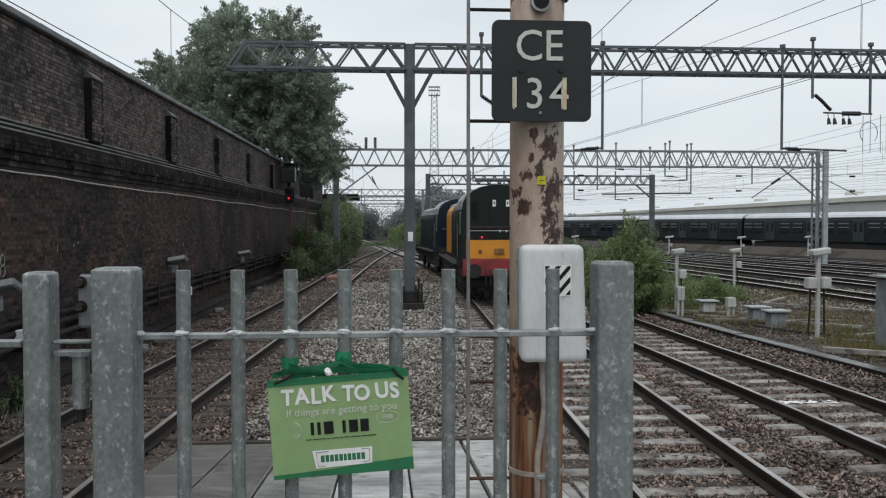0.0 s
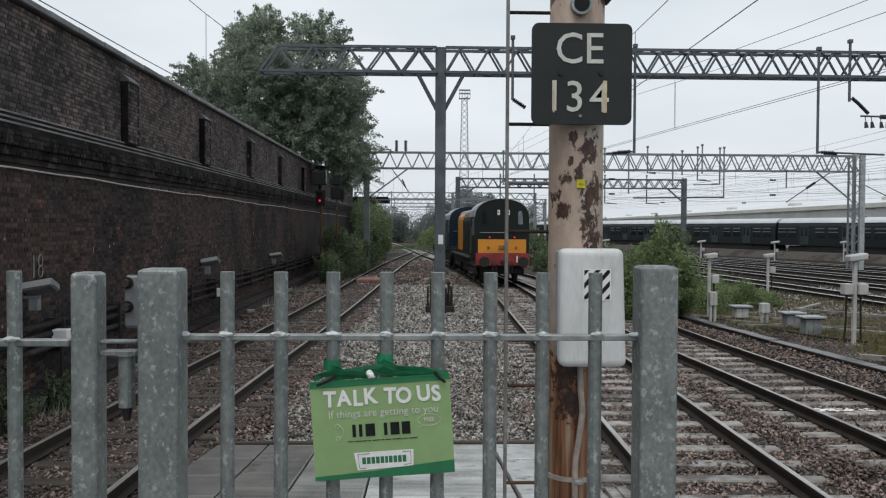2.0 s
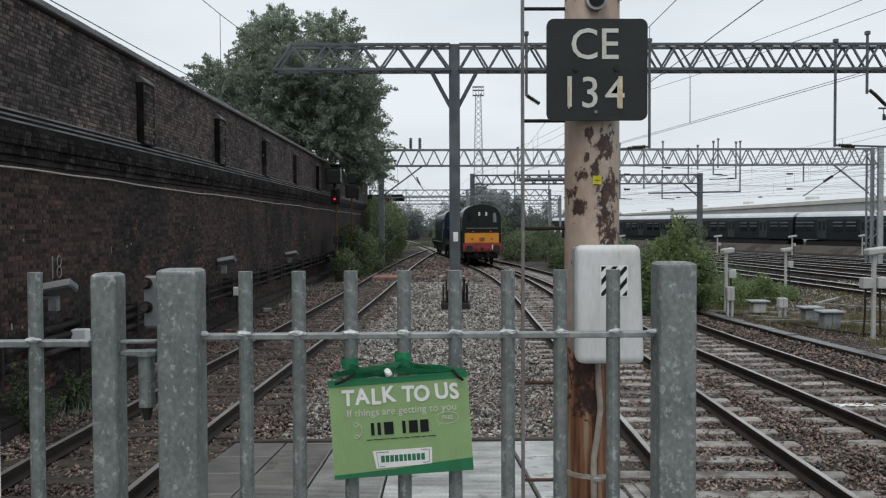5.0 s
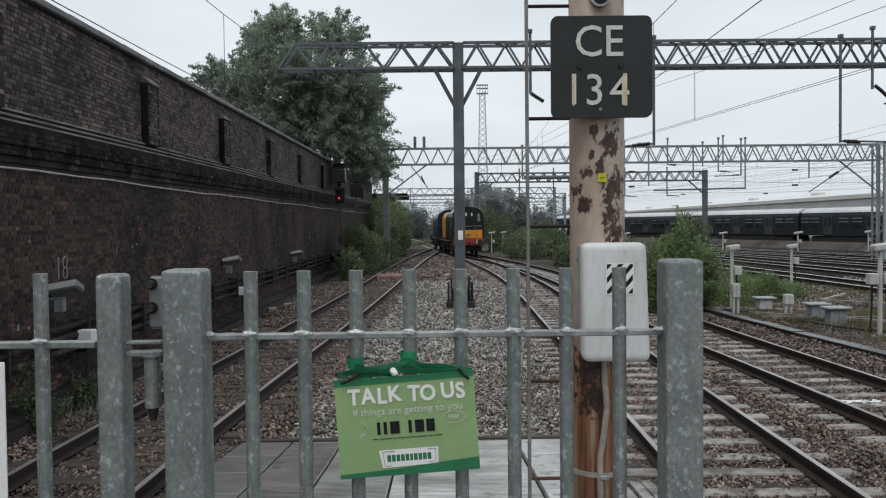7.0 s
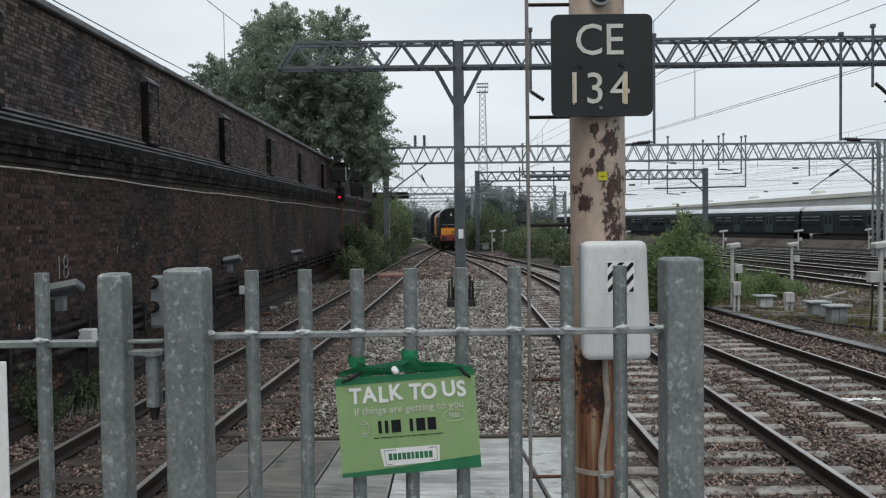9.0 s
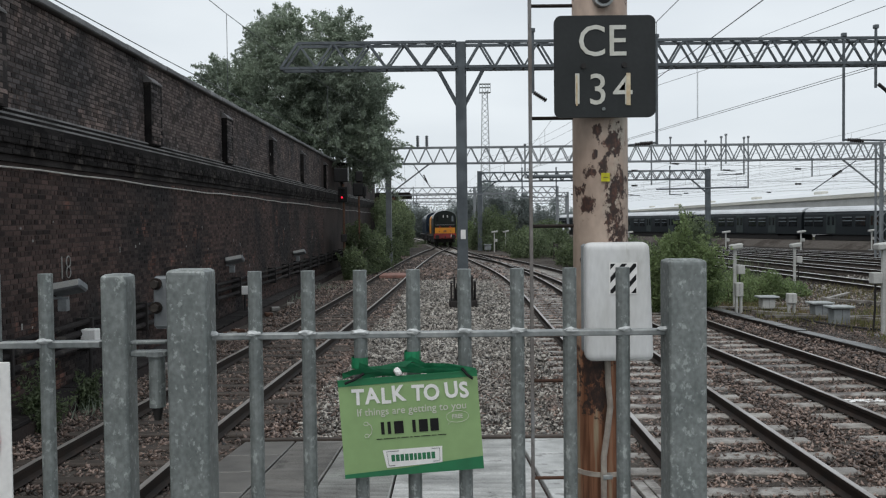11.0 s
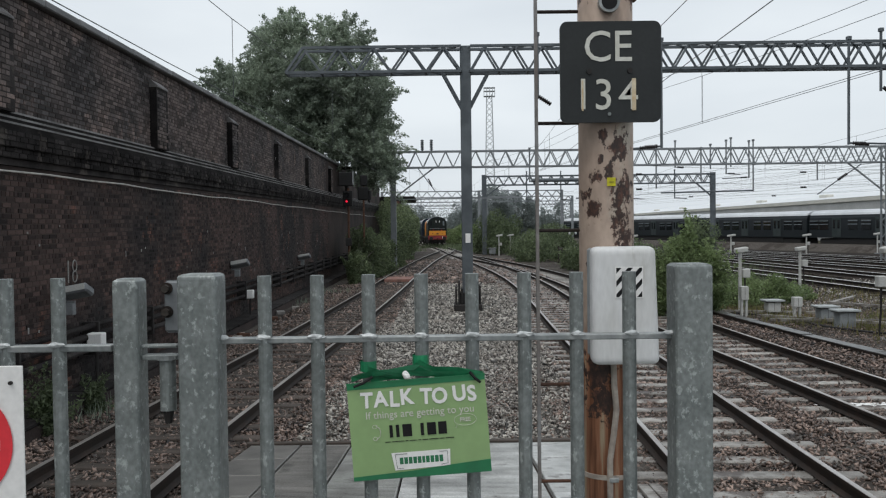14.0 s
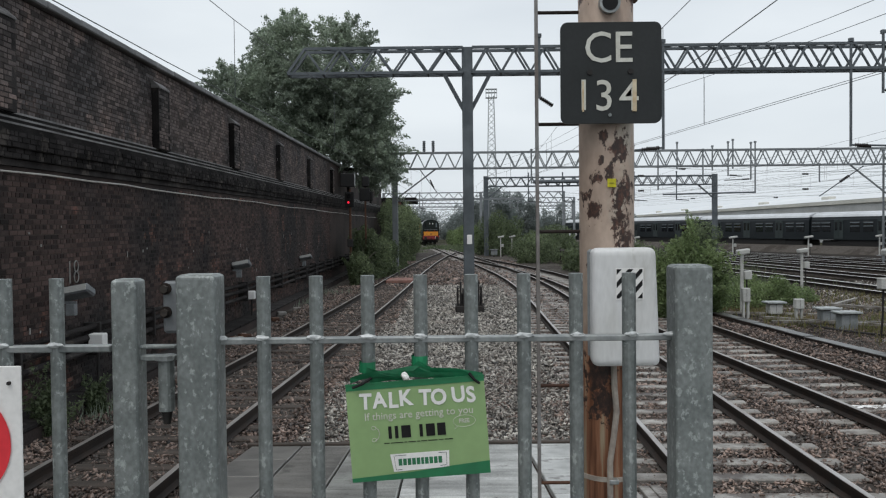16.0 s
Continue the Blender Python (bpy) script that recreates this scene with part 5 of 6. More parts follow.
    add("nose_end_beam", box(-1.2, 1.2, 6.4, 6.6, 0.86, 1.3, 0.02), M["under"], t)
    add("underframe", box(-1.15, 1.15, e + 0.2, 6.4, 0.75, 1.12, 0.02), M["under"], t)
    add("fuel_tank", box(-1.05, 1.05, -1.3, 1.3, 0.35, 0.8, 0.05), M["under"], t)
    for yb in (-4.0, 4.0):
        bg = add("bogie", box(-0.95, 0.95, yb - 2.1, yb + 2.1, 0.45, 0.75, 0.04), M["under"], t)
        for sx in (-1, 1):
            add("bogie_side_frame", box(sx * 1.05 - 0.06, sx * 1.05 + 0.06, yb - 1.9, yb + 1.9, 0.42, 0.7, 0.03), M["under"], bg)
            for yw in (-1.3, 1.3):
                add("wheel", rod((sx * 0.68, yb + yw, 0.545), (sx * 0.82, yb + yw, 0.545), 0.545, 24), M["under"], bg)
                add("axle_box", box(sx * 1.02 - 0.12, sx * 1.02 + 0.12, yb + yw - 0.18, yb + yw + 0.18, 0.4, 0.7, 0.03), M["under"], bg)
    return t


loco_a = locomotive("dark green diesel locomotive with orange warning panel and red beam", True, M["loco_green"])
loco_b = locomotive("dark blue diesel locomotive coupled behind", False, M["loco_blue"])

# ---- stabled electric train ----
TRAIN_A, TRAIN_B = Vector((49.8, 54, 0)), Vector((27.6, 128, 0))
train_dir = (TRAIN_B - TRAIN_A).normalized()
coach = thing("electric_train_coach", "dark green electric train coach with grey roof", "train", group="coaches of the stabled train")
body_sec = [(-1.38, 0.95), (-1.4, 2.0), (-1.36, 2.95), (-1.2, 3.3), (1.2, 3.3), (1.36, 2.95), (1.4, 2.0), (1.38, 0.95)]
part("body", hull(body_sec, -9.85, 9.85), M["emu"], coach)
roof_sec = [(-1.3, 3.24), (-1.18, 3.45), (-0.8, 3.66), (0.0, 3.76), (0.8, 3.66), (1.18, 3.45), (1.3, 3.24)]
part("roof", hull(roof_sec, -9.8, 9.8), M["emu_roof"], coach, "pale grey roof")
for sx in (-1,):
    for yd in (-5.8, -0.2, 5.4):
        for k in (0, 1):
            d = part("door", box(sx * 1.4 - 0.02, sx * 1.4 + 0.02, yd + k * 0.62, yd + k * 0.62 + 0.6, 1.05, 2.95, 0.01), M["emu_door"], coach, "dark grey sliding door leaf")
            part("door_glass", box(sx * 1.425 - 0.008, sx * 1.425 + 0.008, yd + 0.14 + k * 0.62, yd + k * 0.62 + 0.46, 1.9, 2.75), M["glass"], d)
    for yw in (-9.2, -7.6, -4.2, -2.5, 1.5, 3.2, 7.1, 8.5):
        w = part("window", box(sx * 1.395 - 0.02, sx * 1.395 + 0.02, yw, yw + 1.3, 1.75, 2.75, 0.02), M["glass"], coach)
        for zv in (2.28, 2.62):
            part("window_vent", box(sx * 1.42 - 0.012, sx * 1.42 + 0.012, yw + 0.05, yw + 1.25, zv, zv + 0.07), M["pane_pale"], w, "pale vent strip")
part("underframe_box", box(-1.2, 1.2, -6, 6, 0.35, 0.94, 0.05), M["under"], coach)
for yb in (-7, 7):
    part("bogie", box(-1.15, 1.15, yb - 1.7, yb + 1.7, 0.0, 0.9, 0.15), M["under"], coach)
yaw = math.degrees(math.atan2(-train_dir.x, train_dir.y))
last_coach = coach
n_coach = 5
for k in range(n_coach):
    p = TRAIN_A + train_dir * (6 + 20.1 * k)
    if k == 0:
        coach.matrix_basis = pose(p.x, p.y, 0, 0, 0, yaw)
    else:
        c2 = copy_thing(coach, pose(p.x, p.y, 0, 0, 0, yaw))
        last_coach = c2 if k == 1 else last_coach

pg = part("pantograph", line([(-0.4, -0.9, 3.76), (-0.4, 0.5, 4.15), (-0.4, -0.6, 4.5)], 0.04, 6), M["under"], last_coach, "raised pantograph")
part("collector_head", box(-0.9, 0.9, -0.75, -0.55, 4.5, 4.56, 0.01), M["under"], pg)

side_way = Vector((-train_dir.y, train_dir.x, 0))
bank_line = [tuple(TRAIN_A + train_dir * d + side_way * 3.0) for d in (-40, 0, 30, 60, 90)]
bank = extrude([(-1.6, -0.35), (-0.4, 0.32), (0.9, 0.38), (1.1, -0.35)], bank_line)
tagged(part("track_bank", bank, M["ballast"]), "low brown bank of spent ballast before the stabled train", "bank", "", "structure")

# maintenance shed behind the train
shed = thing("train_shed", "long low depot building with pale roof", "building", at=pose(59, 170, 0, 0, 0, -1.0))
part("wall", box(0.3, 0.6, -130, 130, -0.3, 5.4), M["shed_side"], shed)
part("fascia", box(0.0, 0.3, -131, 131, 5.4, 5.98, 0.05), M["shed_wall"], shed, "cream fascia")
bm = bmesh.new()
vs = [bm.verts.new(p) for p in ((0.0, -131, 6.0), (0.0, 131, 6.0), (20, 131, 8.4), (20, -131, 8.4), (40, 131, 6.0), (40, -131, 6.0))]
bm.faces.new((vs[0], vs[1], vs[2], vs[3]))
bm.faces.new((vs[3], vs[2], vs[4], vs[5]))
bmesh.ops.recalc_face_normals(bm, faces=bm.faces[:])
part("roof", bm, M["shed_roof"], shed)
for k in range(8):
    part("roof_vent", box(5.0, 6.2, -120 + k * 30, -117 + k * 30, 6.4, 7.1, 0.1), M["shed_wall"], shed)


# ---- trees and bushes ----
def leaf_cloud(n, blobs, size, seed, droop=0.0):
    """Small folded leaf clumps scattered over the shells of several blobs (x, y, z, rx, ry, rz)."""
    rg = np.random.RandomState(seed)
    w = np.array([(b[3] * b[4] * b[5]) ** (2 / 3) for b in blobs])
    pick = rg.choice(len(blobs), n, p=w / w.sum())
    v, f = [], []
    for k in pick:
        b = blobs[k]
        d = rg.normal(size=3)
        d /= np.linalg.norm(d)
        r = rg.uniform(0.12, 1.0) ** 0.45 * (1 + 0.22 * noise.noise((d[0] * 2.3 + k, d[1] * 2.3, d[2] * 2.3)))
        p = np.array(b[:3]) + d * r * np.array(b[3:6])
        s = size * rg.uniform(0.5, 1.35)
        u = rg.normal(size=3)
        u /= np.linalg.norm(u)
        t = np.cross(u, rg.normal(size=3))
        t /= np.linalg.norm(t)
        q = np.cross(u, t)
        i = len(v)
        v += [tuple(p - u * s), tuple(p + t * s * 0.45 + q * s * 0.15), tuple(p + u * s), tuple(p - t * s * 0.45 + q * s * 0.15)]
        f += [(i, i + 1, i + 2), (i, i + 2, i + 3)]
    return v, f


def limb(p, q, r0, r1, bm):
    p, q = Vector(p), Vector(q)
    mid = p.lerp(q, 0.5) + Vector((random.uniform(-1, 1), random.uniform(-1, 1), 0.3)) * 0.06 * (q - p).length
    rod(p, mid, r0, 8, bm, (r0 + r1) / 2)
    rod(mid, q, (r0 + r1) / 2, 8, bm, r1)


def tree(name, label, base, height, blobs, n, size, material, seed, trunk=0.25, kind=""):
    t = thing(name, label, "tree" if "tree" in name else "bush", kind=kind)
    bm = bmesh.new()
    bx, by, bz = base
    limb(base, (bx, by, bz + height * 0.55), trunk, trunk * 0.6, bm)
    for b in blobs[:12]:
        limb((bx, by, bz + height * random.uniform(0.25, 0.5)), (b[0], b[1], b[2]), trunk * 0.45, trunk * 0.1, bm)
    part("trunk", bm, M["bark"], t)
    part("crown", many("crown", *leaf_cloud(n, blobs, size, seed), material), None, t)
    return t


def scatter_blobs(blobs, n, seed, spread=0.9, r=0.35):
    """Adds small twig clumps on the shells of the blobs for an uneven outline."""
    rg = np.random.RandomState(seed)
    out = list(blobs)
    for _ in range(n):
        b = blobs[rg.randint(len(blobs))]
        d = rg.normal(size=3)
        d /= np.linalg.norm(d)
        q = r * rg.uniform(0.5, 1.4) * (b[3] * b[4] * b[5]) ** (1 / 3)
        out.append((b[0] + d[0] * b[3] * spread, b[1] + d[1] * b[4] * spread, b[2] + d[2] * b[5] * spread, q, q, q * 1.25))
    return out


BIG = [(-9.0, 50, 9.8, 3.3, 3.4, 2.9), (-6.2, 50, 8.8, 2.8, 3.0, 3.1), (-9.7, 50, 13.0, 1.0, 1.4, 2.1), (-5.3, 51, 13.3, 0.9, 1.1, 1.9), (-11.9, 50, 10.9, 1.9, 2, 1.3),
       (-4.3, 50, 10.3, 1.5, 2.4, 1.9), (-4.1, 50, 7.4, 1.5, 2.2, 2.2), (-7.4, 49, 11.3, 1.8, 2, 1.5), (-9.5, 49, 7.4, 2.6, 2.5, 1.8), (-3.7, 51, 5.9, 1.1, 2, 1.2), (-8.6, 50, 13.6, 0.7, 1.0, 1.6), (-6.4, 50, 13.4, 0.6, 1.0, 1.5)]


def spray_crown(blobs, n_sprays, leaves, length, size, seed):
    """Leafy sprays springing from the blobs' shells, outward and up, thinning to their tips, with leaves inside as well."""
    rg = np.random.RandomState(seed)
    w = np.array([(b[3] * b[4] * b[5]) ** (2 / 3) for b in blobs])
    B = np.array(blobs)[rg.choice(len(blobs), n_sprays, p=w / w.sum())]
    d = rg.normal(size=(n_sprays, 3))
    d /= np.linalg.norm(d, axis=1)[:, None]
    root = B[:, :3] + d * B[:, 3:] * (rg.uniform(0.15, 1.0, (n_sprays, 1)) ** 0.5)
    way = d * np.array((1.0, 1.0, 0.7)) + np.array((0, 0, 0.55)) + rg.normal(0, 0.3, (n_sprays, 3))
    way /= np.linalg.norm(way, axis=1)[:, None]
    reach = length * rg.uniform(0.4, 1.3, n_sprays)
    t = rg.uniform(0, 1, (n_sprays, leaves))
    mid = root[:, None, :] + way[:, None, :] * (t * reach[:, None])[:, :, None]
    mid[:, :, 2] -= 0.25 * (t * reach[:, None]) ** 2
    mid += rg.normal(0, 1, (n_sprays, leaves, 3)) * (0.2 * (1.15 - t))[:, :, None]
    p = mid.reshape(-1, 3)
    n = len(p)
    u = rg.normal(size=(n, 3)) + np.repeat(way, leaves, axis=0) * 0.8
    u /= np.linalg.norm(u, axis=1)[:, None]
    q = np.cross(u, rg.normal(size=(n, 3)))
    q /= np.linalg.norm(q, axis=1)[:, None]
    sz = (size * rg.uniform(0.55, 1.4, n))[:, None]
    v = np.stack([p - u * sz, p + q * sz * 0.42, p + u * sz, p - q * sz * 0.42], 1).reshape(-1, 3)
    k = np.arange(n)[:, None] * 4
    f = np.concatenate([k + np.array((0, 1, 2)), k + np.array((0, 2, 3))], 0)
    return v, f


big = thing("tree", "large full-leaved tree growing behind the brick wall", "tree")
bm = bmesh.new()
limb((-7.6, 50, 3.2), (-7.6, 50, 8.7), 0.35, 0.2, bm)
for b in BIG:
    limb((-7.6, 50, 3.2 + 10 * random.uniform(0.25, 0.5)), b[:3], 0.16, 0.035, bm)
part("trunk", bm, M["bark"], big)
crown_v, crown_f = spray_crown([tuple(c if i < 3 else c * 0.86 for i, c in enumerate(b)) for b in BIG], 1900, 135, 1.25, 0.08, 3)
part("crown", soup("crown", crown_v, crown_f, M["leaf_tree"]), None, big)
BUSH = [(7.0, 24.5, 0.45, 1.05, 1.1, 0.85), (7.2, 24.5, 1.25, 0.75, 0.8, 0.65), (7.0, 24.6, 1.9, 0.42, 0.5, 0.45), (7.95, 24.5, 0.45, 0.5, 0.7, 0.65), (6.25, 24.8, 0.55, 0.55, 0.7, 0.75),
        (6.15, 25, 1.3, 0.28, 0.3, 0.3), (7.65, 24.4, 1.55, 0.32, 0.4, 0.4), (7.15, 24.4, 2.35, 0.2, 0.3, 0.3), (6.6, 24.6, 1.8, 0.22, 0.3, 0.35)]


def shoots(n, seed, base, reach, height):
    """Arching shoots as strings of small leaf clumps, thinner towards the tip."""
    rg = np.random.RandomState(seed)
    out = []
    for _ in range(n):
        a, h, q = rg.uniform(0, math.tau), height * rg.uniform(0.45, 1.0) ** 1.3, reach * rg.uniform(0.15, 1.0)
        q *= 1.25 - 0.75 * h / height
        for k in range(2, 8):
            t = k / 7
            out.append((base[0] + q * math.cos(a) * t ** 1.4, base[1] + 0.8 * q * math.sin(a) * t ** 1.4, base[2] + h * (t - 0.22 * t ** 3), 0.19 * (1.25 - t), 0.19 * (1.25 - t), 0.2 * (1.3 - t)))
    return out


tree("bramble_bush", "bright green bramble bush beside the track", (7.1, 24.5, -0.3), 2.4,
     [tuple(c if i < 3 else c * 0.78 for i, c in enumerate(b)) for b in BUSH] + shoots(120, 5, (7.05, 24.5, -0.3), 1.9, 3.1) + shoots(45, 15, (7.2, 24.5, -0.2), 0.9, 4.1) + shoots(70, 25, (7.75, 24.6, -0.3), 1.3, 3.1) + shoots(45, 26, (6.3, 24.8, -0.3), 1.0, 2.7), 74000, 0.05, M["leaf_bush"], 5, 0.05)
tree("bramble_bush", "low dark green brambles on the weedy ground", (9.6, 28, -0.3), 1.0,
     scatter_blobs([(9.4, 28, 0.1, 1.2, 1.2, 0.55), (10.8, 29, 0.05, 1.3, 1.2, 0.5), (12.2, 30, 0.0, 1.0, 1.0, 0.4)], 24, 9, 0.9, 0.3), 12000, 0.06, M["leaf_bush"], 11, 0.04)
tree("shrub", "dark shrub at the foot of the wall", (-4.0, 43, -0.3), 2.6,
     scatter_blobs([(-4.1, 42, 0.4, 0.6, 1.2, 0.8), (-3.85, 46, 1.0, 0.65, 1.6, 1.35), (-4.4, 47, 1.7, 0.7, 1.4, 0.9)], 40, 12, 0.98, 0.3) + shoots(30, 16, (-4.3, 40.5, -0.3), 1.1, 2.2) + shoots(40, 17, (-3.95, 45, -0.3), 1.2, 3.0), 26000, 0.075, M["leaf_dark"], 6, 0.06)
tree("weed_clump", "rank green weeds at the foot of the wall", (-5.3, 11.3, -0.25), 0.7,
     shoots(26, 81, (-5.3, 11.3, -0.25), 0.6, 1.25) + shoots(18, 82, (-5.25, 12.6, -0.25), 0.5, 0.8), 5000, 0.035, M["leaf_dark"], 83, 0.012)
tree("hedge_bush", "green hedge beside the running line", (-3.2, 60, -0.3), 3.4,
     scatter_blobs([(-3.4, 58, 1.2, 1.0, 4, 1.8), (-3.2, 70, 2.0, 1.1, 5, 2.7), (-3.5, 49, 0.8, 0.8, 2.6, 1.2), (-3.6, 82, 2.2, 1.4, 5, 2.5), (-4.9, 76, 2.6, 0.7, 4, 2.6)], 50, 13, 0.95, 0.2), 44000, 0.09, M["leaf_hedge"], 7, 0.08)
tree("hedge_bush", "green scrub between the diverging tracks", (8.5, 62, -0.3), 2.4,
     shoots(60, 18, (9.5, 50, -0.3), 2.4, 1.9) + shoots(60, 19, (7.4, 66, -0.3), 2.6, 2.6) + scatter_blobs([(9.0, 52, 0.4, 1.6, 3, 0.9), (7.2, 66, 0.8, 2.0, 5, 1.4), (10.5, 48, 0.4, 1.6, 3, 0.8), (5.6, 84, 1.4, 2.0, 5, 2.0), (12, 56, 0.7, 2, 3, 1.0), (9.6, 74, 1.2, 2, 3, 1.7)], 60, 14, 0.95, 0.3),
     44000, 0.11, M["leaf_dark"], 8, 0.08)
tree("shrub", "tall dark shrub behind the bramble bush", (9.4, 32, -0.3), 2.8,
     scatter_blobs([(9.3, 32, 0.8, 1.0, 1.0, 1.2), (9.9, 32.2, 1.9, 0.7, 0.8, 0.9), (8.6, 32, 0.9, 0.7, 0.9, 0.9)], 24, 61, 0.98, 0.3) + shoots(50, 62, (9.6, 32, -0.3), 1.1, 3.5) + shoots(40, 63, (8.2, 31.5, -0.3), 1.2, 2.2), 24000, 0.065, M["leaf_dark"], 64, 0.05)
tree("shrub", "green shrub beside the curve of the running line", (2.4, 121, -0.3), 2.8,
     scatter_blobs([(2.6, 121, 1.0, 1.6, 3, 1.8), (4.4, 126, 0.9, 2.0, 3, 1.6), (1.6, 130, 0.8, 1.4, 3, 1.2)], 24, 71, 0.98, 0.3), 9000, 0.16, M["leaf_bush"], 72, 0.06)
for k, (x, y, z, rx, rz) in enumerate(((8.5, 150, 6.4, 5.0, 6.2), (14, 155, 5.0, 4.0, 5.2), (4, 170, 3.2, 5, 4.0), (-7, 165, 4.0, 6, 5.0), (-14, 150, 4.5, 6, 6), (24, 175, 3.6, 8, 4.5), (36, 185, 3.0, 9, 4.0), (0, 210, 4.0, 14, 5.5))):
    tree("background_tree", "distant tree, its grey-green paled for haze", (x, y, -0.3), z * 1.4,
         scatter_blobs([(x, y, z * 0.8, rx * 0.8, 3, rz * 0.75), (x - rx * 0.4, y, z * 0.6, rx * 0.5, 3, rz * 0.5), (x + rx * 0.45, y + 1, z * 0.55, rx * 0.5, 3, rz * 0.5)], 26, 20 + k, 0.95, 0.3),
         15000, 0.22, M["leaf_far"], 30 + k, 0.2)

# ---- trackside equipment ----
def lineside_lamp(x, y, h, label, box_z, boxes=1, head=0.36, tilt=0):
    t = thing("lineside_lamp", label, "lamp post", at=pose(x, y, -0.26, 0, 0, tilt), group="lineside lamps")
    part("post", box(-0.045, 0.045, -0.045, 0.045, 0, h, 0.01), M["pale_box"], t)
    part("foot_plate", box(-0.2, 0.2, -0.2, 0.2, -0.05, 0.05, 0.01), M["grey_box"], t)
    hd = part("lamp_head", moved(box(-head / 2, head / 2, -0.14, 0.14, -0.08, 0.08, 0.03), Matrix.Translation((0.04, 0, h + 0.03)) @ Matrix.Rotation(radians(-8), 4, "Y")), M["pale_box"], t)
    part("lamp_glass", moved(box(-head / 2 + 0.03, head / 2 - 0.03, -0.13, -0.1, -0.045, 0.02), Matrix.Translation((0.08, 0, h + 0.03)) @ Matrix.Rotation(radians(-8), 4, "Y")), M["glass"], hd)
    for k in range(boxes):
        b = part("junction_box", box(0.06 - 0.36 * k, 0.28 - 0.36 * k, -0.12, 0.1, box_z, box_z + 0.26, 0.015), M["pale_box"], t)
        part("cable_tail", line([(0.15 - 0.34 * k, 0, box_z), (0.17 - 0.36 * k, 0.02, box_z * 0.5), (0.2 - 0.42 * k, 0.05, 0.02)], 0.025, 6), M["under"], b)
    return t


lineside_lamp(9.2, 26.2, 1.92, "pale lineside lamp post with small junction box", 1.1, 1, 0.38)
lineside_lamp(14.6, 34.6, 1.68, "pale lineside lamp post among the weeds", 1.0, 1, 0.42)
lineside_lamp(10.45, 19.8, 2.1, "pale lineside lamp post with paired junction boxes", 1.25, 2, 0.46)
for x, y in ((21.0, 72), (25.2, 74), (30.5, 71), (17.6, 78), (38, 74), (15.2, 88)):
    lineside_lamp(x, y, 1.7, "small pale lineside lamp in front of the train", 0.9, 1, 0.7)
lineside_lamp(5.2, 78, 1.9, "small pale lineside lamp by the scrub", 1.0, 1, 0.6)
lineside_lamp(6.4, 80, 1.9, "small pale lineside lamp by the scrub", 1.0, 1, 0.6)


def lineside_box(x, y, w, d, h, material, label, leg=0.0, lid=True, turn=0):
    t = thing("equipment_box", label, "cabinet", at=pose(x, y, -0.26, 0, 0, turn), group="lineside equipment")
    part("body", box(-w / 2, w / 2, -d / 2, d / 2, leg, h, 0.015), material, t)
    if lid:
        ld = part("lid", box(-w / 2 - 0.1, w / 2 + 0.1, -d / 2 - 0.08, d / 2 + 0.08, h, h + 0.05, 0.014, seg=2), M["lid_grey"], t, "pale weathered overhanging lid")
        part("lid_rim", box(-w / 2 - 0.05, w / 2 + 0.05, -d / 2 - 0.05, d / 2 + 0.05, h - 0.025, h, 0.004), M["under"], ld)
    for sx in (-1, 1):
        part("leg", box(sx * w * 0.3 - 0.03, sx * w * 0.3 + 0.03, -0.05, 0.05, -0.02, leg + 0.02), material, t) if leg else None
    part("door_line", box(-0.004, 0.004, -d / 2 - 0.004, -d / 2 + 0.002, leg + 0.04, h - 0.03), M["under"], t)
    return t


lineside_box(9.85, 25.3, 0.38, 0.34, 0.44, M["pale_box"], "pale equipment box on a short grey stand", 0.12)
lineside_box(10.44, 23.1, 0.4, 0.36, 0.46, M["grey_box"], "grey point-heating box on the ballast", 0.0)
lineside_box(10.45, 22.0, 0.42, 0.36, 0.46, M["grey_box"], "grey point-heating box with pale lid", 0.0)
lineside_box(10.0, 23.9, 0.25, 0.2, 0.68, M["pale_box"], "small pale disconnection box on a post", 0.4, False)
lineside_box(8.75, 24.6, 0.22, 0.2, 0.95, M["pale_box"], "small pale disconnection box on a post", 0.55, False)
lineside_box(11.36, 17.9, 0.85, 0.6, 1.62, M["grey_box"], "tall grey lineside cabinet with pale top", 0.0)
lineside_box(4.7, 80, 0.6, 0.5, 0.7, M["grey_box"], "grey equipment box in the scrub", 0.2)

# loose boards and pale pipes on the weedy ground
for (a, b, r) in (((9.0, 24.2, -0.18), (12.4, 21.2, -0.18), 0.045), ((12.5, 27.5, -0.15), (15.5, 24.0, -0.18), 0.05), ((12.6, 27.4, -0.15), (14.4, 29.6, -0.15), 0.05),
                  ((8.4, 25.8, -0.2), (11.8, 24.8, -0.2), 0.04), ((11.2, 19.4, -0.18), (14.5, 21.0, -0.18), 0.05), ((9.2, 17.2, -0.15), (12.0, 15.6, -0.18), 0.06),
                  ((8.9, 23.0, -0.18), (12.6, 22.7, -0.2), 0.045), ((10.4, 18.6, -0.18), (13.2, 17.0, -0.18), 0.05)):
    d = thing("loose_timber", "pale weathered timber lying on the weedy ground", "timber", group="loose timbers")
    part("timber", bar(Vector(a) + Vector((0, 0, 0.06)), Vector(b) + Vector((0, 0, 0.05)), r * 2.6, r * 1.6), M["sleeper_c"], d)

# ---- red signal by the wall ----
sg = thing("colour_light_signal", "black colour light signal showing red on a slim post", "signal", at=pose(-4.9, 44, -0.3))
part("post", rod((0.05, 0, 0), (0.05, 0, 4.9), 0.06, 12), M["rust"], sg)
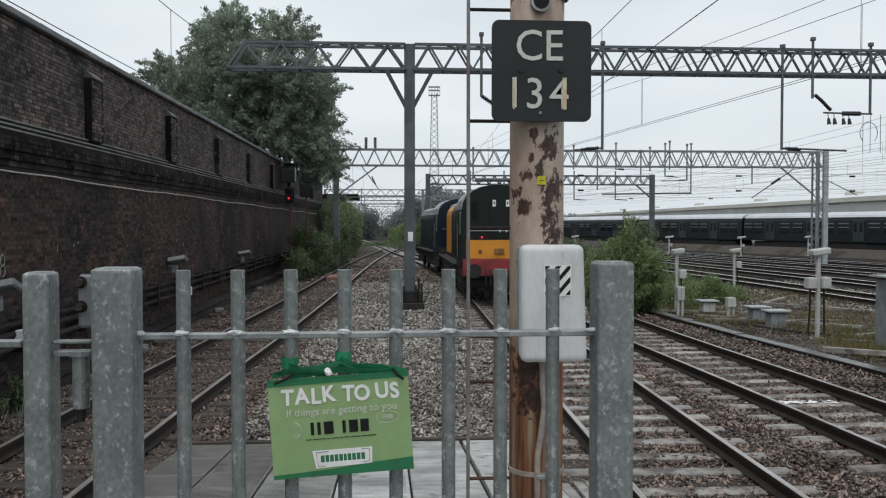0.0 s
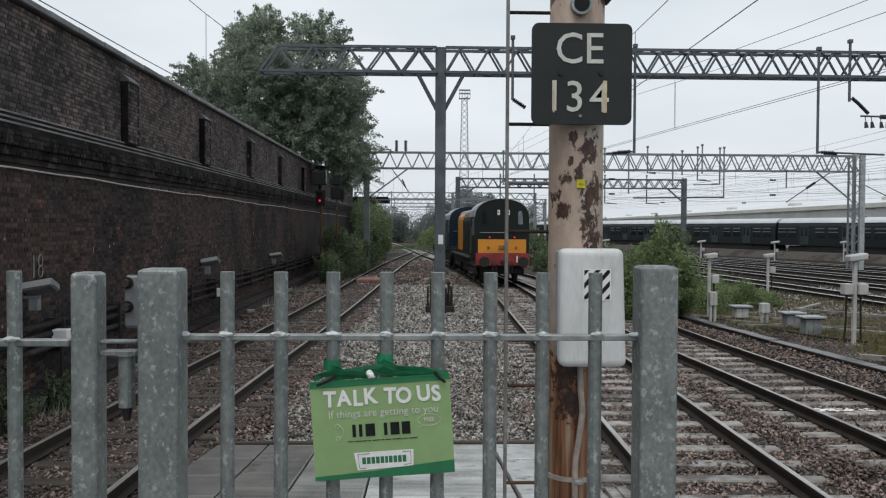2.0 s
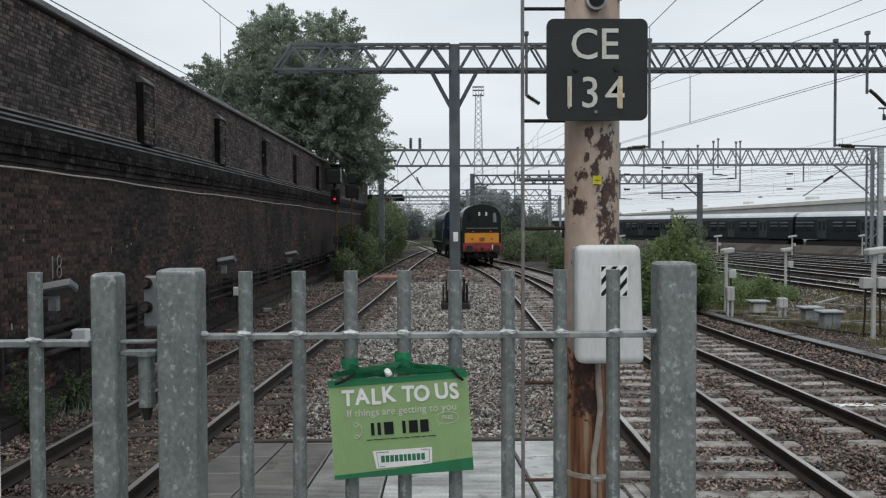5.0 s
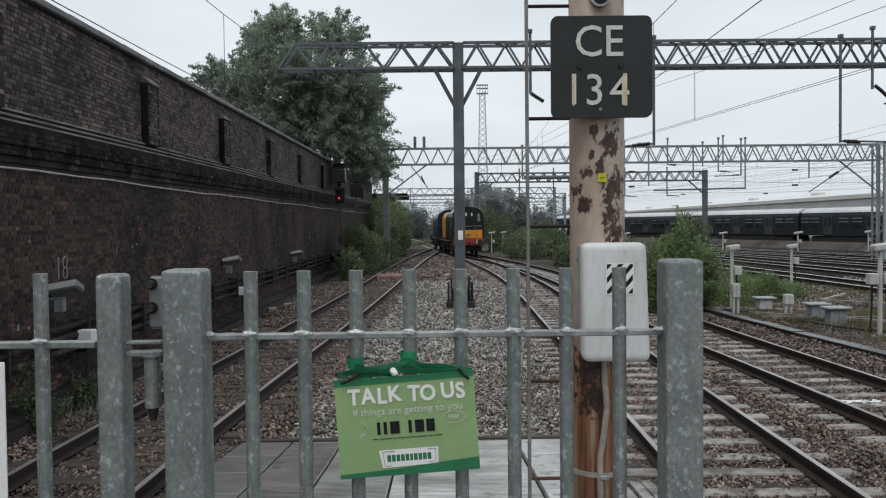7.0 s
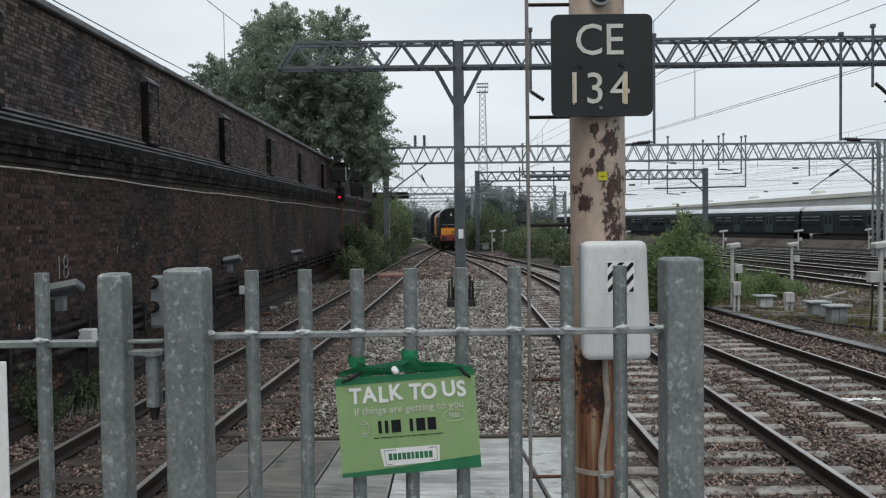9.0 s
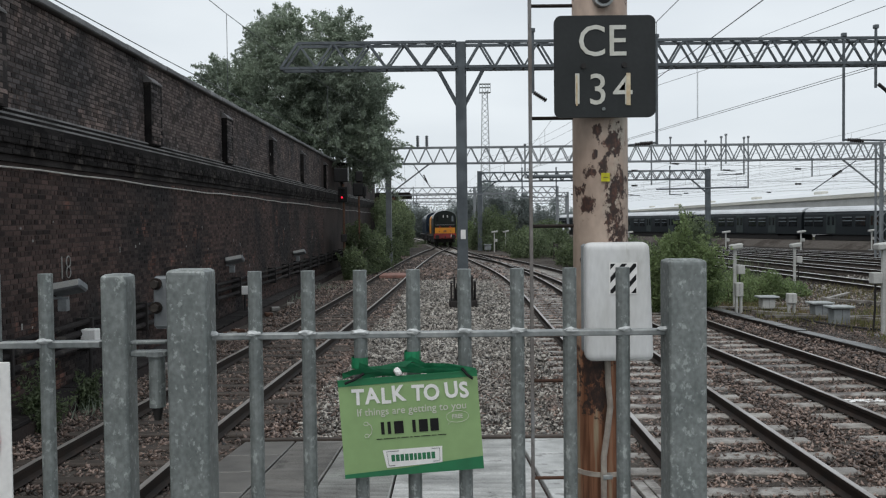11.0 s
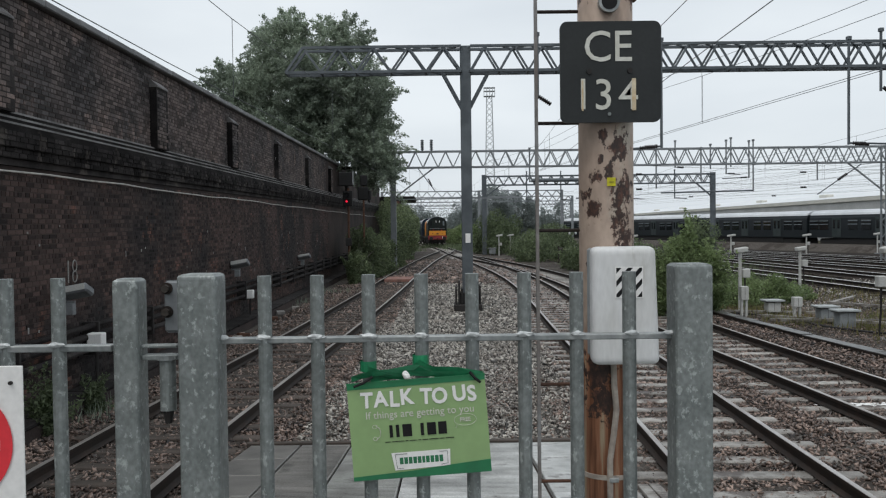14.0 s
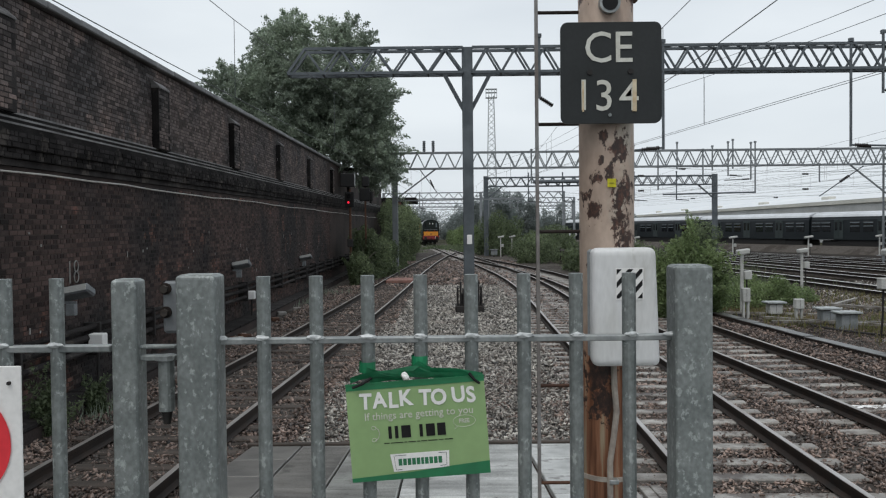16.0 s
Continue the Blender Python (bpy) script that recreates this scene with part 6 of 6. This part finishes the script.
part("phone_box", box(-0.1, 0.2, -0.2, -0.06, 1.9, 2.3, 0.02), M["under"], sg)
hd = part("signal_head", box(-0.22, 0.26, -0.15, 0.12, 3.95, 4.75, 0.03), M["black"], sg)
part("red_lens", rod((-0.02, -0.19, 4.2), (-0.02, -0.15, 4.2), 0.055, 16), M["red_light"], hd, "lit red lens")
part("lens", rod((-0.02, -0.19, 4.52), (-0.02, -0.15, 4.52), 0.1, 16), M["glass"], hd)
for z in (4.32, 4.64):
    part("hood", box(-0.15, 0.12, -0.4, -0.15, z, z + 0.02), M["black"], hd)
ind = part("route_indicator", box(-0.42, 0.32, -0.2, 0.1, 5.0, 5.7, 0.03), M["black"], sg)
part("indicator_edge", box(0.3, 0.34, -0.22, 0.0, 5.05, 5.75), M["galv_rail"], ind)
sg2 = thing("colour_light_signal", "black unlit signal head facing away beside the wall", "signal", at=pose(-4.15, 45, -0.3))
part("post", rod((0, 0, 0), (0, 0, 5.2), 0.05, 12), M["rust"], sg2)
part("signal_head", box(-0.3, 0.25, -0.15, 0.15, 4.3, 5.0, 0.04), M["black"], sg2)
part("upper_head", box(-0.16, 0.2, -0.15, 0.15, 5.05, 5.6, 0.04), M["black"], sg2)
part("side_lamp", box(0.26, 0.4, -0.1, 0.1, 4.3, 4.8, 0.03), M["black"], sg2)

# ---- lamps and marks on the wall ----
for y, z in ((12.95, 1.56), (23.55, 1.53), (34.5, 1.35)):
    wl2 = thing("wall_lamp", "pale floodlight on a short arm at the brick wall", "lamp", at=pose(WX + 0.02, y, z), group="wall lamps")
    part("arm", box(0.0, 0.25, -0.02, 0.02, -0.14, -0.1), M["grey_box"], wl2)
    part("lamp_housing", moved(box(0.0, 0.5, -0.14, 0.14, -0.08, 0.06, 0.03), Matrix.Rotation(radians(-10), 4, "Y") @ Matrix.Rotation(radians(-25), 4, "X")), M["grey_box"], wl2)
    part("lamp_glass", moved(box(0.03, 0.47, -0.146, -0.138, -0.06, 0.04, 0.003), Matrix.Rotation(radians(-10), 4, "Y") @ Matrix.Rotation(radians(-25), 4, "X")), M["pale_box"], wl2)
    part("driver_box", box(0.1, 0.24, -0.06, 0.06, -0.32, -0.14, 0.01), M["grey_box"], wl2)
wb = thing("wall_junction_box", "small white junction box by the wall pipes", "box", at=pose(WX + 0.34, 13.55, 0.65))
part("box_body", box(-0.12, 0.12, -0.1, 0.1, 0.0, 0.24, 0.015), M["white"], wb)
part("conduit_stub", rod((0, 0, -0.9), (0, 0, 0), 0.03, 8), M["under"], wb)
wb2 = thing("wall_junction_box", "small white junction box by the wall pipes", "box", at=pose(WX + 0.34, 24.4, 0.53))
part("box_body", box(-0.1, 0.1, -0.1, 0.1, 0.0, 0.24, 0.015), M["white"], wb2)
part("conduit_stub", rod((0, 0, -0.8), (0, 0, 0), 0.03, 8), M["under"], wb2)
mk = thing("painted_mark", "faded pale painted marks on the brick wall", "mark")
part("painted_stroke", line([(WX + 0.012, 13.32, 1.71), (WX + 0.012, 13.32, 2.06)], 0.012, 4), M["graphic_pale"], mk)
part("painted_stroke", line([(WX + 0.012, 13.56 + 0.075 * math.sin(a), 1.97 + 0.09 * math.cos(a)) for a in np.linspace(0, math.tau, 14)], 0.011, 4), M["graphic_pale"], mk)
part("painted_stroke", line([(WX + 0.012, 13.56 + 0.08 * math.sin(a), 1.8 + 0.09 * math.cos(a)) for a in np.linspace(0, math.tau, 14)], 0.011, 4), M["graphic_pale"], mk)
dr = bmesh.new()
for _ in range(60):
    y, z, h = random.uniform(11, 42), random.uniform(0.9, 2.6) if random.random() < 0.75 else random.uniform(3.5, 5.4), random.uniform(0.02, 0.12)
    box(WX + 0.008, WX + 0.013, y, y + random.uniform(0.015, 0.05), z, z + h, 0.0, dr)
tagged(part("bird_dropping", dr, M["graphic_pale"]), "scattered pale droppings and lime runs on brickwork", "stain", "", "stuff")

# abutment slab beyond the wall, and a board crossing in the left track
cn = thing("bridge_abutment", "dark flat slab on a pier beyond the wall", "bridge", kind="structure")
part("slab", box(-7.5, -2.7, 84, 90, 5.1, 5.6, 0.05), M["ledge"], cn)
part("pier", box(-7.4, -4.2, 83.5, 90, -0.3, 5.1), M["brick"], cn)
cr = thing("board_crossing", "worn pinkish timber boards between the rails", "crossing")
for k in range(4):
    y = 41.5 + k * 0.55
    part("board", box(curve_x(LEFT, y) - 0.66, curve_x(LEFT, y) + 0.66, y, y + 0.5, -0.15, -0.01, 0.01), M["board_red"], cr)

# insulators and drop arms of the near gantry
ia = thing("tension_insulator_set", "brown insulators on a bar under the gantry boom", "insulator")
part("strain_insulator", line([(14.05, 27, 6.78), (14.25, 27, 6.62), (14.6, 27, 6.28)], 0.06, 8), M["insul"], ia)
part("support_bar", rod((14.35, 27, 6.2), (16.0, 27, 6.17), 0.03, 8), M["gantry"], ia)
part("bar_insulator", rod((15.0, 27, 6.18), (15.6, 27, 6.18), 0.075, 10), M["insul"], ia)
for x in (14.55, 14.75, 15.05, 15.25):
    b = part("weight", rod((x, 27, 5.82), (x - 0.03, 27, 6.02), 0.07, 10, r2=0.04), M["insul"], ia)
    part("weight_hook", rod((x - 0.03, 27, 6.02), (x - 0.05, 27, 6.18), 0.015, 6), M["gantry"], b)
part("hanging_loop", line([(15.6 + 0.3 * math.sin(a) + 0.3, 27, 5.9 - 0.35 * (1 - math.cos(a))) for a in np.linspace(-2.4, 2.4, 14)], 0.012, 5), M["cable"], ia)
for x in (15.7, 15.95, 16.3, 16.5):
    part("hanging_lead", rod((x, 27, 4.9), (x, 27, 6.15), 0.01, 5), M["cable"], ia)


# planks beside the ramp, a white-splashed sleeper, a loose cable on the ballast
for k in range(4):
    pk = thing("loose_plank", "weathered grey plank lying beside the ramp", "plank", group="planks beside the ramp")
    part("plank", moved(box(-0.055, 0.055, -1.3, 1.3, 0, 0.045, 0.006), pose(1.76 + k * 0.125, 7.1 + random.uniform(-0.1, 0.1), -0.13 + random.uniform(0, 0.02), 0, random.uniform(-2, 2), 3 + random.uniform(-1.5, 1.5))), M["sleeper_c"], pk)
sp2 = bmesh.new()
for _ in range(46):
    x, y = 6.25 + random.gauss(0, 0.28), 12.35 + random.gauss(0, 0.06)
    bmesh.ops.create_icosphere(sp2, subdivisions=1, radius=random.uniform(0.012, 0.04), matrix=Matrix.Translation((x, y, -0.155)) @ Matrix.Diagonal((1.6, 1, 0.25, 1)))
tagged(part("lime_splash", sp2, M["white"]), "white lime splash on a sleeper", "stain", "", "stuff")
lc = thing("loose_cable", "thin pale cable lying bent on the ballast", "cable")
part("cable_run", line([(0.55, 13.2, -0.15), (0.95, 14.2, -0.14), (1.25, 15.6, -0.15), (1.35, 17.2, -0.15)], 0.007, 6), M["conduit"], lc)
lc2 = thing("loose_cable", "dark cable snaking along the weedy ground", "cable")
part("cable_run", line([(8.7 + 0.35 * math.sin(k * 0.9) + 0.32 * k, 25.5 - 0.8 * k, -0.17) for k in range(11)], 0.03, 6), M["under"], lc2)

# rubble and scraps along the wall foot
for k in range(16):
    y = random.uniform(11, 36)
    rb2 = thing("rubble_block", "broken pale block lying by the wall foot", "rubble", group="rubble by the wall", at=pose(WX + random.uniform(0.65, 1.1), y, -0.19, random.uniform(-8, 8), random.uniform(-8, 8), random.uniform(0, 180)))
    part("block", box(-random.uniform(0.08, 0.22), 0.12, -0.08, 0.09, 0, random.uniform(0.08, 0.17), 0.015), M[random.choice(("concrete", "sleeper_w", "sleeper_c", "rust"))], rb2)

# ---- loose stone and grass ----
def stones(name, label, regions, material, seed):
    """Crushed stone as small irregular eight-faced lumps: regions of (x0, x1, y0, y1, number per square metre, size)."""
    rg = np.random.RandomState(seed)
    pos, rad = [], []
    for x0, x1, y0, y1, dens, size in regions:
        n = int((x1 - x0) * (y1 - y0) * dens)
        p = np.stack([rg.uniform(x0, x1, n), rg.uniform(y0, y1, n), np.full(n, -0.2)], 1)
        keep = ~((p[:, 0] > -2.42) & (p[:, 0] < 1.68) & (p[:, 1] < 10.3))
        p = p[keep]
        pos.append(p)
        rad.append(size * rg.uniform(0.6, 1.5, len(p)))
    pos, rad = np.concatenate(pos), np.concatenate(rad)
    n = len(pos)
    pos[:, 2] += rg.uniform(-0.02, 0.03, n)
    # stone is heaped past the sleeper ends and kept low over the sleepers
    for table in (LEFT, MAIN, SECOND):
        off = np.abs(pos[:, 0] - np.interp(pos[:, 1], [a for a, _ in table], [b for _, b in table]))
        pos[:, 2] += np.where(off < 1.28, -0.01, np.where(off < 1.6, 0.012, 0.0))
    # and banked against the raised trough
    off = pos[:, 0] - np.interp(pos[:, 1], (11, 14.1, 18.5, 22.5, 27, 40), (8.98, 8.66, 8.24, 7.93, 7.62, 7.3))
    pos[:, 2] += np.interp(off, (-1.0, -0.75, -0.12, -0.1), (0.0, 0.05, 0.1, 0.0))
    octa = np.array([(1, 0, 0), (-1, 0, 0), (0, 1, 0), (0, -1, 0), (0, 0, 1), (0, 0, -1)], dtype=float)
    tri = np.array([(0, 2, 4), (2, 1, 4), (1, 3, 4), (3, 0, 4), (2, 0, 5), (1, 2, 5), (3, 1, 5), (0, 3, 5)])
    q = rg.normal(size=(n, 4))
    q /= np.linalg.norm(q, axis=1)[:, None]
    w, x, y, z = q.T
    rot = np.stack([1 - 2 * (y * y + z * z), 2 * (x * y - z * w), 2 * (x * z + y * w), 2 * (x * y + z * w), 1 - 2 * (x * x + z * z), 2 * (y * z - x * w),
                    2 * (x * z - y * w), 2 * (y * z + x * w), 1 - 2 * (x * x + y * y)], 1).reshape(n, 3, 3)
    shape = octa[None] * rg.uniform(0.7, 1.15, (n, 6, 1)) + rg.normal(0, 0.26, (n, 6, 3))
    shape *= np.stack([rg.uniform(1.1, 1.9, n), rg.uniform(0.65, 1.1, n), rg.uniform(0.3, 0.65, n)], 1)[:, None, :]
    v = np.einsum("nij,nkj->nki", rot, shape) * rad[:, None, None]
    v[:, :, 2] *= 0.8
    v += pos[:, None, :]
    f = (tri[None] + (np.arange(n) * 6)[:, None, None]).reshape(-1, 3)
    return tagged(part(name, soup(name, v.reshape(-1, 3), f, material), None), label, "ballast", "", "stuff")


stones("ballast_stones", "loose grey crushed granite ballast", [(-1.9, 2.1, 10.3, 15, 620, 0.026), (-1.7, 2.3, 15, 24, 400, 0.032), (-1.4, 2.5, 24, 40, 150, 0.046), (11, 20, 26, 40, 60, 0.034)], M["stone"], 41)
stones("ballast_stones", "loose rust-brown crushed stone ballast", [
    (-5.4, -1.9, 6.2, 13, 640, 0.027), (1.6, 9.4, 6.2, 13, 640, 0.027), (-5.4, -1.7, 13, 22, 400, 0.031), (2.1, 8.8, 13, 22, 390, 0.031), (-1.9, 2.1, 10.3, 16, 160, 0.027),
    (-5.0, -1.4, 22, 40, 130, 0.043), (2.4, 7.9, 22, 40, 120, 0.043), (-4.6, 5.5, 40, 70, 25, 0.08), (8.6, 16, 12, 26, 130, 0.022), (8.4, 16, 26, 36, 40, 0.034)], M["stone_brown"], 42)


def grass(name, label, patches, n, seed, tall, material):
    rg = np.random.RandomState(seed)
    v, f = [], []
    while len(f) < n:
        x0, y0, r = patches[rg.randint(len(patches))]
        x, y = x0 + rg.normal() * r, y0 + rg.normal() * r
        if x < 8.3 and x > -5 and name != "track_weeds":
            continue
        h, a, lean = tall * rg.uniform(0.4, 1.3), rg.uniform(0, math.tau), rg.uniform(0.1, 0.6)
        b = 0.012 + 0.02 * tall
        i = len(v)
        v += [(x - b * math.cos(a), y - b * math.sin(a), -0.3), (x + b * math.cos(a), y + b * math.sin(a), -0.3), (x + lean * h * math.sin(a), y + lean * h * math.cos(a), -0.25 + h)]
        f.append((i, i + 1, i + 2))
    return tagged(part(name, soup(name, np.array(v), np.array(f), material), None), label, "grass", "", "stuff")


grass("grass", "tufts of rough green and straw grass by the track", [(10.0, 23.5, 0.7), (11.5, 21.5, 0.8), (13.0, 24, 1.2), (9.5, 26.5, 0.8), (12, 19, 0.6), (14, 29, 1.5), (9.2, 30, 0.8), (16, 32, 1.5), (10.8, 18.8, 0.4), (10.9, 17.0, 0.45), (11.6, 16.6, 0.5), (10.4, 17.6, 0.35)], 7500, 51, 0.24, M["grass"])
grass("grass", "long weeds along the scrub beside the line", [(8.8, 42, 1.5), (10, 48, 2), (7.8, 55, 1.5), (12, 40, 2), (9, 36, 1.0), (14, 52, 2.5)], 9000, 52, 0.42, M["leaf_dark"])
grass("track_weeds", "rank weeds beyond the junction", [(-1.0, 112, 1.2), (1.5, 104, 1.0), (2.6, 96, 0.8), (-4.2, 96, 0.8), (-4.8, 108, 0.8), (2.0, 116, 2.0), (3.5, 108, 1.5)], 6000, 54, 0.6, M["leaf_dark"])
grass("track_weeds", "weeds at the foot of the brick wall", [(-5.2, 12.4, 0.35), (-5.3, 31, 0.6), (-4.7, 36, 0.6), (-4.5, 48, 0.8)], 600, 53, 0.26, M["leaf_tree"])

# the bricks that stand nearest, one by one
shared = {ln: many("brick", *brick_mesh([(0, 0, ln, 0.0)]), M["brick"]) for ln in (0.215, 0.1025)}
for ln in shared:
    shared[ln].transform(Matrix.Translation((-WX, 0, -wz(0))))
for y, z, ln, x in NEAR_BRICKS:
    part("brick", shared[ln], None, wall, m=Matrix.Translation((WX + x, y, z + wz(y))))


# ---- motion ----
def on_track(y):
    return Vector((curve_x(MAIN, y), y, 0))


def loco_pose(front):
    """The pose of a locomotive whose near end stands at that distance along the line."""
    a, b = on_track(front + 2.6), on_track(front + 10.6)
    mid = (a + b) / 2
    d = b - a
    return pose(mid.x, mid.y, 0, 0, 0, math.degrees(math.atan2(-d.x, d.y)))


FRONTS = [(0.0, 27.4), (0.5, 29.9), (1.0, 32.4), (1.5, 35.0), (2.0, 37.6), (2.5, 40.1), (3.0, 42.6), (3.5, 45.1), (4.0, 47.7), (5.2, 54.3), (6.5, 61.8), (7.5, 68.0), (9.0, 77.2),
          (10.2, 85.2), (11.5, 93.8), (13.0, 103.6), (14.5, 114.5), (16.0, 127.5)]


def motions():
    walk(loco_a, [(t, loco_pose(y)) for t, y in FRONTS])
    walk(loco_b, [(t, loco_pose(y + 14.25)) for t, y in FRONTS])


motions()
